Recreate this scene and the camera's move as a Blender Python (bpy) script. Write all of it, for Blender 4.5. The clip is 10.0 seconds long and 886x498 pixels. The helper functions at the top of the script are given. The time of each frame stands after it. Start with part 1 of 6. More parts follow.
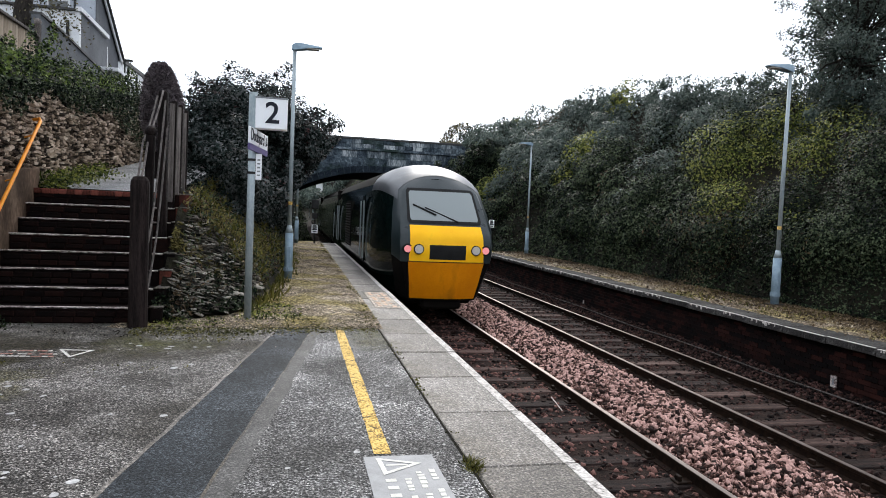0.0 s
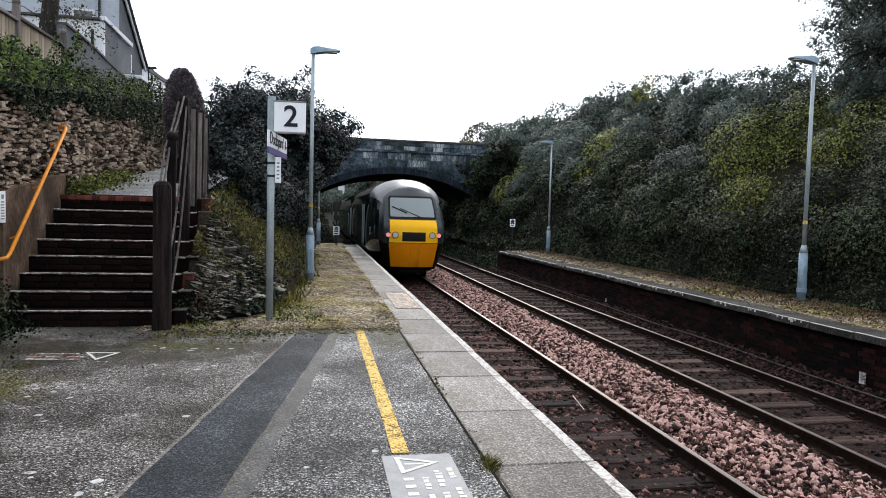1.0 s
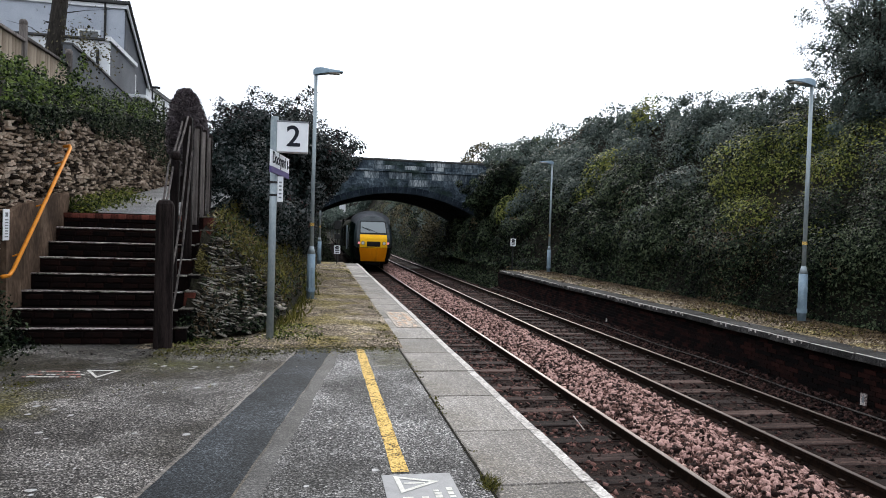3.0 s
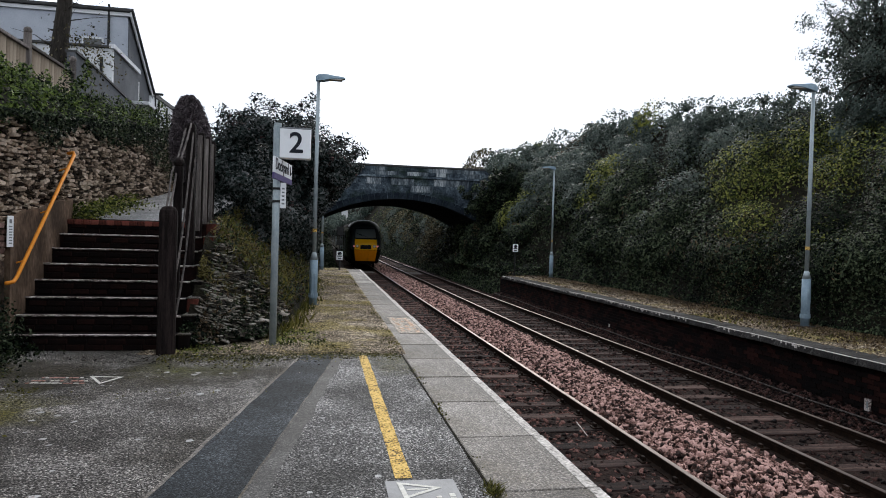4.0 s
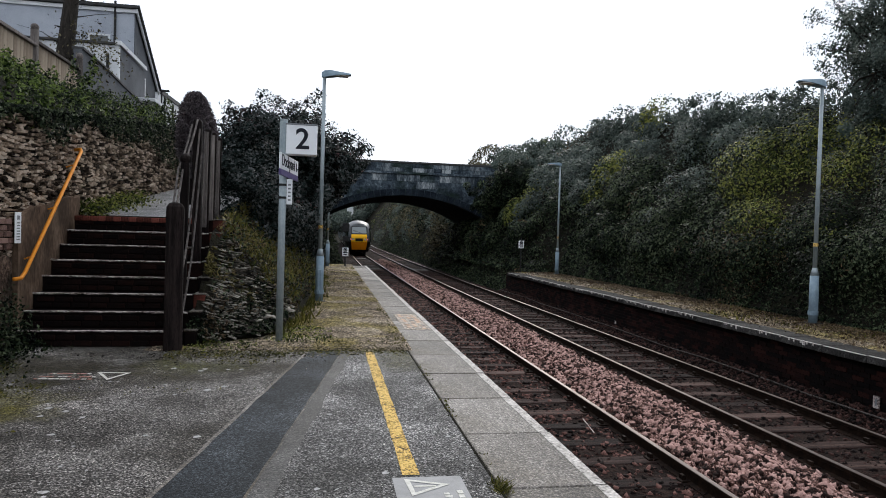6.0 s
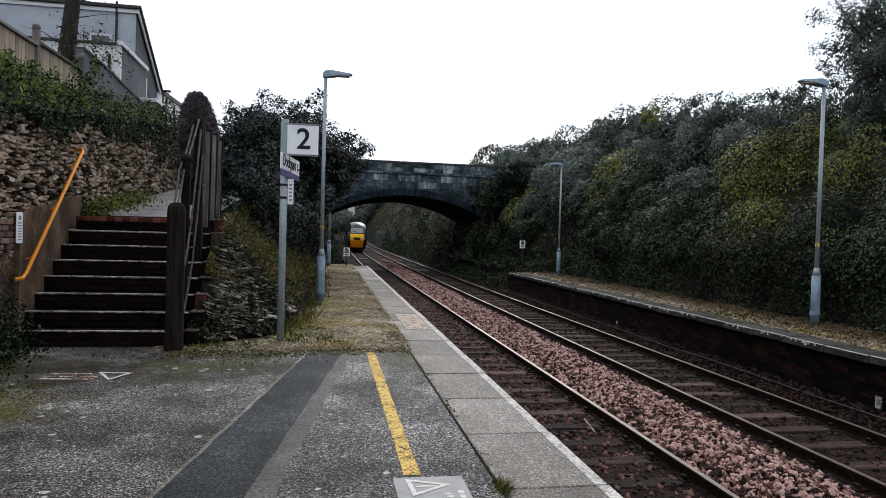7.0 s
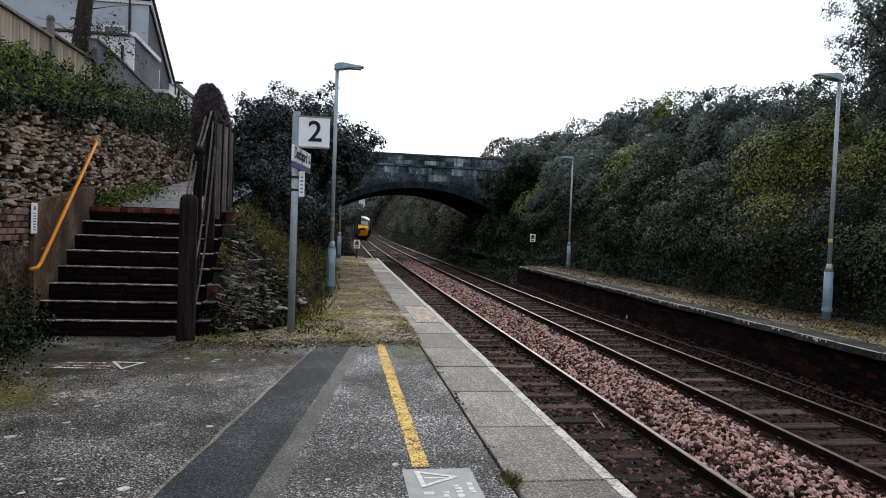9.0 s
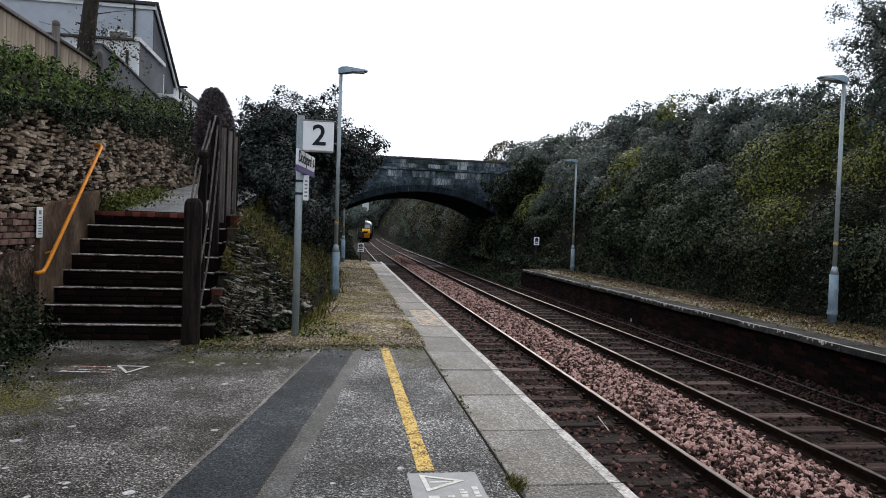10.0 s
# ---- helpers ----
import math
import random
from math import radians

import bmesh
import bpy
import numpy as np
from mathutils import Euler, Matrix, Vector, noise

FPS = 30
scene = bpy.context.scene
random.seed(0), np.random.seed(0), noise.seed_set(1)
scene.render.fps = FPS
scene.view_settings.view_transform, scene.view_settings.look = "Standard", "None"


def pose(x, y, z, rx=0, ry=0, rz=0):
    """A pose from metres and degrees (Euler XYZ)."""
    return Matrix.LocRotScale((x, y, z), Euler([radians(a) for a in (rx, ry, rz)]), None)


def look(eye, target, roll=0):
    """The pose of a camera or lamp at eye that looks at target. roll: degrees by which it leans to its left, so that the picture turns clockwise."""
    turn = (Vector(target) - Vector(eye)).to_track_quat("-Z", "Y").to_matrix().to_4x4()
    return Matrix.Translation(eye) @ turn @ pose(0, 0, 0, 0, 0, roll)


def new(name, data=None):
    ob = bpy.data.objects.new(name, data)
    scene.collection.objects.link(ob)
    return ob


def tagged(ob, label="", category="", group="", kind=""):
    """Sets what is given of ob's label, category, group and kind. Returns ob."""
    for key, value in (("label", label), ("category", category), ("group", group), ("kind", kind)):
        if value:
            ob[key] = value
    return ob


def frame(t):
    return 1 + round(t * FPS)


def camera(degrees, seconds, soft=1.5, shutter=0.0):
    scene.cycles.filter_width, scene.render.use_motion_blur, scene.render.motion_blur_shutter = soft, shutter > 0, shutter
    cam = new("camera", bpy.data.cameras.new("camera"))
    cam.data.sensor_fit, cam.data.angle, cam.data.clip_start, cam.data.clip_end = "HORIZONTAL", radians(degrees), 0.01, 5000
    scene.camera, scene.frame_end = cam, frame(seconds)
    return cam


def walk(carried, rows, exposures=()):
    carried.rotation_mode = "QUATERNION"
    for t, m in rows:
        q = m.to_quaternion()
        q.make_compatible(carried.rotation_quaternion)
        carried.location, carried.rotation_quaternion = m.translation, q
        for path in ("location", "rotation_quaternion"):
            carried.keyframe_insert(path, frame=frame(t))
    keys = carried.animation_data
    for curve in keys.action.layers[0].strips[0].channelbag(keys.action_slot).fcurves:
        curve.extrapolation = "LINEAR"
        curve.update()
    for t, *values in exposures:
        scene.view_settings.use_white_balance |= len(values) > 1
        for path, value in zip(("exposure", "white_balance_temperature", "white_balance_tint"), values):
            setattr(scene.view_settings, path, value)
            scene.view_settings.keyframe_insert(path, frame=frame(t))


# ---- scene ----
cam = camera(67.4, 10.0, soft=0.95)
# t, x, y, z, yaw, pitch, roll
PATH = (
    (0.0, -1.757, 0.048, 1.521, -12.42, -3.04, -2.45),
    (0.5, -1.727, 0.047, 1.515, -11.13, -2.87, -1.80),
    (1.0, -1.713, 0.028, 1.518, -10.54, -3.09, -1.53),
    (1.5, -1.720, 0.017, 1.517, -10.46, -2.75, -1.46),
    (2.0, -1.722, 0.016, 1.516, -10.17, -2.44, -1.86),
    (2.5, -1.721, 0.002, 1.519, -10.48, -1.94, -1.81),
    (4.0, -1.727, -0.020, 1.523, -10.29, -0.95, -1.65),
    (4.5, -1.733, -0.010, 1.525, -9.96, -1.16, -1.79),
    (5.0, -1.733, -0.002, 1.526, -10.15, -1.31, -1.63),
    (5.5, -1.738, -0.002, 1.523, -9.95, -1.27, -1.67),
    (7.0, -1.734, 0.004, 1.520, -9.71, -1.27, -1.64),
    (7.5, -1.742, 0.001, 1.525, -9.55, -1.22, -1.70),
    (8.0, -1.740, -0.000, 1.525, -9.36, -1.82, -1.99),
    (8.5, -1.741, -0.000, 1.517, -9.08, -1.86, -2.18),
    (9.0, -1.739, -0.011, 1.526, -8.84, -1.92, -2.06),
    (9.5, -1.745, -0.005, 1.523, -8.85, -1.99, -2.07),
    (10.0, -1.745, -0.007, 1.526, -8.53, -1.64, -1.95),
)
walk(cam, [(t, pose(x, y, z, 90 + pitch, roll, yaw)) for t, x, y, z, yaw, pitch, roll in PATH],
     exposures=[(0.0, 0.08), (2.5, 0.06), (4.0, -0.42), (10.0, -0.47)])

# ---- light ----
world = bpy.data.worlds.new("overcast_sky")
scene.world = world
world.use_nodes = True
wt = world.node_tree
wt.nodes.clear()
SUN_ELEVATION, SUN_AZIMUTH = 34.0, 14.0    # degrees; azimuth from +y towards +x
sky = wt.nodes.new("ShaderNodeTexSky")
sky.sky_type, sky.sun_disc = "NISHITA", False
sky.sun_elevation, sky.sun_rotation = radians(SUN_ELEVATION), radians(SUN_AZIMUTH)
dim = wt.nodes.new("ShaderNodeVectorMath")
dim.operation = "SCALE"
dim.inputs["Scale"].default_value = 0.1
cloud = wt.nodes.new("ShaderNodeMix")
cloud.data_type = "RGBA"
cloud.inputs[0].default_value = 0.85
cloud.inputs[7].default_value = (1.0, 1.06, 1.17, 1)
back = wt.nodes.new("ShaderNodeBackground")
back.inputs[1].default_value = 1.6
wout = wt.nodes.new("ShaderNodeOutputWorld")
wt.links.new(sky.outputs[0], dim.inputs[0])
wt.links.new(dim.outputs[0], cloud.inputs[6])
wt.links.new(cloud.outputs[2], back.inputs[0])
wt.links.new(back.outputs[0], wout.inputs[0])

sun_data = bpy.data.lights.new("sun", "SUN")
sun_data.energy, sun_data.angle, sun_data.color = 1.6, radians(16), (1.0, 0.96, 0.9)
sun = new("sun", sun_data)
_el, _az = radians(SUN_ELEVATION), radians(SUN_AZIMUTH)
sun.matrix_world = look((0, 0, 60), (-60 * math.sin(_az) * math.cos(_el), -60 * math.cos(_az) * math.cos(_el), 60 - 60 * math.sin(_el)))


# ---- materials ----
def material(name, stops, scale=6.0, rough=0.8, metal=0.0, bump=0.3, fine=60.0, bump_size=0.01,
             vary=0.0, island=False, stretch=(1, 1, 1), spec=0.12, rough_vary=0.0, stains=None, translucent=0.0, emit=None, span=(0.28, 0.74), grain=0.45, chips=None, zones=()):
    """A surface with colour stops mixed by two scales of noise, fine relief, and a random shade for each piece."""
    m = bpy.data.materials.new(name)
    m.use_nodes = True
    t = m.node_tree
    n, l = t.nodes, t.links
    b = n["Principled BSDF"]
    coord = n.new("ShaderNodeTexCoord")
    mp = n.new("ShaderNodeMapping")
    mp.inputs["Scale"].default_value = stretch
    l.new(coord.outputs["Object"], mp.inputs[0])
    n1 = n.new("ShaderNodeTexNoise")
    n1.inputs["Scale"].default_value, n1.inputs["Detail"].default_value = scale, 6
    n1.inputs["Roughness"].default_value = 0.65
    n2 = n.new("ShaderNodeTexNoise")
    n2.inputs["Scale"].default_value, n2.inputs["Detail"].default_value = fine, 4
    l.new(mp.outputs[0], n1.inputs["Vector"])
    l.new(mp.outputs[0], n2.inputs["Vector"])
    mix = n.new("ShaderNodeMath")
    mix.operation = "MULTIPLY_ADD"
    mix.inputs[1].default_value = grain
    l.new(n2.outputs["Fac"], mix.inputs[0])
    half = n.new("ShaderNodeMath")
    half.operation = "MULTIPLY_ADD"
    half.inputs[1].default_value, half.inputs[2].default_value = 0.9, 0.065 - grain / 2
    l.new(n1.outputs["Fac"], half.inputs[0])
    l.new(half.outputs[0], mix.inputs[2])
    fac = mix.outputs[0]
    if vary:
        src = n.new("ShaderNodeNewGeometry").outputs["Random Per Island"] if island else n.new("ShaderNodeObjectInfo").outputs["Random"]
        sh = n.new("ShaderNodeMath")
        sh.operation = "MULTIPLY_ADD"
        sh.inputs[1].default_value, sh.inputs[2].default_value = vary, -vary / 2
        l.new(src, sh.inputs[0])
        ad = n.new("ShaderNodeMath")
        l.new(fac, ad.inputs[0])
        l.new(sh.outputs[0], ad.inputs[1])
        fac = ad.outputs[0]
    ramp = n.new("ShaderNodeValToRGB")
    while len(ramp.color_ramp.elements) < len(stops):
        ramp.color_ramp.elements.new(0.5)
    for i, c in enumerate(stops):
        e = ramp.color_ramp.elements[i]
        e.position = span[0] + (span[1] - span[0]) * i / max(1, len(stops) - 1)
        e.color = (*c, 1)
    l.new(fac, ramp.inputs[0])
    colour = ramp.outputs[0]
    if stains:
        s_scale, s_low, s_high, s_col, s_amount = stains
        n3 = n.new("ShaderNodeTexNoise")
        n3.inputs["Scale"].default_value, n3.inputs["Detail"].default_value = s_scale, 8
        l.new(mp.outputs[0], n3.inputs["Vector"])
        r3 = n.new("ShaderNodeMapRange")
        r3.inputs[1].default_value, r3.inputs[2].default_value, r3.inputs[4].default_value = s_low, s_high, s_amount
        l.new(n3.outputs["Fac"], r3.inputs[0])
        mx = n.new("ShaderNodeMix")
        mx.data_type = "RGBA"
        l.new(r3.outputs[0], mx.inputs[0])
        l.new(colour, mx.inputs[6])
        mx.inputs[7].default_value = (*s_col, 1)
        colour = mx.outputs[2]
    for (zx, zy, rx, ry, z_col, z_amount) in zones:
        # moss and dirt that has spread over one stretch of the surface, with a broken edge
        zm = n.new("ShaderNodeMapping")
        zm.inputs["Location"].default_value = (-zx / rx, -zy / ry, 0)
        zm.inputs["Scale"].default_value = (1 / rx, 1 / ry, 0)
        l.new(coord.outputs["Object"], zm.inputs[0])
        ln = n.new("ShaderNodeVectorMath")
        ln.operation = "LENGTH"
        l.new(zm.outputs[0], ln.inputs[0])
        zn = n.new("ShaderNodeTexNoise")
        zn.inputs["Scale"].default_value, zn.inputs["Detail"].default_value, zn.inputs["Roughness"].default_value = 2.2, 8, 0.72
        l.new(coord.outputs["Object"], zn.inputs["Vector"])
        za = n.new("ShaderNodeMath")
        za.operation = "MULTIPLY_ADD"
        za.inputs[1].default_value = 3.4
        l.new(zn.outputs["Fac"], za.inputs[0])
        l.new(ln.outputs["Value"], za.inputs[2])
        zr = n.new("ShaderNodeMapRange")
        zr.inputs[1].default_value, zr.inputs[2].default_value, zr.inputs[3].default_value, zr.inputs[4].default_value = 1.75, 2.95, z_amount, 0.0
        l.new(za.outputs[0], zr.inputs[0])
        zx_ = n.new("ShaderNodeMix")
        zx_.data_type = "RGBA"
        l.new(zr.outputs[0], zx_.inputs[0])
        l.new(colour, zx_.inputs[6])
        zx_.inputs[7].default_value = (*z_col, 1)
        colour = zx_.outputs[2]
    if chips:
        c_scale, c_low, c_high = chips
        vo = n.new("ShaderNodeTexVoronoi")
        vo.inputs["Scale"].default_value = c_scale
        l.new(mp.outputs[0], vo.inputs["Vector"])
        sp = n.new("ShaderNodeSeparateColor")
        l.new(vo.outputs["Color"], sp.inputs[0])
        cu = n.new("ShaderNodeMath")
        cu.operation = "POWER"
        cu.inputs[1].default_value = 2.2
        l.new(sp.outputs[0], cu.inputs[0])
        cr = n.new("ShaderNodeMapRange")
        cr.inputs[3].default_value, cr.inputs[4].default_value = c_low, c_high
        l.new(cu.outputs[0], cr.inputs[0])
        vm = n.new("ShaderNodeVectorMath")
        vm.operation = "SCALE"
        l.new(colour, vm.inputs[0])
        l.new(cr.outputs[0], vm.inputs["Scale"])
        colour = vm.outputs[0]
    l.new(colour, b.inputs["Base Color"])
    b.inputs["Roughness"].default_value, b.inputs["Metallic"].default_value = rough, metal
    b.inputs["Specular IOR Level"].default_value = spec
    if rough_vary:
        rr = n.new("ShaderNodeMapRange")
        rr.inputs[3].default_value, rr.inputs[4].default_value = rough - rough_vary, rough + rough_vary
        l.new(n1.outputs["Fac"], rr.inputs[0])
        l.new(rr.outputs[0], b.inputs["Roughness"])
    if bump:
        bp = n.new("ShaderNodeBump")
        bp.inputs["Strength"].default_value, bp.inputs["Distance"].default_value = bump, bump_size
        l.new(mix.outputs[0], bp.inputs["Height"])
        l.new(bp.outputs[0], b.inputs["Normal"])
    if emit:
        b.inputs["Emission Color"].default_value, b.inputs["Emission Strength"].default_value = (*emit[0], 1), emit[1]
    if translucent:
        tr = n.new("ShaderNodeBsdfTranslucent")
        l.new(colour, tr.inputs[0])
        ms = n.new("ShaderNodeMixShader")
        ms.inputs[0].default_value = translucent
        l.new(b.outputs[0], ms.inputs[1])
        l.new(tr.outputs[0], ms.inputs[2])
        l.new(ms.outputs[0], n["Material Output"].inputs[0])
    return m


def glass(name, tint=(0.55, 0.6, 0.62), rough=0.08):
    m = bpy.data.materials.new(name)
    m.use_nodes = True
    b = m.node_tree.nodes["Principled BSDF"]
    b.inputs["Base Color"].default_value = (*tint, 1)
    b.inputs["Roughness"].default_value = rough
    b.inputs["Specular IOR Level"].default_value = 0.8
    return m


def grey(v, warm=0.0):
    return (v * (1 + warm), v, v * (1 - warm))


TARMAC = material("worn_tarmac", [grey(0.008, 0.09), grey(0.070, 0.09), grey(0.185, 0.08), grey(0.42, 0.06)], 1.1, 0.55, bump=1.0, fine=75, bump_size=0.014, span=(0.24, 0.74), grain=1.6, spec=0.1, chips=(88, 0.2, 2.4),
                  rough_vary=0.14, stains=(0.7, 0.46, 0.60, (0.026, 0.022, 0.013), 0.6),
                  zones=((-3.6, 7.5, 2.2, 0.95, (0.038, 0.031, 0.016), 0.9), (-5.2, 6.2, 0.7, 1.6, (0.03, 0.03, 0.012), 0.8), (-5.1, 4.4, 1.5, 2.8, (0.024, 0.021, 0.016), 0.9), (-4.45, 6.0, 0.5, 0.6, (0.13, 0.115, 0.022), 0.9), (-3.2, 7.55, 0.6, 0.35, (0.075, 0.078, 0.02), 0.7)))
TARMAC_NEW = material("patched_tarmac", [(0.008, 0.010, 0.012), (0.029, 0.034, 0.039), (0.10, 0.11, 0.12)], 1.1, 0.6, chips=(105, 0.3, 2.3), span=(0.3, 0.72), stains=(1.0, 0.47, 0.6, (0.016, 0.019, 0.021), 0.75), bump=0.5, fine=120, bump_size=0.008, grain=0.7, spec=0.08, rough_vary=0.12)
TARMAC_OLD_PATCH = material("old_reinstated_tarmac", [grey(0.022, 0.04), grey(0.052, 0.05), grey(0.10, 0.05)], 1.6, 0.55, chips=(105, 0.4, 2.0), bump=0.5, fine=100, bump_size=0.008, grain=0.8, spec=0.25, stains=(1.2, 0.48, 0.62, (0.035, 0.032, 0.028), 0.6))
GUM = material("trodden_gum", [grey(0.2, 0.03), grey(0.42, 0.02), grey(0.62, 0.02)], 14, 0.7, bump=0.1)
TARMAC_LIGHT = material("pale_worn_tarmac", [grey(0.007, 0.03), grey(0.075, 0.04), grey(0.17, 0.04), grey(0.42, 0.03)], 1.1, 0.5, bump=1.0, fine=75, bump_size=0.014, span=(0.24, 0.74), grain=1.6, spec=0.12, chips=(88, 0.25, 2.5),
                        stains=(0.9, 0.47, 0.62, (0.03, 0.028, 0.024), 0.55), zones=((-0.85, 7.9, 0.35, 0.7, (0.075, 0.068, 0.022), 0.8),))
FOOTPATH = material("pale_footpath_tarmac", [grey(0.05, 0.02), grey(0.17, 0.02), grey(0.30, 0.02), grey(0.45, 0.02)], 1.1, 0.5, bump=0.5, fine=75, bump_size=0.01, grain=1.0, spec=0.3, chips=(82, 0.4, 1.9))
GRAVEL = material("mossy_gravel", [(0.035, 0.028, 0.020), (0.155, 0.12, 0.082), (0.31, 0.25, 0.18), (0.55, 0.47, 0.37)], 1.2, 0.95, bump=1.0, fine=55, bump_size=0.03, grain=1.1, chips=(48, 0.2, 2.6),
                  stains=(0.9, 0.49, 0.58, (0.23, 0.185, 0.035), 0.55))
COPING = material("concrete_coping", [grey(0.04, 0.16), grey(0.125, 0.13), grey(0.29, 0.09)], 1.1, 0.62, bump=0.7, fine=60, bump_size=0.012, vary=0.38, grain=0.9, spec=0.3, chips=(95, 0.55, 1.8),
                  stains=(0.9, 0.46, 0.6, (0.075, 0.058, 0.036), 0.7))
WHITE_PAINT = material("worn_white_paint", [grey(0.10, 0.1), grey(0.46, 0.08), grey(0.74, 0.06)], 4, 0.7, bump=0.5, fine=45, bump_size=0.006, grain=0.8)
YELLOW_PAINT = material("worn_yellow_paint", [(0.07, 0.055, 0.04), (0.58, 0.36, 0.085), (0.82, 0.57, 0.19)], 9, 0.7, bump=0.9, fine=62, bump_size=0.012, grain=1.6, span=(0.28, 0.62))
STENCIL_WHITE = material("stencil_white", [(0.5, 0.48, 0.42), (0.78, 0.76, 0.7)], 20, 0.7, bump=0.2)
STENCIL_RED = material("stencil_red", [(0.32, 0.14, 0.10), (0.62, 0.36, 0.3)], 20, 0.7, bump=0.2)
STENCIL_WORN = material("flaking_panel_paint", [grey(0.10, 0.1), grey(0.22, 0.12), (0.58, 0.48, 0.38)], 7, 0.7, bump=0.4, fine=30, bump_size=0.004, grain=1.2, span=(0.34, 0.62))
PLATE_GREY = material("grey_plate", [grey(0.2), grey(0.27), grey(0.32)], 6, 0.5, bump=0.2, fine=120, bump_size=0.003)
SOIL = material("bank_soil", [(0.006, 0.006, 0.004), (0.014, 0.012, 0.008), (0.022, 0.022, 0.011)], 1.6, 1.0, bump=1.0, fine=14, bump_size=0.1)
BALLAST_BED = material("dirty_ballast_bed", [(0.004, 0.0025, 0.002), (0.015, 0.008, 0.006), (0.04, 0.023, 0.018)], 9, 0.95, bump=1.0, fine=30, bump_size=0.05)
STONE_PINK = material("ballast_stone", [(0.010, 0.0045, 0.0035), (0.13, 0.066, 0.053), (0.50, 0.31, 0.27)], 30, 0.85, bump=0.3, vary=0.8, island=True)
STONE_BROWN = material("oily_ballast_stone", [(0.004, 0.002, 0.0017), (0.022, 0.010, 0.008), (0.17, 0.085, 0.07)], 30, 0.8, bump=0.3, vary=0.7, island=True)
STONE_DARK = material("sooty_ballast_stone", [(0.003, 0.0015, 0.0013), (0.012, 0.0055, 0.0045), (0.06, 0.03, 0.025)], 30, 0.85, bump=0.3, vary=0.7, island=True)
# the platform wall's shade is put into these near-black reds
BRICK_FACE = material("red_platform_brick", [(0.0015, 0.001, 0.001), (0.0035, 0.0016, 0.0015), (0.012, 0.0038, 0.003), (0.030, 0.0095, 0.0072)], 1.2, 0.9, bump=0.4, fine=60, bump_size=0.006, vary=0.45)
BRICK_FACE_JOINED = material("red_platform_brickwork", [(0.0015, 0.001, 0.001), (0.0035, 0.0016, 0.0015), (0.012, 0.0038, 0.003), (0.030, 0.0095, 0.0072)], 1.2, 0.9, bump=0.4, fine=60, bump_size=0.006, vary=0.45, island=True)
SLEEPER = material("weathered_sleeper", [(0.006, 0.0035, 0.003), (0.03, 0.017, 0.014), (0.12, 0.075, 0.062)], 5, 0.8, bump=0.9, fine=45, bump_size=0.014, vary=0.4, stretch=(0.25, 3, 3))
RUST = material("rusty_rail", [(0.006, 0.004, 0.003), (0.016, 0.009, 0.006), (0.035, 0.02, 0.013)], 12, 0.75, bump=0.4, fine=80, bump_size=0.003, metal=0.3)
RAIL_TOP = material("dull_rail_head", [(0.20, 0.16, 0.14), (0.34, 0.29, 0.26)], 10, 0.38, bump=0.1, metal=0.85, stretch=(3, 0.1, 1))
# brick darkened so that its colour carries the wall's shade too
BRICK_DARK = material("sooty_shaded_brick", [(0.004, 0.002, 0.002), (0.014, 0.006, 0.005), (0.06, 0.016, 0.012)], 4, 0.9, bump=0.6, fine=35, bump_size=0.02)
RED_BRICK = material("red_brick", [(0.045, 0.015, 0.011), (0.125, 0.036, 0.025), (0.20, 0.064, 0.047)], 9, 0.85, bump=0.5, fine=60, bump_size=0.006, vary=0.4)
WALL_BRICK = material("weathered_wall_brick", [(0.03, 0.017, 0.013), (0.125, 0.072, 0.058), (0.24, 0.15, 0.125)], 9, 0.9, bump=0.6, fine=45, bump_size=0.008, vary=0.45)
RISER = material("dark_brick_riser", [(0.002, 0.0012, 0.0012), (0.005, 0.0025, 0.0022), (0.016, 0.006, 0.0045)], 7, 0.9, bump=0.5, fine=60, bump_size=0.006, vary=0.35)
NOSING = material("worn_concrete_nosing", [(0.035, 0.02, 0.018), (0.34, 0.28, 0.26), (0.70, 0.64, 0.60)], 7, 0.6, bump=0.8, fine=38, bump_size=0.014, grain=1.0, span=(0.3, 0.66))
RENDER = material("stained_render", [(0.03, 0.018, 0.011), (0.17, 0.11, 0.074), (0.38, 0.27, 0.19)], 1.6, 0.9, bump=0.5, fine=25, bump_size=0.012,
                  stains=(1.0, 0.46, 0.64, (0.022, 0.014, 0.009), 0.8), stretch=(1, 1, 0.5))
RENDER_DARK = material("crumbling_dark_render", [(0.010, 0.006, 0.004), (0.06, 0.038, 0.027), (0.19, 0.13, 0.095)], 4, 0.95, bump=1.0, fine=18, bump_size=0.05, grain=0.9, stains=(2.2, 0.48, 0.6, (0.012, 0.009, 0.005), 0.8))
RUBBLE = material("rubble_stone", [(0.02, 0.014, 0.010), (0.16, 0.118, 0.086), (0.37, 0.285, 0.21), (0.60, 0.49, 0.39)], 5, 0.9, bump=0.7, fine=30, bump_size=0.015, vary=0.65)
RUBBLE_JOINED = material("rubble_stone_joined", [(0.02, 0.014, 0.010), (0.16, 0.118, 0.086), (0.37, 0.285, 0.21), (0.60, 0.49, 0.39)], 5, 0.9, bump=0.7, fine=30, bump_size=0.015, vary=0.65, island=True)
FAR_COPING = material("sooty_concrete_coping", [grey(0.010, 0.05), grey(0.035, 0.05), grey(0.10, 0.05)], 2.2, 0.85, bump=0.6, fine=40, bump_size=0.015, vary=0.12, grain=0.9)
# shade in the deep joints is put into this near-black mortar colour
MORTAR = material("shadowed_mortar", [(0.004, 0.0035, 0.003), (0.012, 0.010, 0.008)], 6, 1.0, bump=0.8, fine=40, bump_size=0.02)
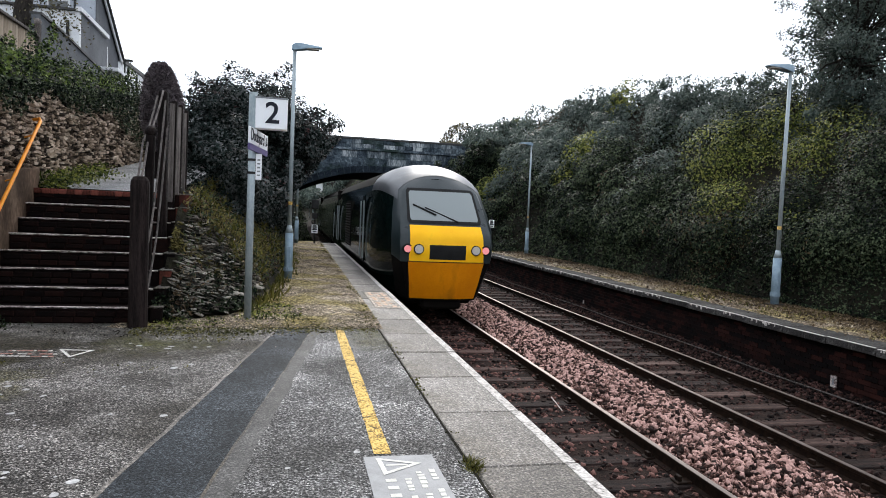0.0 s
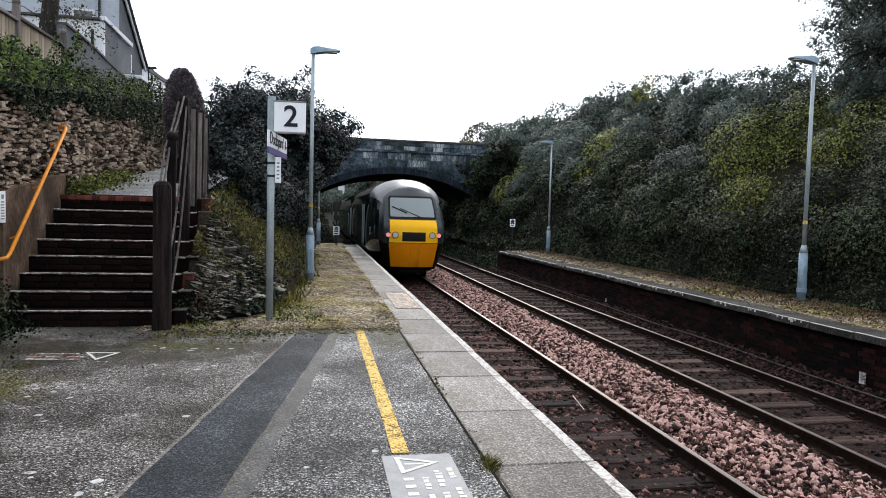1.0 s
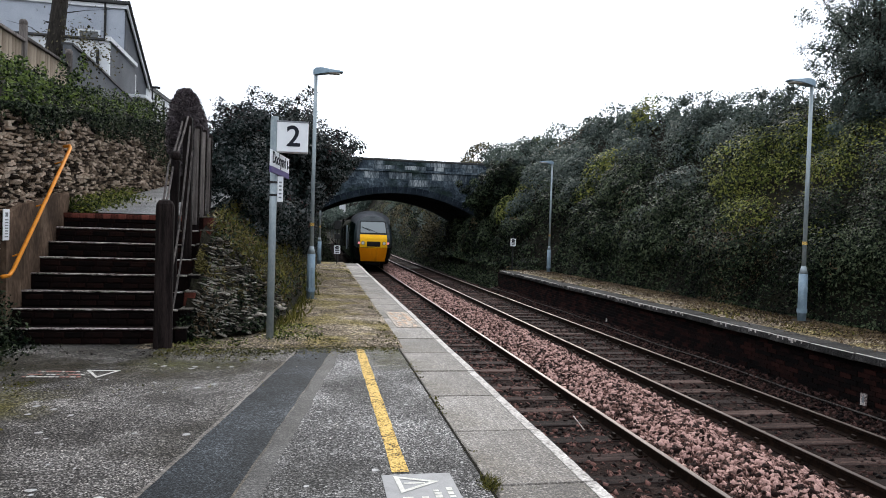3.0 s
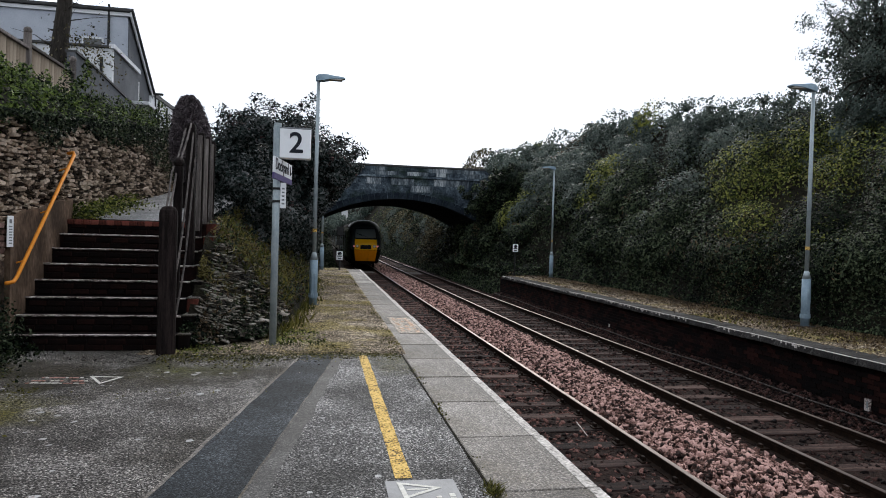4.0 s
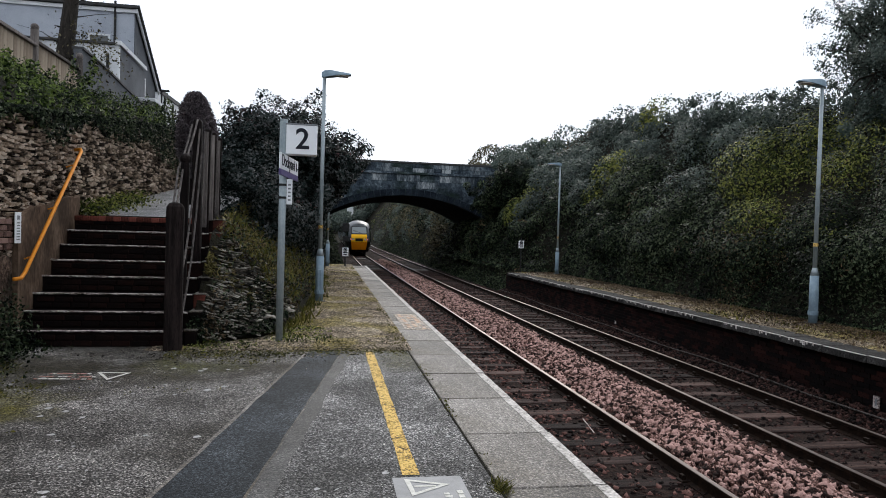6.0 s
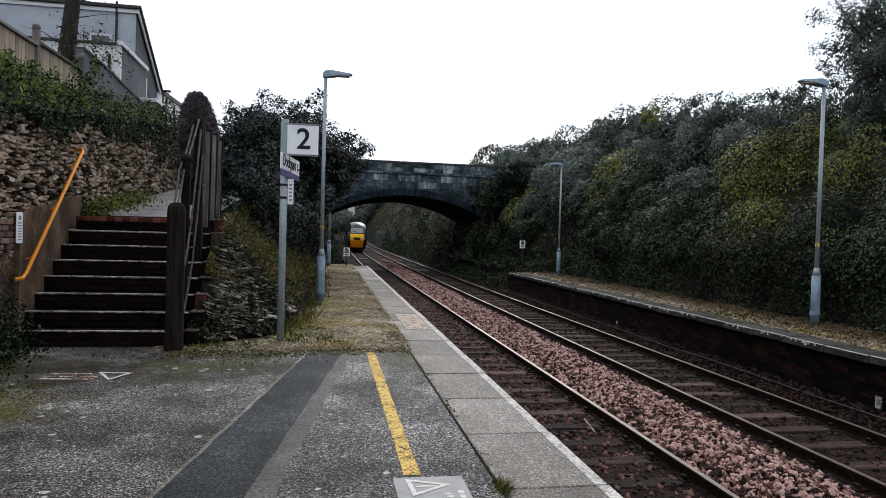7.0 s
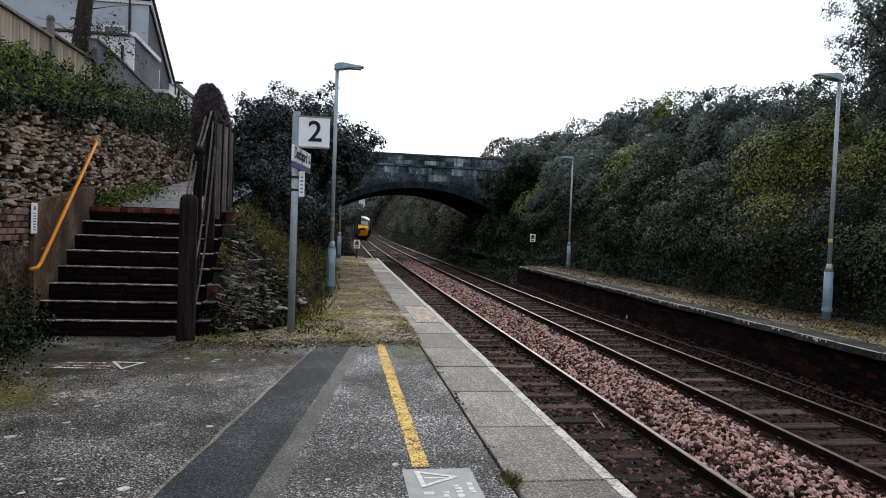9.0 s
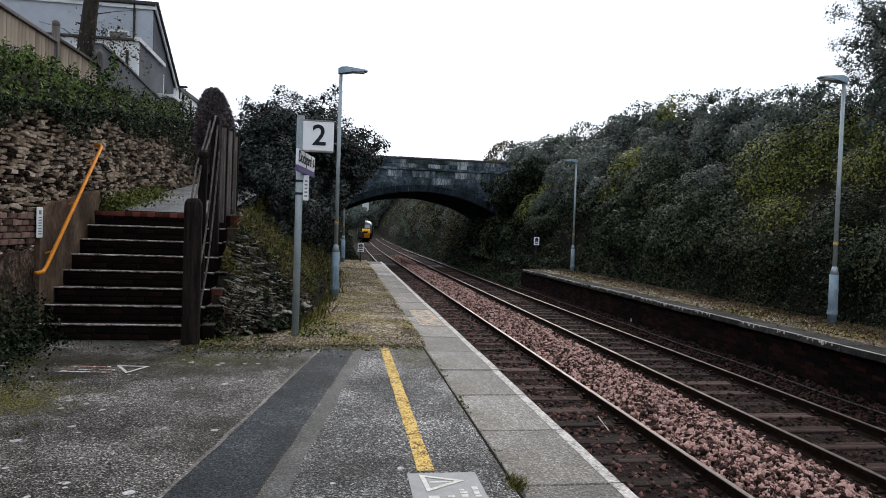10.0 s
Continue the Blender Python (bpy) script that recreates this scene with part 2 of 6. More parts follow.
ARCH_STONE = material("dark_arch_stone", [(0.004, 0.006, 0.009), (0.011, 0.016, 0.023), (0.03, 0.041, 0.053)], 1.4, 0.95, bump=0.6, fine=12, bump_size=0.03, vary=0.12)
BRIDGE_STONE = material("bridge_limestone", [(0.006, 0.009, 0.013), (0.022, 0.031, 0.042), (0.06, 0.08, 0.097), (0.20, 0.24, 0.265)], 1.1, 0.95, bump=0.8, fine=9, bump_size=0.05, vary=0.15, span=(0.3, 0.72),
                        stains=(0.6, 0.5, 0.62, (0.014, 0.026, 0.018), 0.8))
LIME_STONE = material("lime_streaked_stone", [(0.010, 0.014, 0.019), (0.045, 0.058, 0.070), (0.13, 0.155, 0.17), (0.42, 0.45, 0.46)], 1.3, 0.95, bump=0.6, fine=12, bump_size=0.03, vary=0.15, span=(0.28, 0.70), stretch=(1.4, 1.4, 0.35))
OLD_TIMBER = material("weathered_timber", [(0.002, 0.0014, 0.0013), (0.006, 0.004, 0.0037), (0.03, 0.021, 0.019)], 6, 0.85, bump=0.9, fine=70, bump_size=0.01, stretch=(4, 4, 0.25), vary=0.2)
GREY_TIMBER = material("silvered_timber", [(0.03, 0.026, 0.024), (0.115, 0.10, 0.092), (0.25, 0.22, 0.205)], 6, 0.85, bump=0.9, fine=70, bump_size=0.01, stretch=(4, 4, 0.25), vary=0.2)
FENCE_WOOD = material("pale_fence_board", [(0.17, 0.13, 0.095), (0.30, 0.24, 0.18), (0.38, 0.32, 0.25)], 5, 0.85, bump=0.5, fine=60, stretch=(3, 3, 0.3), vary=0.3)
GALVANISED = material("galvanised_steel", [(0.22, 0.27, 0.29), (0.32, 0.37, 0.39), (0.42, 0.47, 0.48)], 7, 0.5, bump=0.1, metal=0.25, stretch=(1, 1, 0.4), rough_vary=0.1)
BLUE_STEEL = material("blue_grey_steel", [(0.16, 0.22, 0.27), (0.22, 0.30, 0.36), (0.30, 0.38, 0.43)], 7, 0.5, bump=0.1, metal=0.1)
DARK_STEEL = material("dark_steel", [grey(0.015), grey(0.03), grey(0.05)], 7, 0.6, bump=0.1, metal=0.3)
ORANGE_RAIL = material("orange_handrail_paint", [(0.62, 0.20, 0.02), (0.85, 0.32, 0.03)], 8, 0.4, bump=0.1)
SIGN_WHITE = material("sign_white", [(0.8, 0.82, 0.84), (0.88, 0.89, 0.9)], 3, 0.4, bump=0.05, stains=(3.0, 0.6, 0.8, (0.4, 0.42, 0.42), 0.4))
SIGN_BLACK = material("sign_black", [(0.012, 0.014, 0.02), (0.02, 0.022, 0.03)], 5, 0.5, bump=0.0)
SIGN_PURPLE = material("sign_purple", [(0.10, 0.08, 0.19), (0.15, 0.12, 0.26)], 5, 0.45, bump=0.0)
GREY_BAR = material("faded_print", [(0.16, 0.17, 0.18), (0.25, 0.26, 0.27)], 5, 0.6, bump=0.0)
TRAIN_GREEN = material("dark_green_coach_paint", [(0.001, 0.003, 0.0028), (0.002, 0.0055, 0.005), (0.004, 0.008, 0.0075)], 1.5, 0.07, bump=0.0, rough_vary=0.03, spec=0.05)
TRAIN_MASK = material("grey_green_nose_paint", [(0.010, 0.016, 0.018), (0.018, 0.026, 0.029), (0.028, 0.036, 0.039)], 2, 0.3, spec=0.3, bump=0.05, rough_vary=0.08)
TRAIN_ROOF = material("grimy_roof_paint", [(0.03, 0.032, 0.036), (0.06, 0.063, 0.069), (0.105, 0.11, 0.118)], 1.6, 0.36, bump=0.05, spec=0.4, stains=(1.0, 0.5, 0.75, (0.05, 0.045, 0.045), 0.6))
TRAIN_YELLOW = material("warning_yellow", [(0.88, 0.44, 0.008), (0.96, 0.53, 0.012)], 2.5, 0.35, bump=0.03, stains=(2.5, 0.62, 0.8, (0.28, 0.14, 0.02), 0.5))
# deeper copy of the yellow: grime plus the down-facing panel's shade
TRAIN_SHADED_YELLOW = material("grimy_shaded_warning_yellow", [(0.70, 0.215, 0.003), (0.86, 0.30, 0.005)], 2.0, 0.45, bump=0.05, stains=(2.2, 0.52, 0.72, (0.20, 0.07, 0.012), 0.6), stretch=(1, 1, 0.4))
BLACK_RUBBER = material("black_rubber", [grey(0.008), grey(0.016)], 5, 0.7, bump=0.1)
UNDERFRAME = material("brake_dust_black", [(0.002, 0.0016, 0.0014), (0.007, 0.005, 0.004)], 5, 0.9, bump=0.4)
# the sky's reflection is put into this grey base colour
SCREEN = glass("sky_toned_windscreen", (0.15, 0.175, 0.175), 0.12)
COACH_GLASS = glass("dark_coach_glass", (0.01, 0.014, 0.014), 0.08)
LAMP_CLEAR = material("clear_lamp_lens", [(0.45, 0.42, 0.38), (0.6, 0.57, 0.52)], 12, 0.15, bump=0.0)
TAIL_RED = material("lit_tail_lamp", [(0.6, 0.2, 0.2), (0.7, 0.3, 0.3)], 12, 0.2, bump=0.0, emit=((1.0, 0.32, 0.36), 0.4))
HOUSE_GREY = material("grey_roughcast", [(0.30, 0.325, 0.37), (0.38, 0.41, 0.46), (0.46, 0.49, 0.54)], 0.9, 0.95, bump=0.5, fine=25, bump_size=0.02)
# the garden wall's own grey; on the house sides it paints their shade
HOUSE_DARK_SHADED = material("slate_grey_and_shaded_roughcast", [(0.075, 0.08, 0.09), (0.11, 0.115, 0.125), (0.15, 0.155, 0.165)], 0.9, 0.95, bump=0.5, fine=25, bump_size=0.02)
HOUSE_WHITE = material("white_render", [(0.55, 0.56, 0.58), (0.72, 0.73, 0.74)], 1.0, 0.9, bump=0.3, fine=25)
SLATE = material("roof_slate", [grey(0.03), grey(0.055), grey(0.08)], 3, 0.6, bump=0.5, fine=15)
BARK = material("tree_bark", [(0.010, 0.009, 0.008), (0.03, 0.026, 0.022), (0.06, 0.052, 0.045)], 6, 0.95, bump=1.0, fine=30, bump_size=0.03, stretch=(3, 3, 0.5))


GRAVEL_STONE = material("buff_gravel_stone", [(0.02, 0.016, 0.012), (0.15, 0.12, 0.085), (0.48, 0.41, 0.33)], 20, 0.9, bump=0.2, vary=0.8, island=True)


def leaf_mat(name, stops, vary=0.5, spec=0.06, through_light=0.2):
    return material(name, stops, 0.5, 0.45, bump=0.0, fine=3.0, vary=vary, island=True, translucent=through_light, spec=spec)


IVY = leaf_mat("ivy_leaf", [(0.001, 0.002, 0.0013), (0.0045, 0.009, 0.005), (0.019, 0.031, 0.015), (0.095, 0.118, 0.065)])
IVY_LIGHT = leaf_mat("yellow_green_leaf", [(0.012, 0.02, 0.005), (0.085, 0.11, 0.022), (0.27, 0.28, 0.07)], 0.7, 0.1, 0.35)
BUSH = leaf_mat("dark_shrub_leaf", [(0.002, 0.004, 0.0035), (0.008, 0.014, 0.012), (0.03, 0.042, 0.039), (0.115, 0.12, 0.12)], 0.55, 0.04)
RUSSET = leaf_mat("russet_leaf", [(0.012, 0.006, 0.006), (0.05, 0.023, 0.024), (0.13, 0.065, 0.062)])
WEED_GREEN = leaf_mat("lush_weed_leaf", [(0.004, 0.009, 0.002), (0.035, 0.062, 0.013), (0.14, 0.19, 0.045)], 0.65, 0.1, 0.3)
BANK_FERN = leaf_mat("olive_fern", [(0.015, 0.013, 0.005), (0.075, 0.066, 0.019), (0.19, 0.16, 0.055)])
GRASS_MAT = leaf_mat("rough_grass", [(0.025, 0.028, 0.009), (0.08, 0.08, 0.018), (0.17, 0.15, 0.04)])
DRY = leaf_mat("dry_litter", [(0.02, 0.013, 0.008), (0.065, 0.042, 0.024), (0.19, 0.14, 0.08)])
OLIVE = leaf_mat("olive_brown_leaf", [(0.012, 0.011, 0.006), (0.045, 0.042, 0.02), (0.10, 0.09, 0.05), (0.19, 0.165, 0.10)])
BANK_STONE = material("mossy_slab_stone", [(0.005, 0.0045, 0.004), (0.035, 0.030, 0.024), (0.12, 0.105, 0.086), (0.40, 0.37, 0.32)], 6, 0.9, bump=0.7, fine=30, bump_size=0.015, vary=0.6)
BANK_STONE_JOINED = material("mossy_slab_stone_joined", [(0.005, 0.0045, 0.004), (0.035, 0.030, 0.024), (0.12, 0.105, 0.086), (0.40, 0.37, 0.32)], 6, 0.9, bump=0.7, fine=30, bump_size=0.015, vary=0.6, island=True)
DEAD_VINE = leaf_mat("dead_vine", [(0.035, 0.029, 0.032), (0.11, 0.092, 0.10), (0.23, 0.195, 0.205)])
# haze over trees and scrub is put into this lightened leaf colour
HAZE_PALED_LEAF = leaf_mat("haze_paled_leaf", [(0.03, 0.048, 0.040), (0.078, 0.105, 0.088), (0.15, 0.18, 0.15)], 0.5, 0.35, 0.5)


# ---- building blocks ----
def mesh_of(name, bm, mat, smooth=False):
    me = bpy.data.meshes.new(name)
    bm.to_mesh(me)
    bm.free()
    me.materials.append(mat)
    if smooth:
        for p in me.polygons:
            p.use_smooth = True
    return me


def part(name, bm, mat, parent=None, label="", smooth=False, at=None):
    ob = new(name, mesh_of(name, bm, mat, smooth))
    if parent is not None:
        ob.parent = parent
    if at is not None:
        ob.matrix_basis = at
    if label:
        ob["label"] = label
    return ob


def group_of(name, label, category, group="", at=None, kind=""):
    ob = new(name)
    if at is not None:
        ob.matrix_basis = at
    return tagged(ob, label, category, group, kind)


def box(bm, x0, x1, y0, y1, z0, z1, bevel=0.0):
    r = bmesh.ops.create_cube(bm, size=1.0, matrix=Matrix.LocRotScale(((x0 + x1) / 2, (y0 + y1) / 2, (z0 + z1) / 2), None, (x1 - x0, y1 - y0, z1 - z0)))
    if bevel:
        es = list({e for v in r["verts"] for e in v.link_edges})
        bmesh.ops.bevel(bm, geom=es, offset=bevel, segments=1, affect="EDGES")
    return bm


def tube(bm, pts, r, n=6):
    """One unbroken tube along a row of points."""
    pts = [Vector(p) for p in pts]
    rings = []
    for i, p in enumerate(pts):
        d = (pts[min(i + 1, len(pts) - 1)] - pts[max(i - 1, 0)]).normalized()
        a = d.cross(Vector((0.31, 0.17, 0.93))).normalized()
        b = d.cross(a)
        rings.append([p + (a * math.cos(6.2832 * k / n) + b * math.sin(6.2832 * k / n)) * r for k in range(n)])
    return loft(bm, rings)


def boxed(*a, bevel=0.0):
    return box(bmesh.new(), *a, bevel=bevel)


def rod(bm, p, q, r0, r1=None, n=10, caps=True):
    p, q = Vector(p), Vector(q)
    r1 = r0 if r1 is None else r1
    m = Matrix.Translation((p + q) / 2) @ (q - p).to_track_quat("Z", "Y").to_matrix().to_4x4()
    bmesh.ops.create_cone(bm, cap_ends=caps, segments=n, radius1=r0, radius2=r1, depth=(q - p).length, matrix=m)
    return bm


def rodded(*a, **k):
    return rod(bmesh.new(), *a, **k)


def loft(bm, rings, closed=True, cap=True):
    """Skin a row of rings of equally many points."""
    vs = [[bm.verts.new(p) for p in r] for r in rings]
    n = len(vs[0])
    for a, b in zip(vs, vs[1:]):
        for j in range(n if closed else n - 1):
            bm.faces.new((a[j], a[(j + 1) % n], b[(j + 1) % n], b[j]))
    if cap and closed:
        bm.faces.new(vs[0][::-1])
        bm.faces.new(vs[-1])
    return bm


def sheet(bm, fn, us, vs):
    """A grid of points fn(u, v)."""
    g = [[bm.verts.new(fn(u, v)) for u in us] for v in vs]
    for a, b in zip(g, g[1:]):
        for j in range(len(us) - 1):
            bm.faces.new((a[j], a[j + 1], b[j + 1], b[j]))
    return bm


def raw_mesh(name, verts, faces, mat):
    """A mesh from arrays: verts (n, 3), faces (m, k)."""
    me = bpy.data.meshes.new(name)
    k = faces.shape[1]
    me.vertices.add(len(verts))
    me.vertices.foreach_set("co", np.ascontiguousarray(verts, dtype=np.float32).ravel())
    me.loops.add(faces.size)
    me.loops.foreach_set("vertex_index", np.ascontiguousarray(faces, dtype=np.int32).ravel())
    me.polygons.add(len(faces))
    me.polygons.foreach_set("loop_start", np.arange(0, faces.size, k, dtype=np.int32))
    me.update(calc_edges=True)
    me.materials.append(mat)
    return me


rng = np.random.default_rng(7)


def unit(a):
    return a / np.maximum(np.linalg.norm(a, axis=1, keepdims=True), 1e-6)


def leaf_mesh(name, pts, size, mat, normals=None, spread=0.8, narrow=0.55):
    """Small folded leaves, each a kite of two triangles, at the points."""
    n = len(pts)
    size = np.broadcast_to(size, (n,)) * rng.uniform(0.6, 1.35, n)
    nor = rng.normal(size=(n, 3)) * spread
    nor = unit(nor + (np.array([0, 0, 0.6]) if normals is None else normals))
    a = unit(np.cross(nor, rng.normal(size=(n, 3))))
    b = np.cross(nor, a)
    s = size[:, None]
    v = np.stack([pts - a * s * 0.5, pts + b * s * narrow * 0.5 - nor * s * 0.12, pts + a * s * 0.5, pts - b * s * narrow * 0.5 - nor * s * 0.12], 1).reshape(-1, 3)
    i = np.arange(n)[:, None] * 4
    f = np.concatenate([i + [0, 1, 2], i + [0, 2, 3]], 0)
    return raw_mesh(name, v, f, mat)


def blade_mesh(name, pts, height, mat, lean=0.45, width=0.012):
    """Grass blades: thin triangles that lean."""
    n = len(pts)
    h = np.broadcast_to(height, (n,)) * rng.uniform(0.5, 1.3, n)
    ang = rng.uniform(0, 2 * np.pi, n)
    side = np.stack([np.cos(ang), np.sin(ang), np.zeros(n)], 1) * (width * (0.6 + h / np.mean(h)))[:, None]
    tip = pts + np.stack([rng.normal(size=n) * lean * h, rng.normal(size=n) * lean * h, h], 1)
    v = np.stack([pts - side, pts + side, tip], 1).reshape(-1, 3)
    return raw_mesh(name, v, np.arange(3 * n).reshape(-1, 3), mat)


def stuff(name, me, label, category, parent=None):
    ob = new(name, me)
    if parent is not None:
        ob.parent = parent
    return tagged(ob, label, category, "", "stuff")


_k = rng.normal(size=(14, 2))
_p = rng.uniform(0, 6.28, 14)


def lumps(x, y, size=1.0):
    """Smooth pseudo-random relief of about -1 to 1."""
    out = 0
    for i in range(14):
        out = out + np.sin((_k[i, 0] * x + _k[i, 1] * y) / size * (1 + 0.25 * i) + _p[i]) / (1 + 0.18 * i)
    return out / 4.0


# ---- plan ----
RAIL_Z = -0.915
TRACKS = (1.4475, 4.6585)          # centre lines
EDGE_R, TOP_R = 6.085, -0.08
END_L, END_R = 30.7, 29.0
WALL_X = -5.56
BRIDGE_Y0, BRIDGE_Y1 = 44.5, 56.0


def path_z(y):
    return 1.64 + 0.12 * (y - 10.78)


def wall_top(y):
    return 2.75 + 0.125 * (y - 8.07)


def foot_x(y):
    return np.interp(y, [8.6, 8.9, 9.4, 11, 14.7, 22, 29, 40, 80], [-3.45, -3.3, -2.55, -2.25, -2.06, -1.97, -1.75, -1.9, -2.4])


def crest_r(y):
    return np.interp(y, [-40, 8, 15, 18, 21, 26, 31, 39, 47, 60, 100], [5.5, 5.6, 6.0, 6.3, 6.7, 7.3, 8.1, 8.1, 8.4, 8.5, 8.6])


def smooth(a, b, x):
    t = np.clip((x - a) / (b - a), 0, 1)
    return t * t * (3 - 2 * t)


def ground_z(x, y):
    x, y = np.asarray(x, float), np.asarray(y, float)
    bed = -1.2
    # right bank
    foot = np.where(y < END_R + 0.5, 8.5, np.interp(y, [29.5, 34, 120], [8.3, 7.4, 7.6]))
    low = np.where(y < END_R, -0.35, bed)
    top = crest_r(y) - 0.9
    u = np.clip((x - foot) / (13.2 - foot), 0, 1)
    right = np.where(x < EDGE_R + 0.2, bed, np.where(x < foot, low, low + (top - low) * u ** 0.75))
    # left side
    f = foot_x(y)
    pz = path_z(y)
    lowl = np.where(y < END_L, -0.35, bed)
    upper = np.where(x > -8, wall_top(y) + (4.55 + 0.05 * (y - 14) - wall_top(y)) * np.clip((-5.75 - x) / 2.25, 0, 1), 4.55 + 0.05 * np.clip(y - 14, -20, 60))
    rim = np.where(y < 10.9, np.minimum(np.clip((y - 8.72) * 0.86, 0.08, None), pz - 0.12), pz - 0.12)
    slope = 0.02 + (rim - 0.02) * np.clip((f - x) / np.maximum(f + 3.42, 0.15), 0, 1) ** 0.65
    stair = np.clip((y - 8.8) * 0.8 - 0.45, -0.45, None)
    shelf = np.where(y < 10.78, np.minimum(stair, pz), pz) - 0.06
    near = np.where(x > f, lowl, np.where(x > -3.5, slope, np.where(x > -5.66, shelf, upper)))
    far = np.where(x > f, lowl, lowl * 0 + 0.02 + np.clip((f - x) / 6.0, 0, 1) ** 0.85 * 5.0)
    k = smooth(19.0, 23.0, y)
    left = near * (1 - k) + far * k
    front = np.where(x > -5.66, -0.45, upper)
    left = np.where(y < 8.8, front, left)
    z = np.where(x > 2.5, right, np.where((x < 0), left, bed))
    z = np.where((x >= 0) | ((x > -1.6) & (y > END_L)), np.where(x > 2.5, right, bed), z)
    # the land beyond
    z = z + smooth(150, 330, y) * 26 * smooth(-250, -10, x) * (1 - 0.3 * smooth(20, 200, x))
    return z


# ---- ground, platforms, track ----
def build_ground():
    xs = np.unique(np.concatenate([-np.geomspace(12, 900, 16), np.arange(-12, -5.8, 0.5), [-5.78, -5.67, -5.65, -4.5, -3.52, -3.45], np.arange(-3.3, -1.2, 0.16),
                                   [-1.0, -0.5, 0, 2, 4, 6.2, 6.4], np.arange(7.0, 14.0, 0.35), np.geomspace(14.2, 900, 20)]))
    ys = np.unique(np.concatenate([-np.geomspace(8, 700, 12), np.arange(-6, 8.4, 1.2), np.arange(8.6, 24, 0.3), np.arange(24, 60, 0.8), np.geomspace(61, 1800, 36)]))
    X, Y = np.meshgrid(xs, ys)
    Z = ground_z(X, Y)
    rough = np.where((X > 8.7) | ((X < foot_x(Y) - 0.15) & (Y > 9) & ((X > -3.4) | (X < -5.9))), 1.0, 0.0)
    Z = Z + rough * 0.09 * lumps(X, Y, 0.5)
    nx, ny = len(xs), len(ys)
    v = np.stack([X.ravel(), Y.ravel(), Z.ravel()], 1)
    i = (np.arange(ny - 1)[:, None] * nx + np.arange(nx - 1)[None]).reshape(-1, 1)
    f = np.concatenate([i, i + 1, i + nx + 1, i + nx], 1)
    me = raw_mesh("ground", v, f, SOIL)
    tagged(new("ground", me), "dark earth of the railway cutting and land around", "ground", "", "structure")


def build_platforms():
    pf = group_of("platform_near", "tarmac station platform with concrete coping slabs", "platform", kind="structure")
    part("surface", boxed(WALL_X, -0.665, -45, 9.3, -0.5, 0.0), TARMAC, pf, "worn grey tarmac with pale spots")
    bm = bmesh.new()
    sheet(bm, lambda u, v: (float(foot_x(v)) - 0.5 + (-0.62 - float(foot_x(v)) + 0.5) * u, v + (0.22 * float(lumps(np.array(u * 9), np.array(1.0), 0.7)) if v < 8.7 else 0.0), (0.003 * float(lumps(np.array(u * 6), np.array(v), 0.7)) + 0.018) * float(smooth(8.5, 9.0, v)) + (0.005 if v > 8.6 else -0.004)), [i / 30 for i in range(31)], [8.5 + i * 0.25 for i in range(89)] + [END_L])
    part("gravel_surface", bm, GRAVEL, pf, "mossy gravel surface with weeds", True)
    part("face_wall", boxed(-0.5, -0.12, -45, END_L, -1.3, -0.09), BRICK_DARK, pf, "sooty brick platform wall, shade put into its colour")
    part("end_wall", boxed(-2.2, -0.5, END_L - 0.3, END_L, -1.3, -0.06), BRICK_DARK, pf)
    # diagonal reinstated strip
    bm = bmesh.new()
    sheet(bm, lambda u, v: (-2.70 + 0.161 * (v - 3.77) + u * (0.53 - 0.0223 * (v - 3.77)), v, 0.005), [0, 0.5, 1], [-3 + i * 0.5 for i in range(23)] + [8.5])
    part("patched_strip", bm, TARMAC_NEW, pf, "smooth dark strip of relaid tarmac")
    for side, w in ((0, 0.03), (1, 0.018)):
        bm = bmesh.new()
        sheet(bm, lambda u, v: (-2.70 + 0.161 * (v - 3.77) + side * (0.53 - 0.0223 * (v - 3.77)) + (u - 0.5) * w + 0.006 * math.sin(v * 9.1) * math.sin(v * 2.3), v, 0.008), [0, 1], [-3 + i * 0.1 for i in range(115)])
        part("sealed_joint", bm, COPING, pf, "pale sealed edge of the strip")
    bm = bmesh.new()
    sheet(bm, lambda u, v: ((-2.17 + 0.139 * (v - 3.77)) * (1 - u) - 0.675 * u, v, 0.0035), [0, 0.25, 0.5, 0.75, 1], [-3 + i * 0.5 for i in range(23)] + [8.48])
    part("pale_surface", bm, TARMAC_LIGHT, pf, "paler worn tarmac beside the coping")
    # an older, smoother reinstatement runs along the dark strip
    bm = bmesh.new()
    sheet(bm, lambda u, v: (-2.165 + 0.139 * (v - 3.77) + u * (0.14 - 0.008 * (v - 3.77) + 0.014 * math.sin(v * 5.3) * math.sin(v * 1.9)), v, 0.0048), [0, 0.5, 1], [-3 + i * 0.25 for i in range(45)] + [8.47])
    part("old_reinstatement", bm, TARMAC_OLD_PATCH, pf, "smooth pale strip of older relaid tarmac")
    bm = bmesh.new()
    for k in range(26):
        y0 = 4.1 + k * 0.166
        w = 0.052 + random.uniform(-0.004, 0.004)
        sheet(bm, lambda u, v, w=w: (-1.185 + u * w, v, 0.0075), [-1, 1], [y0, y0 + 0.166])
    part("yellow_line", bm, YELLOW_PAINT, pf, "worn painted yellow safety line")
    # pale spots of old chewing gum
    bm = bmesh.new()
    r = random.Random(5)
    for k in range(280):
        x, y = r.uniform(-5.2, -0.75), r.uniform(2.6, 7.6)
        if -2.78 + 0.161 * (y - 3.77) < x < -2.1 + 0.139 * (y - 3.77):
            continue
        s = (0.006 + 0.026 * r.random() ** 2.2) * (1.2 if x < -2.6 else 0.8)
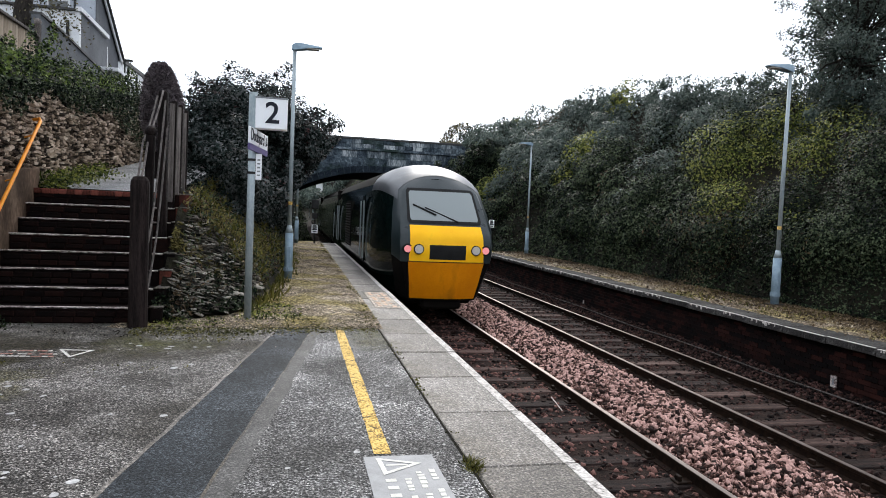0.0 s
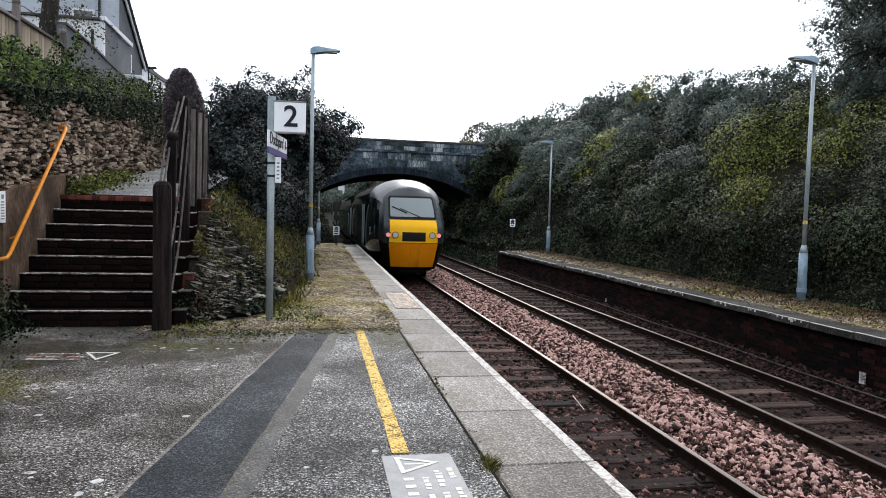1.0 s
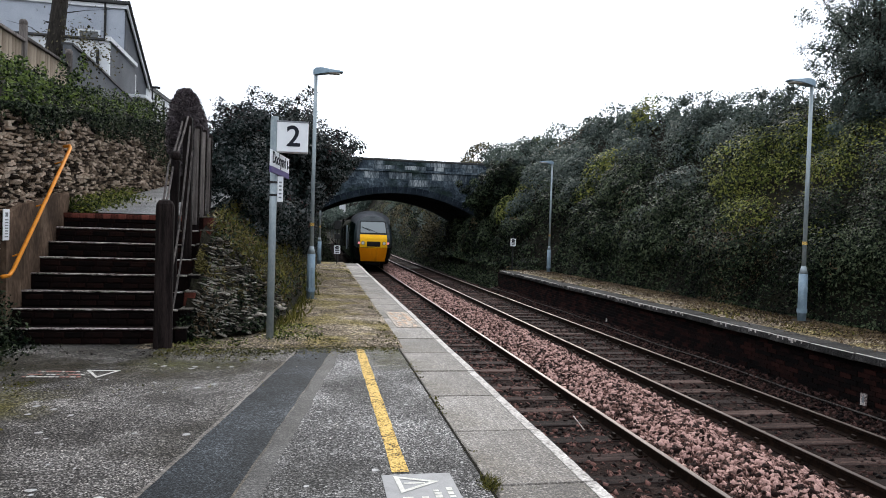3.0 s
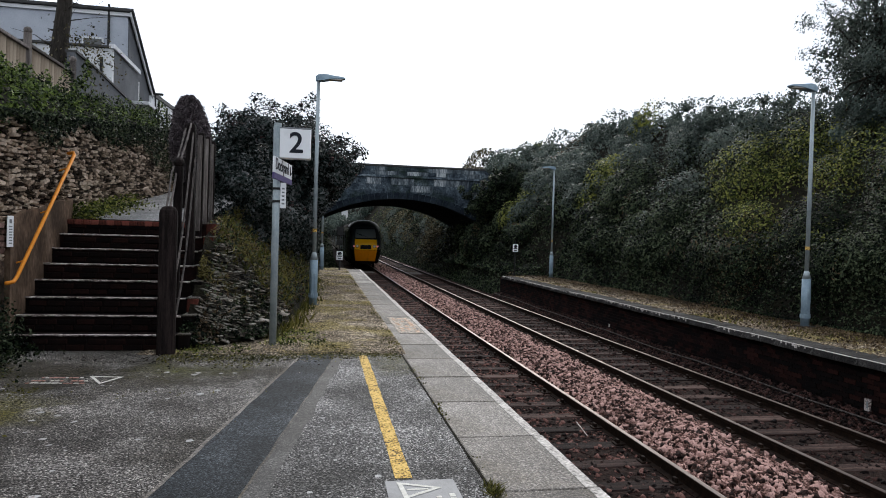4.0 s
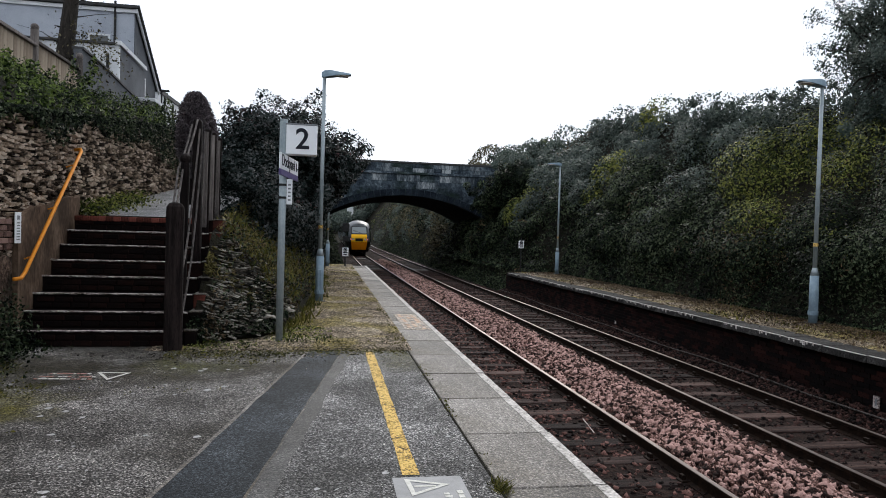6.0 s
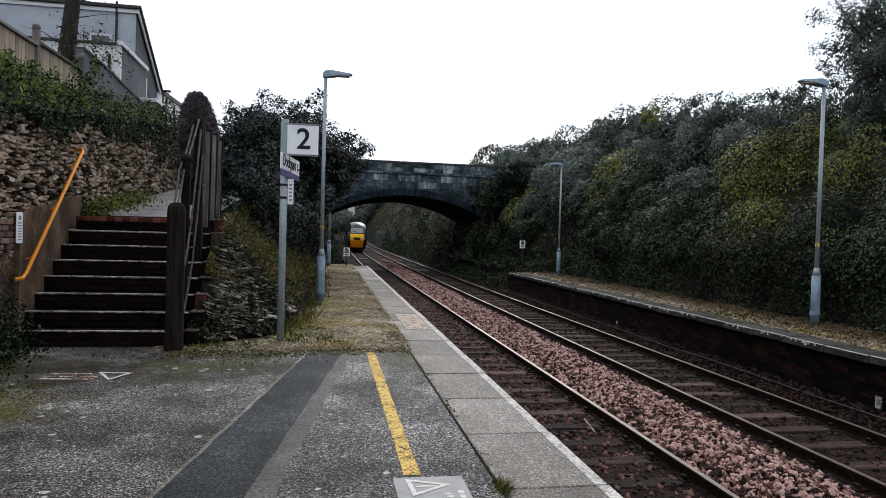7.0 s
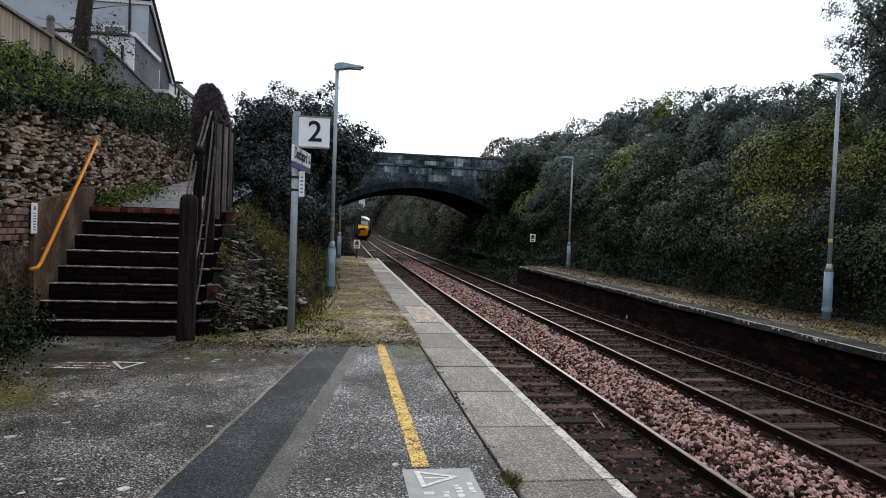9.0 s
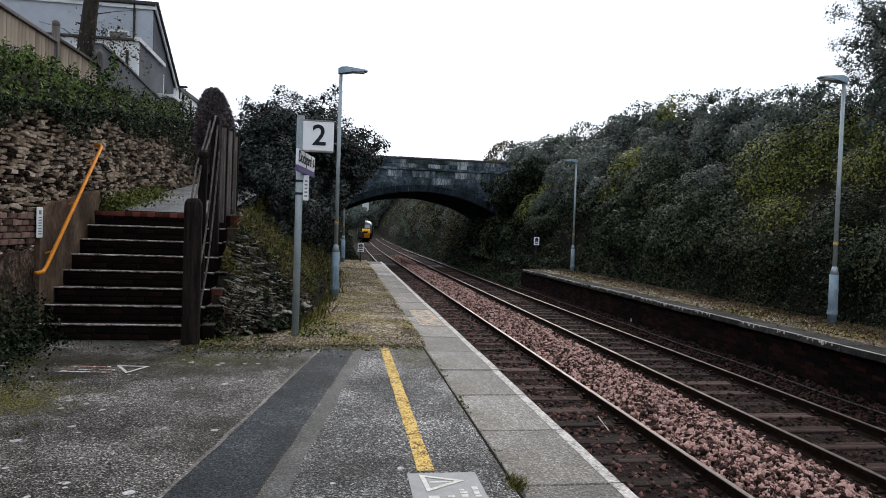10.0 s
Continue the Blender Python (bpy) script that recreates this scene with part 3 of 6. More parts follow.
        vs = [bm.verts.new((x + s * math.cos(a) * r.uniform(0.7, 1.2), y + s * math.sin(a) * r.uniform(0.7, 1.2), 0.0045)) for a in [j * 0.785 for j in range(8)]]
        bm.faces.new(vs)
    part("gum_spots", bm, GUM, pf)["kind"] = "stuff"
    # dark strip paints the gap's shade together with its moss
    part("moss_and_shade_joint", boxed(-0.693, -0.675, -20, 8.5, -0.05, 0.006), SOIL, pf, "dark strip for the mossy joint and its shade beside the coping")
    # coping slabs
    me_list = []
    for k in range(3):
        bm = boxed(-0.675, 0.0, 0.006, 1.084, -0.1, 0.0, bevel=0.008 + 0.003 * k)
        me_list.append(mesh_of("coping_slab", bm, COPING))
    strip = mesh_of("white_edge", boxed(-0.085, -0.006, 0.01, 1.08, 0.0, 0.004), WHITE_PAINT)
    for k in range(-10, 25):
        y = 3.83 + k * 1.09
        if y > END_L - 1.0:
            break
        ob = new("coping_slab", me_list[k % 3])
        ob.parent = pf
        ob.matrix_basis = pose(random.uniform(-0.006, 0.006), y, 0.004 + random.uniform(-0.003, 0.003), 0, random.uniform(-0.25, 0.25), random.uniform(-0.2, 0.2))
        st = new("white_edge", strip)
        st.parent = ob
    # far platform
    pr = group_of("platform_far", "disused looking platform with brick wall, grass and leaf litter", "platform", kind="structure")
    part("brick_wall", boxed(EDGE_R + 0.14, EDGE_R + 0.5, -45, END_R, -1.3, TOP_R - 0.1), BRICK_DARK, pr, "sooty dark red brick wall, shade put into its colour")
    part("surface", boxed(EDGE_R + 0.55, 9.2, -45, END_R, -0.5, TOP_R - 0.01), GRAVEL, pr, "gravel covered with litter")
    part("end_ramp", boxed(EDGE_R + 0.3, 8.6, END_R, END_R + 0.3, -1.3, TOP_R - 0.05), BRICK_DARK, pr)
    # brick face: singly near the lamp, joined further along
    bk = boxed(0, 0.05, 0.004, 0.221, 0.004, 0.071)
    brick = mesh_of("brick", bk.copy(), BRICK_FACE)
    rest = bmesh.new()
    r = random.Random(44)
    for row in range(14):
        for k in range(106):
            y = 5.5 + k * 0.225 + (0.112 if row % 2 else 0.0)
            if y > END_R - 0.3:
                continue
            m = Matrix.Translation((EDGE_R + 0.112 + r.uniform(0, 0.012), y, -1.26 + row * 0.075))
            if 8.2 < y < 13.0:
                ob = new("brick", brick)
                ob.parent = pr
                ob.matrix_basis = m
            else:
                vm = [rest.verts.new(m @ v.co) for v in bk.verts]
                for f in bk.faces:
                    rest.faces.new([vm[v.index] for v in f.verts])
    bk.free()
    part("brickwork", rest, BRICK_FACE_JOINED, pr, "sooty red brickwork, shade put into its colour")["kind"] = "stuff"
    cop = mesh_of("coping_slab", boxed(0.0, 0.6, 0.004, 0.896, -0.11, 0.0, bevel=0.01), FAR_COPING)
    dashes = []
    for k in range(4):
        bm = bmesh.new()
        y = 0.03
        while y < 0.84:
            w = r.uniform(0.015, 0.06)
            if r.random() < 0.36:
                box(bm, -0.004, 0.002, y, y + w, -0.015 - r.uniform(0.01, 0.05), -0.006)
            y += w + r.uniform(0.004, 0.03)
        dashes.append(mesh_of("white_edge_paint", bm, WHITE_PAINT))
    lip = mesh_of("white_edge", boxed(0.0, 0.045, 0.02, 0.88, 0.0, 0.004), WHITE_PAINT)
    for k in range(-6, 40):
        y = -6.8 + k * 0.9
        if y > END_R - 0.9:
            break
        ob = new("coping_slab", cop)
        ob.parent = pr
        ob.matrix_basis = pose(EDGE_R + random.uniform(-0.008, 0.008), y, TOP_R + random.uniform(-0.006, 0.006), 0, random.uniform(-0.4, 0.4), random.uniform(-0.3, 0.3))
        if random.random() < 0.9:
            st = new("white_edge", lip)
            st.parent = ob
        if random.random() < 0.85:
            s2 = new("white_edge_paint", dashes[random.randrange(4)])
            s2.parent = ob


def bend(y):
    """How far the line has swung to the right beyond the bridge."""
    return 0.00018 * max(0.0, y - 55.0) ** 2


FAR_STEPS = [55 + 12.5 * i for i in range(16)]


def rail_profile(x0, y0, bm_side, bm_top):
    prof = [(-0.065, -0.155), (0.065, -0.155), (0.065, -0.143), (0.010, -0.125), (0.010, -0.045), (0.035, -0.032), (0.035, -0.002), (-0.035, -0.002), (-0.035, -0.032), (-0.010, -0.045), (-0.010, -0.125), (-0.065, -0.143)]
    ys = [y0] + FAR_STEPS
    loft(bm_side, [[(x0 + bend(y) + a, y, RAIL_Z + b) for a, b in prof] for y in ys])
    loft(bm_top, [[(x0 + bend(y) + a, y, RAIL_Z + b) for a, b in ((-0.028, -0.002), (0.028, -0.002), (0.028, 0.003), (-0.028, 0.003))] for y in ys])


def build_track():
    bed = bmesh.new()
    prof = [(-0.4, -1.2), (0.1, -1.07), (2.45, -1.07), (2.75, -0.99), (3.05, -0.95), (3.35, -0.99), (3.65, -1.07), (5.7, -1.07), (6.4, -1.16)]
    loft(bed, [[(x + bend(y), y, z) for x, z in prof] for y in [-80] + FAR_STEPS], closed=False)
    ob = part("trackbed", bed, BALLAST_BED)
    tagged(ob, "dirty stone ballast bed under two tracks", "ballast", "", "structure")
    sl = mesh_of("sleeper", boxed(-1.3, 1.3, -0.125, 0.125, -0.14, 0.0, bevel=0.012), SLEEPER)
    ch = bmesh.new()
    for sx in (-0.7175, 0.7175):
        box(ch, sx - 0.15, sx + 0.15, -0.07, 0.07, 0.0, 0.02, bevel=0.006)
        for e in (-0.1, 0.1):
            box(ch, sx + e - 0.02, sx + e + 0.02, -0.04, 0.04, 0.018, 0.07, bevel=0.006)
    chair = mesh_of("rail_chair", ch, RUST)
    for ti, cx in enumerate(TRACKS):
        tr = group_of("railway_track", "rusty bullhead rails on weathered timber sleepers", "railway track", "tracks", kind="structure")
        for e in (-0.7175, 0.7175):
            a, b = bmesh.new(), bmesh.new()
            rail_profile(cx + e, -80, a, b)
            r = part("rail", a, RUST, tr)
            part("rail_head", b, RAIL_TOP, r, "worn dull shiny running surface")
        y = -6.0 + 0.31 * ti
        k = 0
        while y < 112:
            s = new("sleeper", sl)
            s.parent = tr
            s.matrix_basis = pose(cx + bend(y) + random.uniform(-0.03, 0.03), y, -1.052 + random.uniform(-0.007, 0.007), random.uniform(-0.6, 0.6), 0, random.uniform(-0.7, 0.7))
            if y < 40:
                c = new("rail_chair", chair)
                c.parent = s
            y += 0.70 + random.uniform(-0.025, 0.025)
            k += 1
    # loose stones
    bv = np.array([(x, y, z) for x in (-0.66, 0.66) for y in (-0.66, 0.66) for z in (-0.66, 0.66)], float)
    bf = np.array([(0, 1, 3), (0, 3, 2), (4, 6, 7), (4, 7, 5), (0, 4, 5), (0, 5, 1), (2, 3, 7), (2, 7, 6), (0, 2, 6), (0, 6, 4), (1, 5, 7), (1, 7, 3)])

    def stones(name, n, fx, ylow, yhigh, size, mat, label):
        y = ylow + (yhigh - ylow) * rng.random(n) ** 1.6
        x, z = fx(n)
        s = size * rng.uniform(0.55, 1.35, (n, 1, 1)) * (1 + 0.012 * y)[:, None, None]
        v = bv[None] * rng.uniform(0.8, 1.2, (n, len(bv), 1)) * s * rng.uniform(0.75, 1.3, (n, 1, 3)) + rng.normal(size=(n, len(bv), 3)) * s * 0.2
        e1 = unit(rng.normal(size=(n, 3)))
        e2 = unit(np.cross(e1, rng.normal(size=(n, 3))))
        v = np.einsum("nij,njk->nik", v, np.stack([e1, e2, np.cross(e1, e2)], 1))
        v = v + np.stack([x, y, z], 1)[:, None]
        f = bf[None] + (np.arange(n) * len(bv))[:, None, None]
        stuff(name, raw_mesh(name, v.reshape(-1, 3), f.reshape(-1, 3), mat), label, "ballast")

    def six_foot(n):
        x = 3.05 + rng.uniform(-1, 1, n) * 0.74 * rng.random(n) ** 0.25
        return x, -1.058 + 0.118 * np.exp(-((x - 3.05) / 0.40) ** 2) + rng.uniform(-0.005, 0.02, n)

    def cribs(n):
        return rng.uniform(0.1, 2.45, n), np.full(n, -1.081) + rng.uniform(-0.012, 0.012, n)

    def far_cribs(n):
        return rng.uniform(3.6, 6.1, n), np.full(n, -1.081) + rng.uniform(-0.012, 0.012, n)

    stones("ballast_shoulder", 50000, six_foot, -3.0, 60, 0.030, STONE_PINK, "heaped pinkish granite ballast between the tracks")
    stones("ballast_between_sleepers", 17000, cribs, -3.0, 34, 0.028, STONE_BROWN, "oily brown ballast between sleepers")
    stones("ballast_far_track", 14000, far_cribs, -3.0, 34, 0.028, STONE_DARK, "sooty grey-brown ballast between the far sleepers")

    def cess(n):
        x = rng.uniform(5.55, 6.17, n)
        return x, -1.085 + np.clip(x - 5.6, 0, 1) * 0.42 + rng.uniform(-0.012, 0.015, n)

    bm = bmesh.new()
    loft(bm, [[(5.5, y, -1.2), (6.17, y, -1.2), (6.17, y, -0.85), (5.6, y, -1.09)] for y in (-20.0, END_R)])
    part("cess_bank", bm, BALLAST_BED, tr, "dark ballast banked against the platform wall")
    stones("ballast_cess", 9000, cess, 4.0, END_R, 0.024, STONE_DARK, "dark ballast banked against the far platform wall")


def arch_z(x, r=11.0, cx=3.35, crown=4.06):
    return crown - r + np.sqrt(np.maximum(r * r - (x - cx) ** 2, 0))


def build_bridge():
    br = group_of("road_bridge", "old stone road bridge with segmental arch and parapet", "bridge", kind="structure")
    xs = [-3.3 + i * 13.3 / 40 for i in range(41)]
    top = 5.47
    for name, y0, y1 in (("spandrel_wall", BRIDGE_Y0, BRIDGE_Y0 + 0.6), ("spandrel_wall", BRIDGE_Y1 - 0.6, BRIDGE_Y1)):
        bm = bmesh.new()
        rings = []
        for x in [-30, -3.31] + xs + [10.01, 36]:
            low = -1.3 if (x < -3.3 or x > 10.0) else float(arch_z(x))
            rings.append([(x, y0, low), (x, y1, low), (x, y1, top), (x, y0, top)])
        loft(bm, rings)
        part(name, bm, BRIDGE_STONE, br, "stained grey limestone spandrel")
    bm = bmesh.new()
    loft(bm, [[(x, BRIDGE_Y0 + 0.6, float(arch_z(x)) + d) for x in xs for d in (0,)] + [(x, BRIDGE_Y0 + 0.6, float(arch_z(x)) + 0.5) for x in xs[::-1]],
              [(x, BRIDGE_Y1 - 0.6, float(arch_z(x))) for x in xs] + [(x, BRIDGE_Y1 - 0.6, float(arch_z(x)) + 0.5) for x in xs[::-1]]])
    part("arch_barrel", bm, ARCH_STONE, br, "dark blue-grey arch underside")
    # voussoirs on the near face
    for i in range(34):
        a0, a1 = -0.645 + i * 1.29 / 34, -0.645 + (i + 1) * 1.29 / 34 - 0.004
        bm = bmesh.new()
        cxa, cza = 3.35, 4.06 - 11.0
        pts = []
        for a, r in ((a0, 11.003), (a1, 11.003), (a1, 11.44), (a0, 11.44)):
            pts.append((cxa + r * math.sin(a), cza + r * math.cos(a)))
        d = BRIDGE_Y0 - 0.03 - random.uniform(0, 0.02)
        loft(bm, [[(x, y, z) for x, z in pts] for y in (d, BRIDGE_Y0 + 0.02)])
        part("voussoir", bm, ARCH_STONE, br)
    for k in range(2):
        yy = BRIDGE_Y0 - 0.06 if k == 0 else BRIDGE_Y1 + 0.06
        part("string_course", boxed(-30, 36, min(yy, yy + 0.0) - 0.04, yy + 0.5 if k == 0 else yy + 0.04, top - 0.002, top + 0.16, bevel=0.02), BRIDGE_STONE, br)
        y0, y1 = (BRIDGE_Y0 + 0.02, BRIDGE_Y0 + 0.45) if k == 0 else (BRIDGE_Y1 - 0.45, BRIDGE_Y1 - 0.02)
        part("parapet", boxed(-30, 36, y0, y1, top + 0.16, 6.20), BRIDGE_STONE, br, "mossy stone parapet")
        for i in range(55):
            x = -29 + i * 1.18
            part("coping_stone", boxed(x, x + 1.165, y0 - 0.06, y1 + 0.06, 6.20, 6.34 + random.uniform(-0.008, 0.008), bevel=0.02), SLATE, br)
    # face blocks of ashlar, slightly proud
    r = random.Random(3)
    for row in range(5):
        z0 = 3.17 + row * 0.46
        x = -4.0 + r.uniform(0, 0.5)
        while x < 12:
            w = r.uniform(0.5, 1.1)
            if r.random() < 0.75 and z0 > max(float(arch_z(x)) if -3.3 < x < 10 else -1, float(arch_z(x + w)) if -3.3 < x + w < 10 else -1) + 0.5:
                part("face_stone", boxed(x, x + w - 0.025, BRIDGE_Y0 - r.uniform(0.008, 0.035), BRIDGE_Y0 + 0.05, z0, min(z0 + 0.44, top - 0.01), bevel=0.012), LIME_STONE if r.random() < (0.05, 0.08, 0.2, 0.35, 0.5)[row] else BRIDGE_STONE, br)
            x += w
    for row in range(2):
        x = -4.0
        while x < 14:
            w = r.uniform(0.5, 0.9)
            part("parapet_stone", boxed(x, x + w - 0.025, BRIDGE_Y0 - r.uniform(0.0, 0.02), BRIDGE_Y0 + 0.08, 5.64 + row * 0.28, 5.905 + row * 0.28, bevel=0.012), LIME_STONE if r.random() < 0.45 else BRIDGE_STONE, br)
            x += w
    part("road_deck", boxed(-30, 36, BRIDGE_Y0 + 0.4, BRIDGE_Y1 - 0.4, 4.45, 5.6), TARMAC, br)


build_ground()
build_platforms()
build_track()
build_bridge()


# ---- train ----
def front_y(z):
    """How far the nose's centre line stands back at each height over the rail."""
    return float(np.interp(z, [0.5, 0.9, 1.38, 1.66, 1.95, 2.2, 2.6, 3.0, 3.3, 3.55], [0.36, 0.17, 0.02, 0.0, 0.06, 0.30, 0.68, 1.08, 1.45, 1.95]))


def front_w(z):
    return float(np.interp(z, [0.5, 1.0, 1.4, 1.66, 2.0, 2.25, 2.9, 3.1, 3.3], [0.76, 0.87, 1.00, 1.02, 1.01, 0.98, 0.88, 0.72, 0.45]))


def body_ring(y, n=15, low=0.75):
    """Body section from the low left, over the roof, to the low right."""
    side = [(1.29, low), (1.34, 1.0), (1.37, 1.35), (1.37, 1.7), (1.365, 2.1), (1.35, 2.4), (1.315, 2.7), (1.24, 2.97)]
    roof = [(1.24 * math.cos(a), 2.97 + 0.70 * math.sin(a)) for a in [math.pi / 2 * k / 7 for k in range(1, 8)]]
    half = side + roof
    left = [(-x, y, z) for x, z in half]
    right = [(x, y, z) for x, z in half[-2::-1]]
    return left + right


def build_train():
    tr = group_of("diesel_train", "dark green diesel express train with yellow nose and lit tail lamps", "train", at=pose(TRACKS[0], 13.85, RAIL_Z))
    # ---- power car
    car = body_ring(3.3)
    n = len(car)
    front = []
    zs = [0.55, 0.8, 1.1, 1.38, 1.66, 1.95, 2.3, 2.65] + [2.9, 3.02, 3.1, 3.16, 3.2, 3.23, 3.245]
    for j, (x, y, z) in enumerate(car):
        i = j if j < 15 else n - 1 - j
        zz = zs[i]
        w = front_w(zz) * (1 if i < 9 else 1)
        if i >= 8:
            w = 0.87 * (14 - i) / 6.0
            w = min(w, front_w(2.9))
        front.append((math.copysign(w, x) if i < 14 else 0.0, front_y(zz) + 0.16, zz))
    rings = []
    for k in range(9):
        t = k / 8 * math.pi / 2
        s, c = math.sin(t), 1 - math.cos(t)
        rings.append([(f[0] + (b[0] - f[0]) * s, f[1] + (b[1] - f[1]) * (0.25 * s + 0.75 * c), f[2] + (b[2] - f[2]) * s) for f, b in zip(front, car)])
    body = part("power_car_body", loft(bmesh.new(), rings[2:] + [body_ring(17.6)], closed=False), TRAIN_GREEN, tr, "dark green bodyside", True)
    part("nose_surround", loft(bmesh.new(), [q[3:n - 3] for q in rings[:3]], closed=False), TRAIN_MASK, tr, "grey-green nose moulding round the windscreen", True)
    for lo, hi in ((0, 4), (n - 4, n)):
        part("lower_fairing", loft(bmesh.new(), [q[lo:hi] for q in rings[:3]], closed=False), UNDERFRAME, tr, "black lower corner fairing", True)
    # grimy pale roof over the cab and engine room
    up = [[(p[0] * 1.004, p[1], p[2] + 0.008) for p in r[7:n - 7]] for r in rings[1:]] + [[(p[0] * 1.004, p[1], p[2] + 0.008) for p in body_ring(3.9)[7:n - 7]]]
    part("cab_roof", loft(bmesh.new(), up, closed=False), TRAIN_ROOF, body, "grimy pale grey cab roof dome", True)
    mid = [[(p[0] * 1.003, p[1], p[2] + 0.006) for p in body_ring(y)[8:n - 8]] for y in (3.9, 17.6)]
    part("roof", loft(bmesh.new(), mid, closed=False), UNDERFRAME, body, "dark sooty roof", True)
    part("rear_end", boxed(-1.3, 1.3, 17.45, 17.6, 0.75, 3.3), UNDERFRAME, body)

    def face(u, z, lift=0.0):
        w = front_w(z)
        return (u, front_y(z) + 0.16 * (u / w) ** 2 - lift, z)

    def panel(name, z0, z1, edge, mat, label="", lift=0.006, rows=8, under=None, parent=tr, inner=None):
        bm = bmesh.new()
        us = [i / 12 * 2 - 1 for i in range(13)]
        zz = [z0 + (z1 - z0) * i / rows for i in range(rows + 1)]
        sheet(bm, lambda u, z: face(u * edge(z), z, lift), us, zz)
        return part(name, bm, mat, parent, label, True)

    panel("nose_front", 1.38, 3.22, lambda z: min(front_w(z), 1.03 if z < 2.9 else front_w(z)), TRAIN_MASK, "grey-green front panel", 0.0, 24)
    panel("lower_front", 0.52, 1.38, lambda z: min(front_w(z), 1.03), UNDERFRAME, "black lower front", 0.0, 10)
    low_edge = lambda z: float(np.interp(z, [0.55, 1.38], [0.73, 0.84]))
    part_low = panel("lower_panel", 0.56, 1.385, low_edge, TRAIN_SHADED_YELLOW, "grimy lower front panel, its shade put into a deeper orange", 0.012)
    up_edge = lambda z: float(np.interp(z, [1.40, 2.2], [0.83, 0.80]))
    upper = panel("upper_panel", 1.40, 2.17, up_edge, TRAIN_YELLOW, "bright yellow warning panel", 0.014, 10)
    panel("panel_seam", 1.383, 1.402, lambda z: 0.86, BLACK_RUBBER, "", 0.016, 1)
    panel("coupler_hatch", 1.45, 1.76, lambda z: 0.40, BLACK_RUBBER, "black recessed grille panel", 0.02, 4, parent=upper)
    # windscreen
    panel("screen_seal", 2.21, 3.0, lambda z: float(np.interp(z, [2.21, 2.26, 2.94, 3.0], [0.80, 0.835, 0.79, 0.74])), BLACK_RUBBER, "", 0.016, 12)
    screen = panel("windscreen", 2.275, 2.935, lambda z: float(np.interp(z, [2.275, 2.31, 2.90, 2.935], [0.745, 0.77, 0.735, 0.70])), SCREEN, "windscreen with sky reflection put into its grey colour", 0.024, 12)
    wp = bmesh.new()
    rod(wp, face(0.28, 2.26, 0.05), face(-0.42, 2.56, 0.05), 0.014, n=6)
    rod(wp, face(-0.2, 2.40, 0.055), face(-0.68, 2.62, 0.055), 0.018, n=6)
    part("wiper", wp, BLACK_RUBBER, screen)
    for sx in (-1, 1):
        p = Vector(face(0.63 * sx, 1.66, 0.02))
        hl = part("headlight", rodded(p + Vector((0, 0.05, 0)), p - Vector((0, 0.015, 0)), 0.11, n=20), DARK_STEEL, tr)
        part("lens", rodded(p + Vector((0, 0.0, 0)), p - Vector((0, 0.025, 0)), 0.09, n=20), LAMP_CLEAR, hl, "clear round headlight lens")
        q = Vector(face(0.865 * sx, 1.66, 0.02))
        tl = part("tail_light", rodded(q + Vector((0, 0.10, 0)), q - Vector((0, 0.0, 0)), 0.11, n=20), BLACK_RUBBER, tr)
        part("lens", rodded(q + Vector((0, 0.05, 0)), q - Vector((0, 0.02, 0)), 0.076, n=20), TAIL_RED, tl, "glowing pinkish red tail lamp")
    part("corner_skirt", boxed(-0.78, 0.78, 0.75, 3.2, 0.40, 0.72, bevel=0.08), UNDERFRAME, tr)
    bm = boxed(-0.45, 0.45, 0.45, 0.8, 0.32, 0.60, bevel=0.05)
    part("coupler", bm, UNDERFRAME, tr)
    # bodyside fittings on both sides
    for sx in (-1, 1):
        X = lambda d: sx * (1.37 + d)
        lo, hi = sorted((X(-0.01), X(0.012)))
        dr = part("cab_door", boxed(lo, hi, 4.3, 4.95, 1.05, 2.85, bevel=0.006), TRAIN_GREEN, tr, "dark green cab door")
        bm = bmesh.new()
        rod(bm, (X(0.05), 4.22, 1.15), (X(0.05), 4.22, 2.7), 0.02, n=8)
        part("handrail", bm, GALVANISED, dr, "pale steel grab rail")
        bm = bmesh.new()
        rod(bm, (X(0.05), 5.05, 1.15), (X(0.05), 5.05, 2.7), 0.02, n=8)
        part("handrail", bm, GALVANISED, dr, "pale steel grab rail")
        part("door_window", boxed(*sorted((X(0.0), X(0.016))), 4.42, 4.83, 2.15, 2.7, bevel=0.004), COACH_GLASS, dr)
        gr = part("grille", boxed(*sorted((X(-0.01), X(0.006))), 9.0, 11.2, 1.2, 2.75, bevel=0.004), UNDERFRAME, tr)
        for k in range(16):
            part("louvre", boxed(*sorted((X(0.0), X(0.03))), 9.05, 11.15, 1.25 + k * 0.093, 1.285 + k * 0.093), DARK_STEEL, gr)
        part("guard_door", boxed(*sorted((X(-0.01), X(0.012))), 15.2, 16.0, 0.95, 2.85, bevel=0.006), TRAIN_GREEN, tr)
        for yy in (15.1, 16.1):
            part("grab_rail", rodded((X(0.05), yy, 1.1), (X(0.05), yy, 2.6), 0.018, n=8), GALVANISED, tr)

    def bogie(y):
        bg = part("bogie", boxed(-1.12, 1.12, y - 1.9, y + 1.9, 0.35, 0.75, bevel=0.06), UNDERFRAME, tr)
        for dy in (-1.3, 1.3):
            for sx in (-1, 1):
                part("wheel", rodded((sx * 0.68, y + dy, 0.46), (sx * 0.81, y + dy, 0.46), 0.46, n=24), UNDERFRAME, bg)
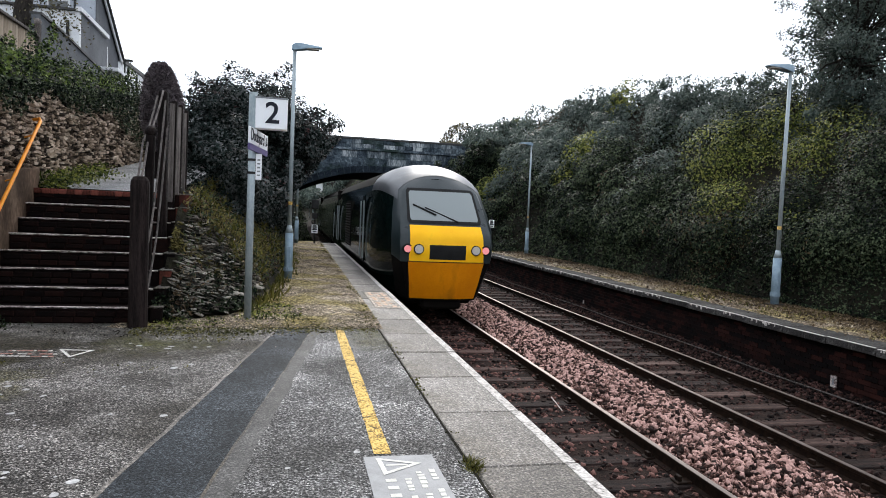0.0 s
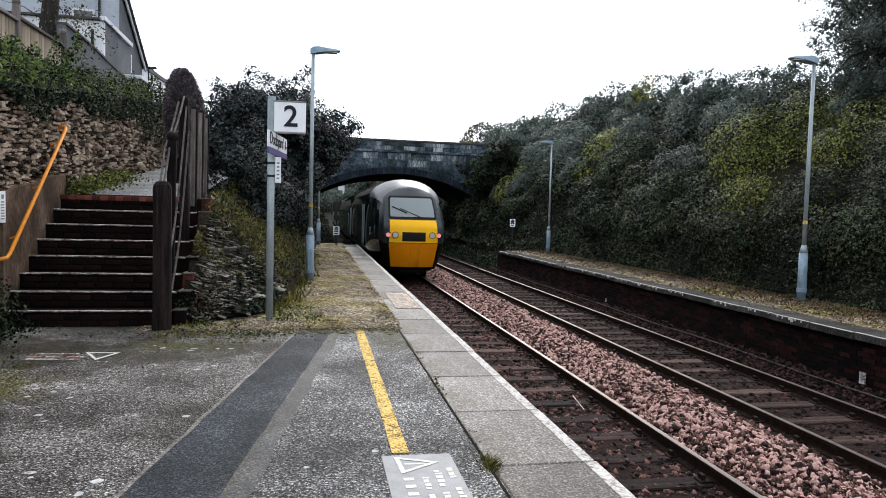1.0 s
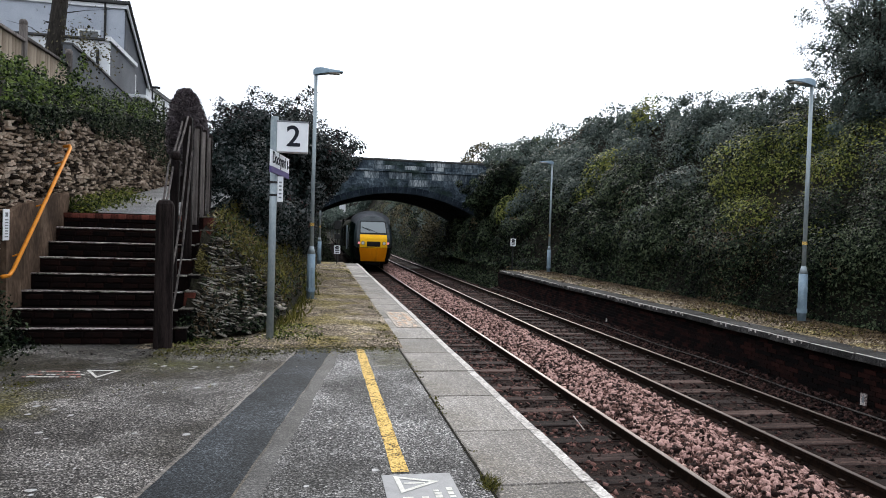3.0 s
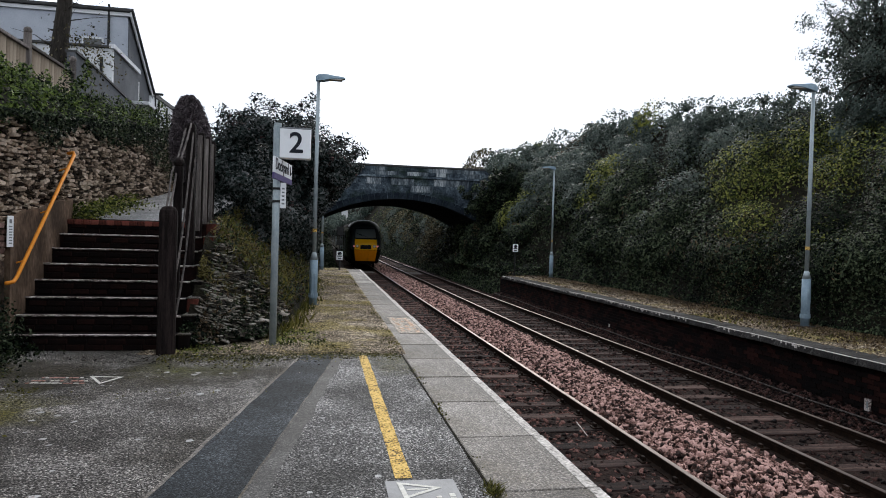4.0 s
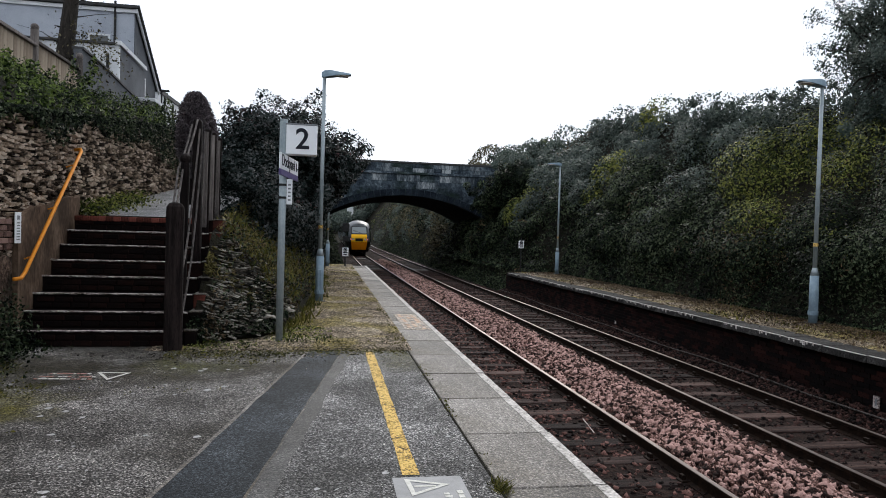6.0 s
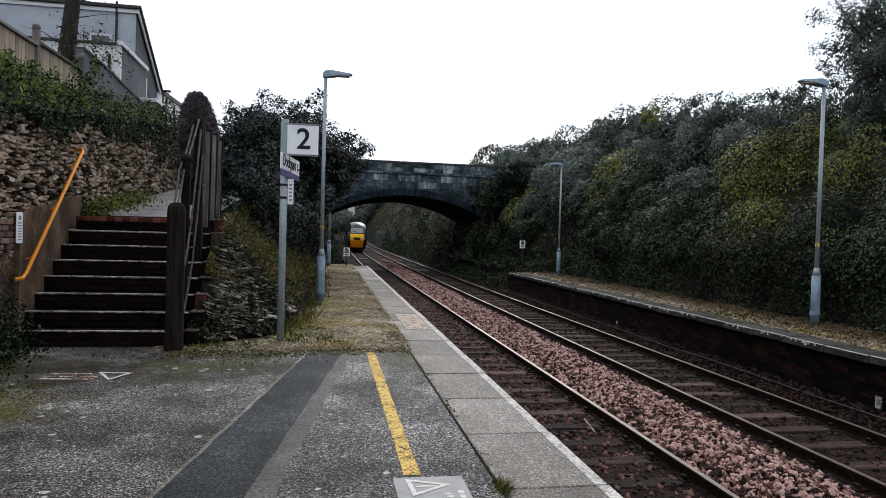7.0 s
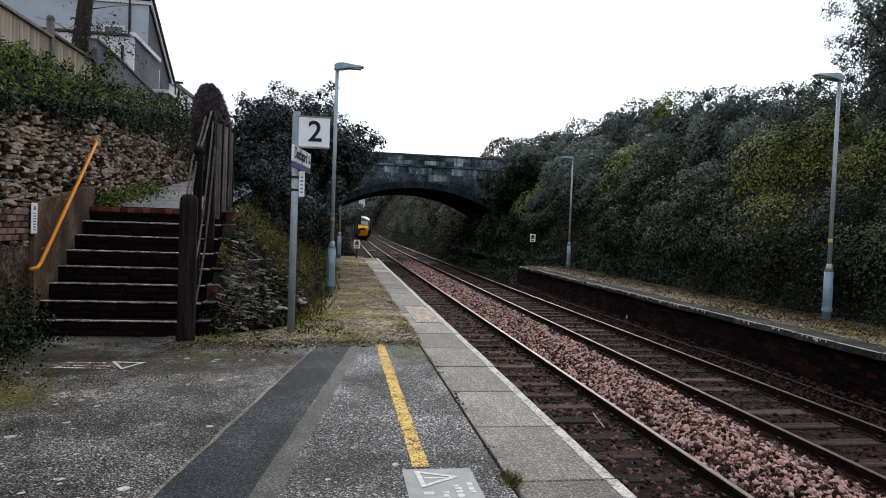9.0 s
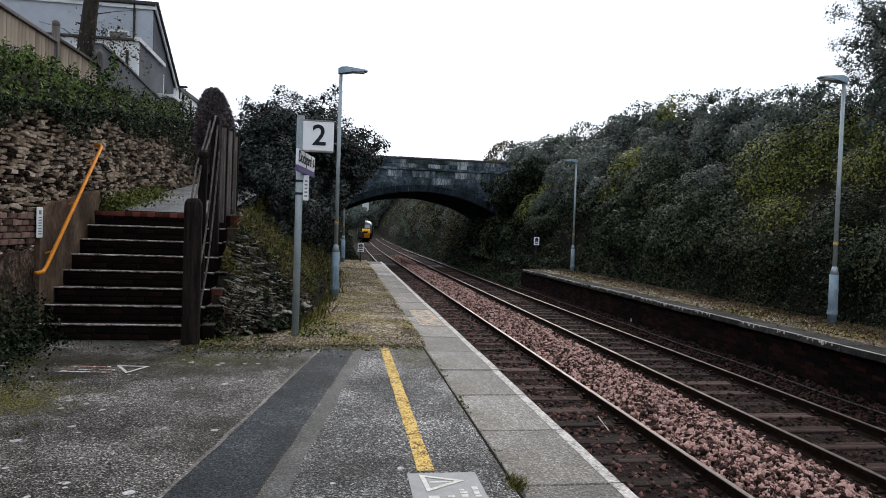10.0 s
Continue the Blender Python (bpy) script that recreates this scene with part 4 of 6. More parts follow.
                part("axle_box", boxed(sx * 0.98 - 0.1, sx * 0.98 + 0.1, y + dy - 0.2, y + dy + 0.2, 0.3, 0.62, bevel=0.04), UNDERFRAME, bg)

    for y in (3.9, 14.2):
        bogie(y)
    part("fuel_tank", boxed(-1.25, 1.25, 6.4, 11.6, 0.3, 0.85, bevel=0.08), UNDERFRAME, tr)
    # ---- coaches
    y0 = 18.1
    for c in range(3):
        y1 = y0 + 22.4
        cb = part("coach_body", loft(bmesh.new(), [body_ring(y0), body_ring(y1)], closed=False), TRAIN_GREEN, tr, "dark green coach body", True)
        part("coach_roof", loft(bmesh.new(), [[(p[0] * 1.004, p[1], p[2] + 0.008) for p in body_ring(y)[8:n - 8]] for y in (y0, y1)], closed=False), UNDERFRAME, cb, "", True)
        for ye in (y0, y1 - 0.1):
            part("coach_end", boxed(-1.3, 1.3, ye, ye + 0.1, 0.75, 3.3, bevel=0.03), UNDERFRAME, cb)
        part("gangway", boxed(-0.5, 0.5, y0 - 0.5, y0 + 0.02, 0.95, 3.1, bevel=0.05), BLACK_RUBBER, cb)
        for sx in (-1, 1):
            X = lambda d: sx * (1.362 + d)
            for k in range(8):
                ya = y0 + 2.6 + k * 2.2
                part("window", boxed(*sorted((X(-0.01), X(0.012))), ya, ya + 1.6, 1.75, 2.42, bevel=0.005), COACH_GLASS, cb, "dark tinted window")
            for ya in (y0 + 0.7, y1 - 1.5):
                dd = part("coach_door", boxed(*sorted((X(-0.01), X(0.014))), ya, ya + 0.75, 0.95, 2.75, bevel=0.006), TRAIN_GREEN, cb)
                part("door_rail", rodded((X(0.05), ya - 0.1, 1.1), (X(0.05), ya - 0.1, 2.3), 0.016, n=6), GALVANISED, dd)
        for y in (y0 + 3.2, y1 - 3.2):
            bogie(y)
        part("equipment_box", boxed(-1.2, 1.2, y0 + 7, y1 - 7, 0.4, 0.85, bevel=0.06), UNDERFRAME, tr)
        y0 = y1 + 0.5
    return tr


train = build_train()


# ---- left side: wall, stairs, path, fences, house ----
RISE, GOING, STAIR_Y, STAIR_R = 0.205, 0.28, 8.82, -3.5


def build_wall():
    wl = group_of("wall_west", "rubble stone retaining wall with ivy along its top", "wall", kind="structure")
    ys = [-14 + i * 1.0 for i in range(38)]
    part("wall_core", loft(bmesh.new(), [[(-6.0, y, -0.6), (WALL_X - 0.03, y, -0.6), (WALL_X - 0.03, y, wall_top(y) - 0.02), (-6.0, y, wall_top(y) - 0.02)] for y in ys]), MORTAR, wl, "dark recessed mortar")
    # rendered dado beside the stairs, with an uneven top edge
    bm = bmesh.new()
    rows = []
    r = random.Random(9)
    for i in range(31):
        y = 6.6 + i * 0.1467
        top = (1.62 + 0.17 * (y - 8.95) if y > 8.87 else 1.10) + r.uniform(-0.04, 0.04)
        rows.append([(WALL_X - 0.05, y, -0.1), (WALL_X + 0.075, y, -0.1), (WALL_X + 0.07, y, top), (WALL_X - 0.05, y, top + 0.03)])
    loft(bm, rows[16:])
    part("render_dado", bm, RENDER, wl, "stained brown cement render")
    bm = bmesh.new()
    loft(bm, rows[:16])
    part("low_render", bm, RENDER_DARK, wl, "dark crumbling render at the wall foot")
    # stones
    variants = []
    for k in range(10):
        bm = bmesh.new()
        pts = [(-0.52, -0.42), (0.1, -0.54), (0.52, -0.4), (0.46, 0.38), (-0.05, 0.54), (-0.46, 0.44)]
        pts = [(a * r.uniform(0.82, 1.1), b * r.uniform(0.78, 1.12)) for a, b in pts]
        loft(bm, [[(0.0, a, b) for a, b in pts], [(0.8, a * 0.98, b * 0.97) for a, b in pts], [(1.0 + 0.25 * a + 0.2 * b + r.uniform(-0.06, 0.06), a * 0.93, b * 0.88) for a, b in pts]])
        variants.append(bm)
    meshes = [mesh_of("stone", b.copy(), RUBBLE) for b in variants]
    joined = bmesh.new()
    count = 0
    z = 0.0
    spots = []
    while z < 4.4:
        h = r.uniform(0.022, 0.055)
        y = 6.6 + r.uniform(0, 0.3)
        while y < 19:
            w = r.uniform(0.045, 0.14) * (1.25 if h > 0.046 else 0.9)
            zz = z + 0.035 * math.sin(y * 1.7 + z) + (0.06 * (y - 9)) + r.uniform(-0.014, 0.014)
            dado = (8.9 < y + w / 2 < 10.95 and zz < 1.6 + 0.17 * (y - 8.95)) or (y + w / 2 <= 8.9 and zz < 1.07)
            low = path_z(y) - 0.05 if y > 10.8 else (-0.05)
            if not dado and low < zz < wall_top(y) - 0.03:
                spots.append((y + w / 2, zz + h / 2, w, h))
            y += w + 0.011
        z += h + 0.008
    near = sorted(range(len(spots)), key=lambda i: abs(spots[i][0] - 10.3) + 0.4 * abs(spots[i][1] - 2.4))[:300]
    near = set(near)
    for i, (y, zc, w, h) in enumerate(spots):
        m = Matrix.LocRotScale((WALL_X - 0.035, y, zc), Euler((r.uniform(-0.3, 0.22), r.uniform(-0.2, 0.2), r.uniform(-0.15, 0.15))), (r.uniform(0.015, 0.09), w, h * r.uniform(0.8, 1.15)))
        if i in near:
            ob = new("stone", meshes[i % 10])
            ob.parent = wl
            ob.matrix_basis = m
        else:
            t = variants[i % 10]
            vm = [joined.verts.new(m @ v.co) for v in t.verts]
            for f in t.faces:
                joined.faces.new([vm[v.index] for v in f.verts])
    for b in variants:
        b.free()
    part("rubble_stonework", joined, RUBBLE_JOINED, wl, "brown-grey rubble stonework")["kind"] = "stuff"
    # a patch of red bricks let into the wall
    brick = mesh_of("brick", boxed(0, 0.07, 0.005, 0.21, 0.004, 0.07, bevel=0.006), WALL_BRICK)
    for row in range(5):
        for k in range(5):
            ob = new("brick", brick)
            ob.parent = wl
            ob.matrix_basis = pose(WALL_X - 0.02 + r.uniform(0, 0.02), 7.75 + k * 0.215 + (0.1 if row % 2 else 0), 1.18 + row * 0.076)


def build_stairs():
    st = group_of("staircase", "dark brick steps with worn pale concrete nosings", "stairs", kind="structure")
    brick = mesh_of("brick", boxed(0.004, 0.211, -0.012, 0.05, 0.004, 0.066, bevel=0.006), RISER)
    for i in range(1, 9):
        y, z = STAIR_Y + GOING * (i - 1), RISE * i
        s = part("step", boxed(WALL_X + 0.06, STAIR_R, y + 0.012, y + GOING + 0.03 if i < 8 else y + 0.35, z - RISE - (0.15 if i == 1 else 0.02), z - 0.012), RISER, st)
        bm = bmesh.new()
        rr = random.Random(i)
        n = 34
        xs = [WALL_X + 0.07 + (STAIR_R - 0.02 - WALL_X - 0.07) * k / n for k in range(n + 1)]
        loft(bm, [[(x, y - 0.012 + rr.uniform(-0.006, 0.006), z - 0.017 + rr.uniform(-0.006, 0.006)), (x, y - 0.018 + rr.uniform(-0.010, 0.008), z - 0.004 + rr.uniform(-0.004, 0.003)), (x, y + 0.03 + rr.uniform(-0.012, 0.012), z), (x, y + 0.034, z - 0.03)] for x in xs])
        if i < 8:
            part("nosing", bm, NOSING, s, "worn pale concrete tread edge")
        else:
            bm.free()
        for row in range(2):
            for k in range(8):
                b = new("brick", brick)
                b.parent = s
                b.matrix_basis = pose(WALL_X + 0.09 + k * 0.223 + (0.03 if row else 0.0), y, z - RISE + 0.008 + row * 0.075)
    bm_edge = mesh_of("edging_brick", boxed(0.003, 0.107, -0.02, 0.21, -0.07, 0.004, bevel=0.008), RED_BRICK)
    top = STAIR_Y + GOING * 7
    for k in range(17):
        b = new("edging_brick", bm_edge)
        b.parent = st
        b.matrix_basis = pose(WALL_X + 0.07 + k * 0.109, top, RISE * 8)
    # stepped brick stringer on the open side
    for i in range(1, 9):
        y, z = STAIR_Y + GOING * (i - 1), RISE * i
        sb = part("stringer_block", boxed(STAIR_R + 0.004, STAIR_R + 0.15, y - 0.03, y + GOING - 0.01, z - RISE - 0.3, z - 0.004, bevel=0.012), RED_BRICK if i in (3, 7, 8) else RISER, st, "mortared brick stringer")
        part("mortar_cap", boxed(STAIR_R + 0.0, STAIR_R + 0.16, y - 0.036, y + GOING - 0.005, z - 0.004, z + 0.014, bevel=0.005), COPING, sb)
    bm = bmesh.new()
    sheet(bm, lambda u, v: (WALL_X + (STAIR_R - 0.14 - WALL_X) * u, v, path_z(v)), [0, 0.25, 0.5, 0.75, 1.0], [10.98 + i * 0.4 for i in range(28)])
    ob = part("footpath", bm, FOOTPATH)
    tagged(ob, "sloping grey tarmac footpath beyond the steps", "path", "", "structure")


def post_mesh(w, h, round_top=True):
    bm = bmesh.new()
    hw = w / 2
    ring = [(-hw, -hw * 0.8), (-hw * 0.8, -hw), (hw * 0.8, -hw), (hw, -hw * 0.8), (hw, hw * 0.8), (hw * 0.8, hw), (-hw * 0.8, hw), (-hw, hw * 0.8)]
    lv = [(0, 1.04), (h * 0.3, 1.0), (h * 0.65, 0.98), (h - w * 0.55, 1.0)] + ([(h - w * 0.28, 0.93), (h - w * 0.08, 0.68), (h, 0.3)] if round_top else [(h, 0.97)])
    loft(bm, [[(x * s, y * s, z) for x, y in ring] for z, s in lv])
    return bm


def build_stair_fence():
    def post(name, label, x, y, z, w, h, mat, rz=0.0, tilt=0.0):
        ob = new(name)
        ob.matrix_basis = pose(x, y, z, tilt, tilt, rz)
        tagged(ob, label, "post", "fence posts")
        part("shaft", post_mesh(w, h), mat, ob)
        return ob

    post("newel_post", "thick dark timber newel post at the foot of the steps", -3.59, 8.62, -0.02, 0.205, 1.84, OLD_TIMBER, 8)
    slim = post("fence_post", "slim dark post with ball top beside the steps", -3.67, 9.42, 0.35, 0.11, 2.05, OLD_TIMBER, 5, 0.8)
    part("ball_cap", ball(0.075, (0, 0, 2.08)), OLD_TIMBER, slim)
    post("timber_post", "tall weathered timber fence post beside the steps", -3.63, 10.22, 1.0, 0.125, 2.10, OLD_TIMBER, 0, -0.6)
    for y, h, w in ((10.78, 1.62, 0.085), (11.36, 1.58, 0.07), (11.92, 1.5, 0.065)):
        ob = post("timber_post", "tall silvered timber fence post along the footpath", -3.61, y, path_z(y) - 0.22, w, h, OLD_TIMBER, 4, 0.5)
        # added pale strip paints the light on the post's front face
        part("edge_batten", boxed(-w / 2 - 0.012, w * 0.22, -w / 2 - 0.02, -w / 2 + 0.004, 0.1, h - 0.05, bevel=0.005), GREY_TIMBER, ob, "pale strip painting the lit face of the post")
    # slack wires and the rail between the posts
    wires = [((-3.53, 10.16, 3.08), (-3.56, 9.42, 2.36), (-3.50, 8.72, 1.75)), ((-3.6, 10.14, 3.0), (-3.62, 9.40, 2.30), (-3.56, 8.70, 1.60)),
             ((-3.5, 10.18, 2.95), (-3.48, 9.45, 1.5), (-3.42, 8.74, 0.95)), ((-3.47, 10.2, 2.6), (-3.45, 9.5, 1.1), (-3.42, 8.74, 0.35))]
    for a, b, c in wires:
        bm = bmesh.new()
        a, b, c = [(q[0] - 0.11, q[1], q[2]) for q in (a, b, c)]
        pts = []
        for k in range(9):
            t = k / 8
            p = Vector(a).lerp(b, min(1, t * 2)) if t <= 0.5 else Vector(b).lerp(c, t * 2 - 1)
            p.z -= 0.06 * math.sin(math.pi * ((t * 2) % 1.0001))
            pts.append(p)
        tube(bm, pts, 0.014)
        tagged(part("fence_wire", bm, GREY_TIMBER), "slack pale cable strung between timber fence posts", "wire", "fence wires")


def ball(r, at, sub=2):
    bm = bmesh.new()
    bmesh.ops.create_icosphere(bm, subdivisions=sub, radius=r, matrix=Matrix.Translation(at))
    return bm


def build_handrail():
    hr = group_of("handrail", "orange painted tubular handrail fixed to the wall", "handrail")
    bm = bmesh.new()
    X = WALL_X + 0.17
    pts = [(X, 8.62, 0.84), (X, 8.80, 0.84), (X, 8.90, 0.90), (X, 10.72, 2.60), (X - 0.03, 10.78, 2.64), (X - 0.12, 10.78, 2.62)]
    tube(bm, pts, 0.024, 12)
    part("tube", bm, ORANGE_RAIL, hr, "", True)
    for t in (0.12, 0.5, 0.88):
        y, z = 8.9 + 1.82 * t, 0.9 + 1.70 * t
        part("bracket", rodded((X, y, z - 0.01), (WALL_X + 0.0, y, z - 0.07), 0.01, n=8), ORANGE_RAIL, hr)
    nt = group_of("wall_notice", "narrow white notice plate fixed to the wall beside handrail", "notice")
    part("plate", boxed(WALL_X + 0.078, WALL_X + 0.09, 8.82, 8.98, 1.26, 1.64, bevel=0.003), SIGN_WHITE, nt)
    for k in range(7):
        z = 1.30 + k * 0.034
        part("print_bar", boxed(WALL_X + 0.09, WALL_X + 0.093, 8.86, 8.94, z, z + 0.014), GREY_BAR, nt)
    part("pictogram", boxed(WALL_X + 0.09, WALL_X + 0.093, 8.87, 8.93, 1.55, 1.60), GREY_BAR, nt)


def build_upper_fence():
    posts = (10.2, 12.9, 15.56, 18.15)
    fe = group_of("garden_fence", "pale timber garden fence with posts above the bank", "fence")
    board = mesh_of("board", boxed(-0.012, 0.012, 0.003, 0.143, 0.0, 1.0, bevel=0.004), FENCE_WOOD)
    for i, y in enumerate(posts):
        zt = 5.62 + 0.02 * (y - 15)
        pt = part("post", post_mesh(0.13, 1.75, False), GREY_TIMBER, fe, at=pose(-8, y, zt - 1.75))
        part("cap", ball(0.085, (0, 0, 1.8)), GREY_TIMBER, pt)
        if i + 1 < len(posts):
            y1 = posts[i + 1]
            n = int((y1 - y - 0.14) / 0.146)
            for k in range(n):
                yy = y + 0.08 + k * 0.146
                b = new("board", board)
                b.parent = fe
                b.matrix_basis = Matrix.LocRotScale((-8 + random.uniform(-0.006, 0.006), yy, 4.1), None, (1, 1, 1.25 + 0.03 * (yy - 15)))
            part("top_rail", boxed(-8.07, -7.93, y + 0.05, y1 - 0.05, 5.33 + 0.03 * (y - 15), 5.40 + 0.03 * (y - 15), bevel=0.01), GREY_TIMBER, fe)
            part("gravel_board", boxed(-8.03, -7.95, y + 0.05, y1 - 0.05, 3.9, 4.3), GREY_TIMBER, fe)
    gw = part("garden_wall", loft(bmesh.new(), [[(-8.2, y, 3.5), (-8, y, 3.5), (-8, y, z), (-8.2, y, z)] for y, z in ((18.3, 5.95), (20, 5.88), (22, 5.72), (27, 5.35))]), HOUSE_DARK_SHADED)
    tagged(gw, "dark grey rendered garden wall above the bank", "wall", "", "structure")
    cp = part("wall_coping", loft(bmesh.new(), [[(-8.24, y, z), (-7.96, y, z), (-7.96, y, z + 0.06), (-8.24, y, z + 0.06)] for y, z in ((18.3, 5.954), (20, 5.884), (22, 5.724), (27, 5.354))]), SLATE, gw)


def build_house():
    hs = group_of("house", "grey roughcast house with a sloping slate roof", "house")
    x0, x1, y0, y1, z0 = -26.0, -10.15, 30.6, 34.2, 3.0
    za, zb = 10.7, 8.2
    part("wall", loft(bmesh.new(), [[(x, y0, z0), (x, y1, z0), (x, y1, zb), (x, y0, za)] for x in (x0, x1)]), HOUSE_GREY, hs)
    part("side_wall", loft(bmesh.new(), [[(x, y0 + 0.05, z0), (x, y1, z0), (x, y1, zb - 0.08), (x, y0 + 0.05, za - 0.05)] for x in (x1, x1 + 0.03)]), HOUSE_DARK_SHADED, hs, "grey gable wall with its shade put into a darker colour")
    part("roof", loft(bmesh.new(), [[(x, y0 - 0.15, za + 0.11), (x, y1 + 0.3, zb - 0.10), (x, y1 + 0.3, zb - 0.02), (x, y0 - 0.15, za + 0.22)] for x in (x0, x1 + 0.25)]), SLATE, hs)
    part("verge", loft(bmesh.new(), [[(x, y0 - 0.1, za - 0.12), (x, y1 + 0.25, zb - 0.30), (x, y1 + 0.25, zb - 0.10), (x, y0 - 0.1, za + 0.10)] for x in (x1 + 0.1, x1 + 0.16)]), HOUSE_WHITE, hs, "white painted verge board")
    part("fascia", boxed(x0, x1 + 0.1, y0 - 0.08, y0 - 0.02, za - 0.10, za + 0.08), HOUSE_WHITE, hs)
    part("gutter", boxed(x0, x1 + 0.12, y0 - 0.16, y0 - 0.06, za + 0.06, za + 0.14, bevel=0.02), DARK_STEEL, hs)
    part("drainpipe", rodded((-10.9, y0 - 0.06, z0), (-10.9, y0 - 0.06, za + 0.35), 0.05, n=8), DARK_STEEL, hs)
    w = part("window", boxed(-11.95, -11.1, y0 - 0.06, y0 + 0.02, 9.2, 9.62), HOUSE_WHITE, hs, "small white framed window")
    part("pane", boxed(-11.88, -11.17, y0 - 0.07, y0 - 0.05, 9.27, 9.55), COACH_GLASS, w)
    w = part("side_window", boxed(x1 + 0.02, x1 + 0.07, 31.6, 32.3, 7.2, 8.2), HOUSE_WHITE, hs, "white framed window")
    part("pane", boxed(x1 + 0.07, x1 + 0.08, 31.7, 32.2, 7.28, 8.12), COACH_GLASS, w)
    ex = group_of("house_extension", "pale rendered lean-to extension with white roof edge", "house")
    part("front_wall", boxed(-12.6, -9.0, 24.7, 24.85, 3.0, 7.72), HOUSE_WHITE, ex)
    # the side's shade is painted by the darker wall colour
    part("side_wall", loft(bmesh.new(), [[(x, 24.86, 3.0), (x, 28.0, 3.0), (x, 28.0, 7.58), (x, 24.86, 7.68)] for x in (-9.2, -9.0)]), HOUSE_DARK_SHADED, ex)
    part("roof_edge", loft(bmesh.new(), [[(x, 24.6, 7.72), (x, 28.0, 7.62), (x, 28.0, 7.76), (x, 24.6, 7.86)] for x in (-9.1, -8.92)]), HOUSE_WHITE, ex, "white roof edge")
    part("roof", boxed(-12.7, -9.1, 24.6, 28.0, 7.73, 7.8), SLATE, ex)
    part("drainpipe", rodded((-9.35, 24.66, 3.0), (-9.35, 24.66, 7.4), 0.05, n=8), DARK_STEEL, ex)
    p = part("porch_roof", boxed(-8.95, -8.3, 26.8, 28.9, 6.22, 6.36, bevel=0.02), HOUSE_WHITE, ex)
    fb = group_of("flat_roofed_building", "pale flat-roofed building beyond the bank top", "building")
    part("wall", boxed(15.2, 19.3, 60, 66, 6.5, 9.0), HOUSE_GREY, fb)
    part("roof", boxed(15.0, 19.5, 59.8, 66.2, 9.0, 9.25, bevel=0.03), SLATE, fb)
    wt2 = group_of("white_terrace", "white rendered terraced houses with slate roof", "house")
    part("wall", loft(bmesh.new(), [[(-20, y, 3.0), (-12.0, y, 3.0), (-12.0, y, z), (-20, y, z)] for y, z in ((42.4, 9.55), (60, 10.0))]), HOUSE_WHITE, wt2)
    part("roof_edge", loft(bmesh.new(), [[(-20, y, z), (-11.9, y, z), (-11.9, y, z + 0.25), (-20, y, z + 0.25)] for y, z in ((42.3, 9.55), (60.2, 10.0))]), SLATE, wt2)
    for k in range(5):
        part("pipe", rodded((-11.95, 44 + k * 2.2, 4), (-11.95, 44 + k * 2.2, 9.5), 0.06, n=6), DARK_STEEL, wt2)
    sl = group_of("street_lamp", "slim dark street lamp above the houses", "street lamp")
    part("column", rodded((-10.8, 38.3, 4.0), (-10.8, 38.3, 8.82), 0.05, 0.04, n=8), DARK_STEEL, sl)
    part("lantern", boxed(-10.85, -10.4, 38.2, 38.4, 8.8, 8.91, bevel=0.03), DARK_STEEL, sl)


# ---- lamps and signs ----
def platform_lamp(x, y, z, height, toward, label):
    lp = group_of("platform_lamp", label, "lamp post", "platform lamps", at=pose(x, y, z))
    part("base_plate", boxed(-0.14, 0.14, -0.14, 0.14, 0.0, 0.025, bevel=0.005), DARK_STEEL, lp)
    sh = part("lower_column", rodded((0, 0, 0.02), (0, 0, 0.98), 0.085, n=12), BLUE_STEEL, lp, "wider blue-grey base section", True)
    part("access_door", boxed(-0.04, 0.04, -0.095, -0.07, 0.25, 0.7, bevel=0.006), BLUE_STEEL, sh)
    part("clamp", rodded((0, 0, 0.18), (0, 0, 0.26), 0.10, n=12), BLUE_STEEL, sh)
    part("shoulder", rodded((0, 0, 0.98), (0, 0, 1.14), 0.085, 0.045, n=12), GALVANISED, lp, "", True)
    part("column", rodded((0, 0, 1.14), (0, 0, height - 0.05), 0.044, 0.036, n=12), GALVANISED, lp, "", True)
    part("band", rodded((0, 0, 1.57), (0, 0, 1.64), 0.0465, n=12), YELLOW_PAINT, lp, "small yellow number band")
    s = toward
    bm = bmesh.new()
    rings = []
    for t, w, a, b in ((-0.06, 0.05, -0.06, 0.03), (0.0, 0.08, -0.07, 0.07), (0.12, 0.11, -0.05, 0.08), (0.32, 0.11, -0.01, 0.055), (0.50, 0.10, 0.0, 0.04), (0.56, 0.07, 0.01, 0.03)):
        rings.append([(s * t, -w, height + a), (s * t, w, height + a), (s * t, w * 0.8, height + b), (s * t, -w * 0.8, height + b)])
    loft(bm, rings)
    hd = part("lamp_head", bm, BLUE_STEEL, lp, "flat blue-grey lamp head")
    part("lens", boxed(*sorted((s * 0.14, s * 0.5)), -0.08, 0.08, height - 0.03, height - 0.008), LAMP_CLEAR, hd)
    return lp


def lettering(name, body, size, m, mat, parent, bold=0.03):
    cu = bpy.data.curves.new(name, "FONT")
    cu.body, cu.size, cu.extrude, cu.align_x, cu.align_y, cu.offset = body, size, 0.002, "CENTER", "CENTER", bold * size
    tmp = bpy.data.objects.new(name, cu)
    scene.collection.objects.link(tmp)
    bpy.context.view_layer.update()
    me = bpy.data.meshes.new_from_object(tmp.evaluated_get(bpy.context.evaluated_depsgraph_get()))
    bpy.data.objects.remove(tmp)
    me.materials.clear()
    me.materials.append(mat)
    ob = new(name, me)
    ob.parent = parent
    ob.matrix_basis = m
    return ob


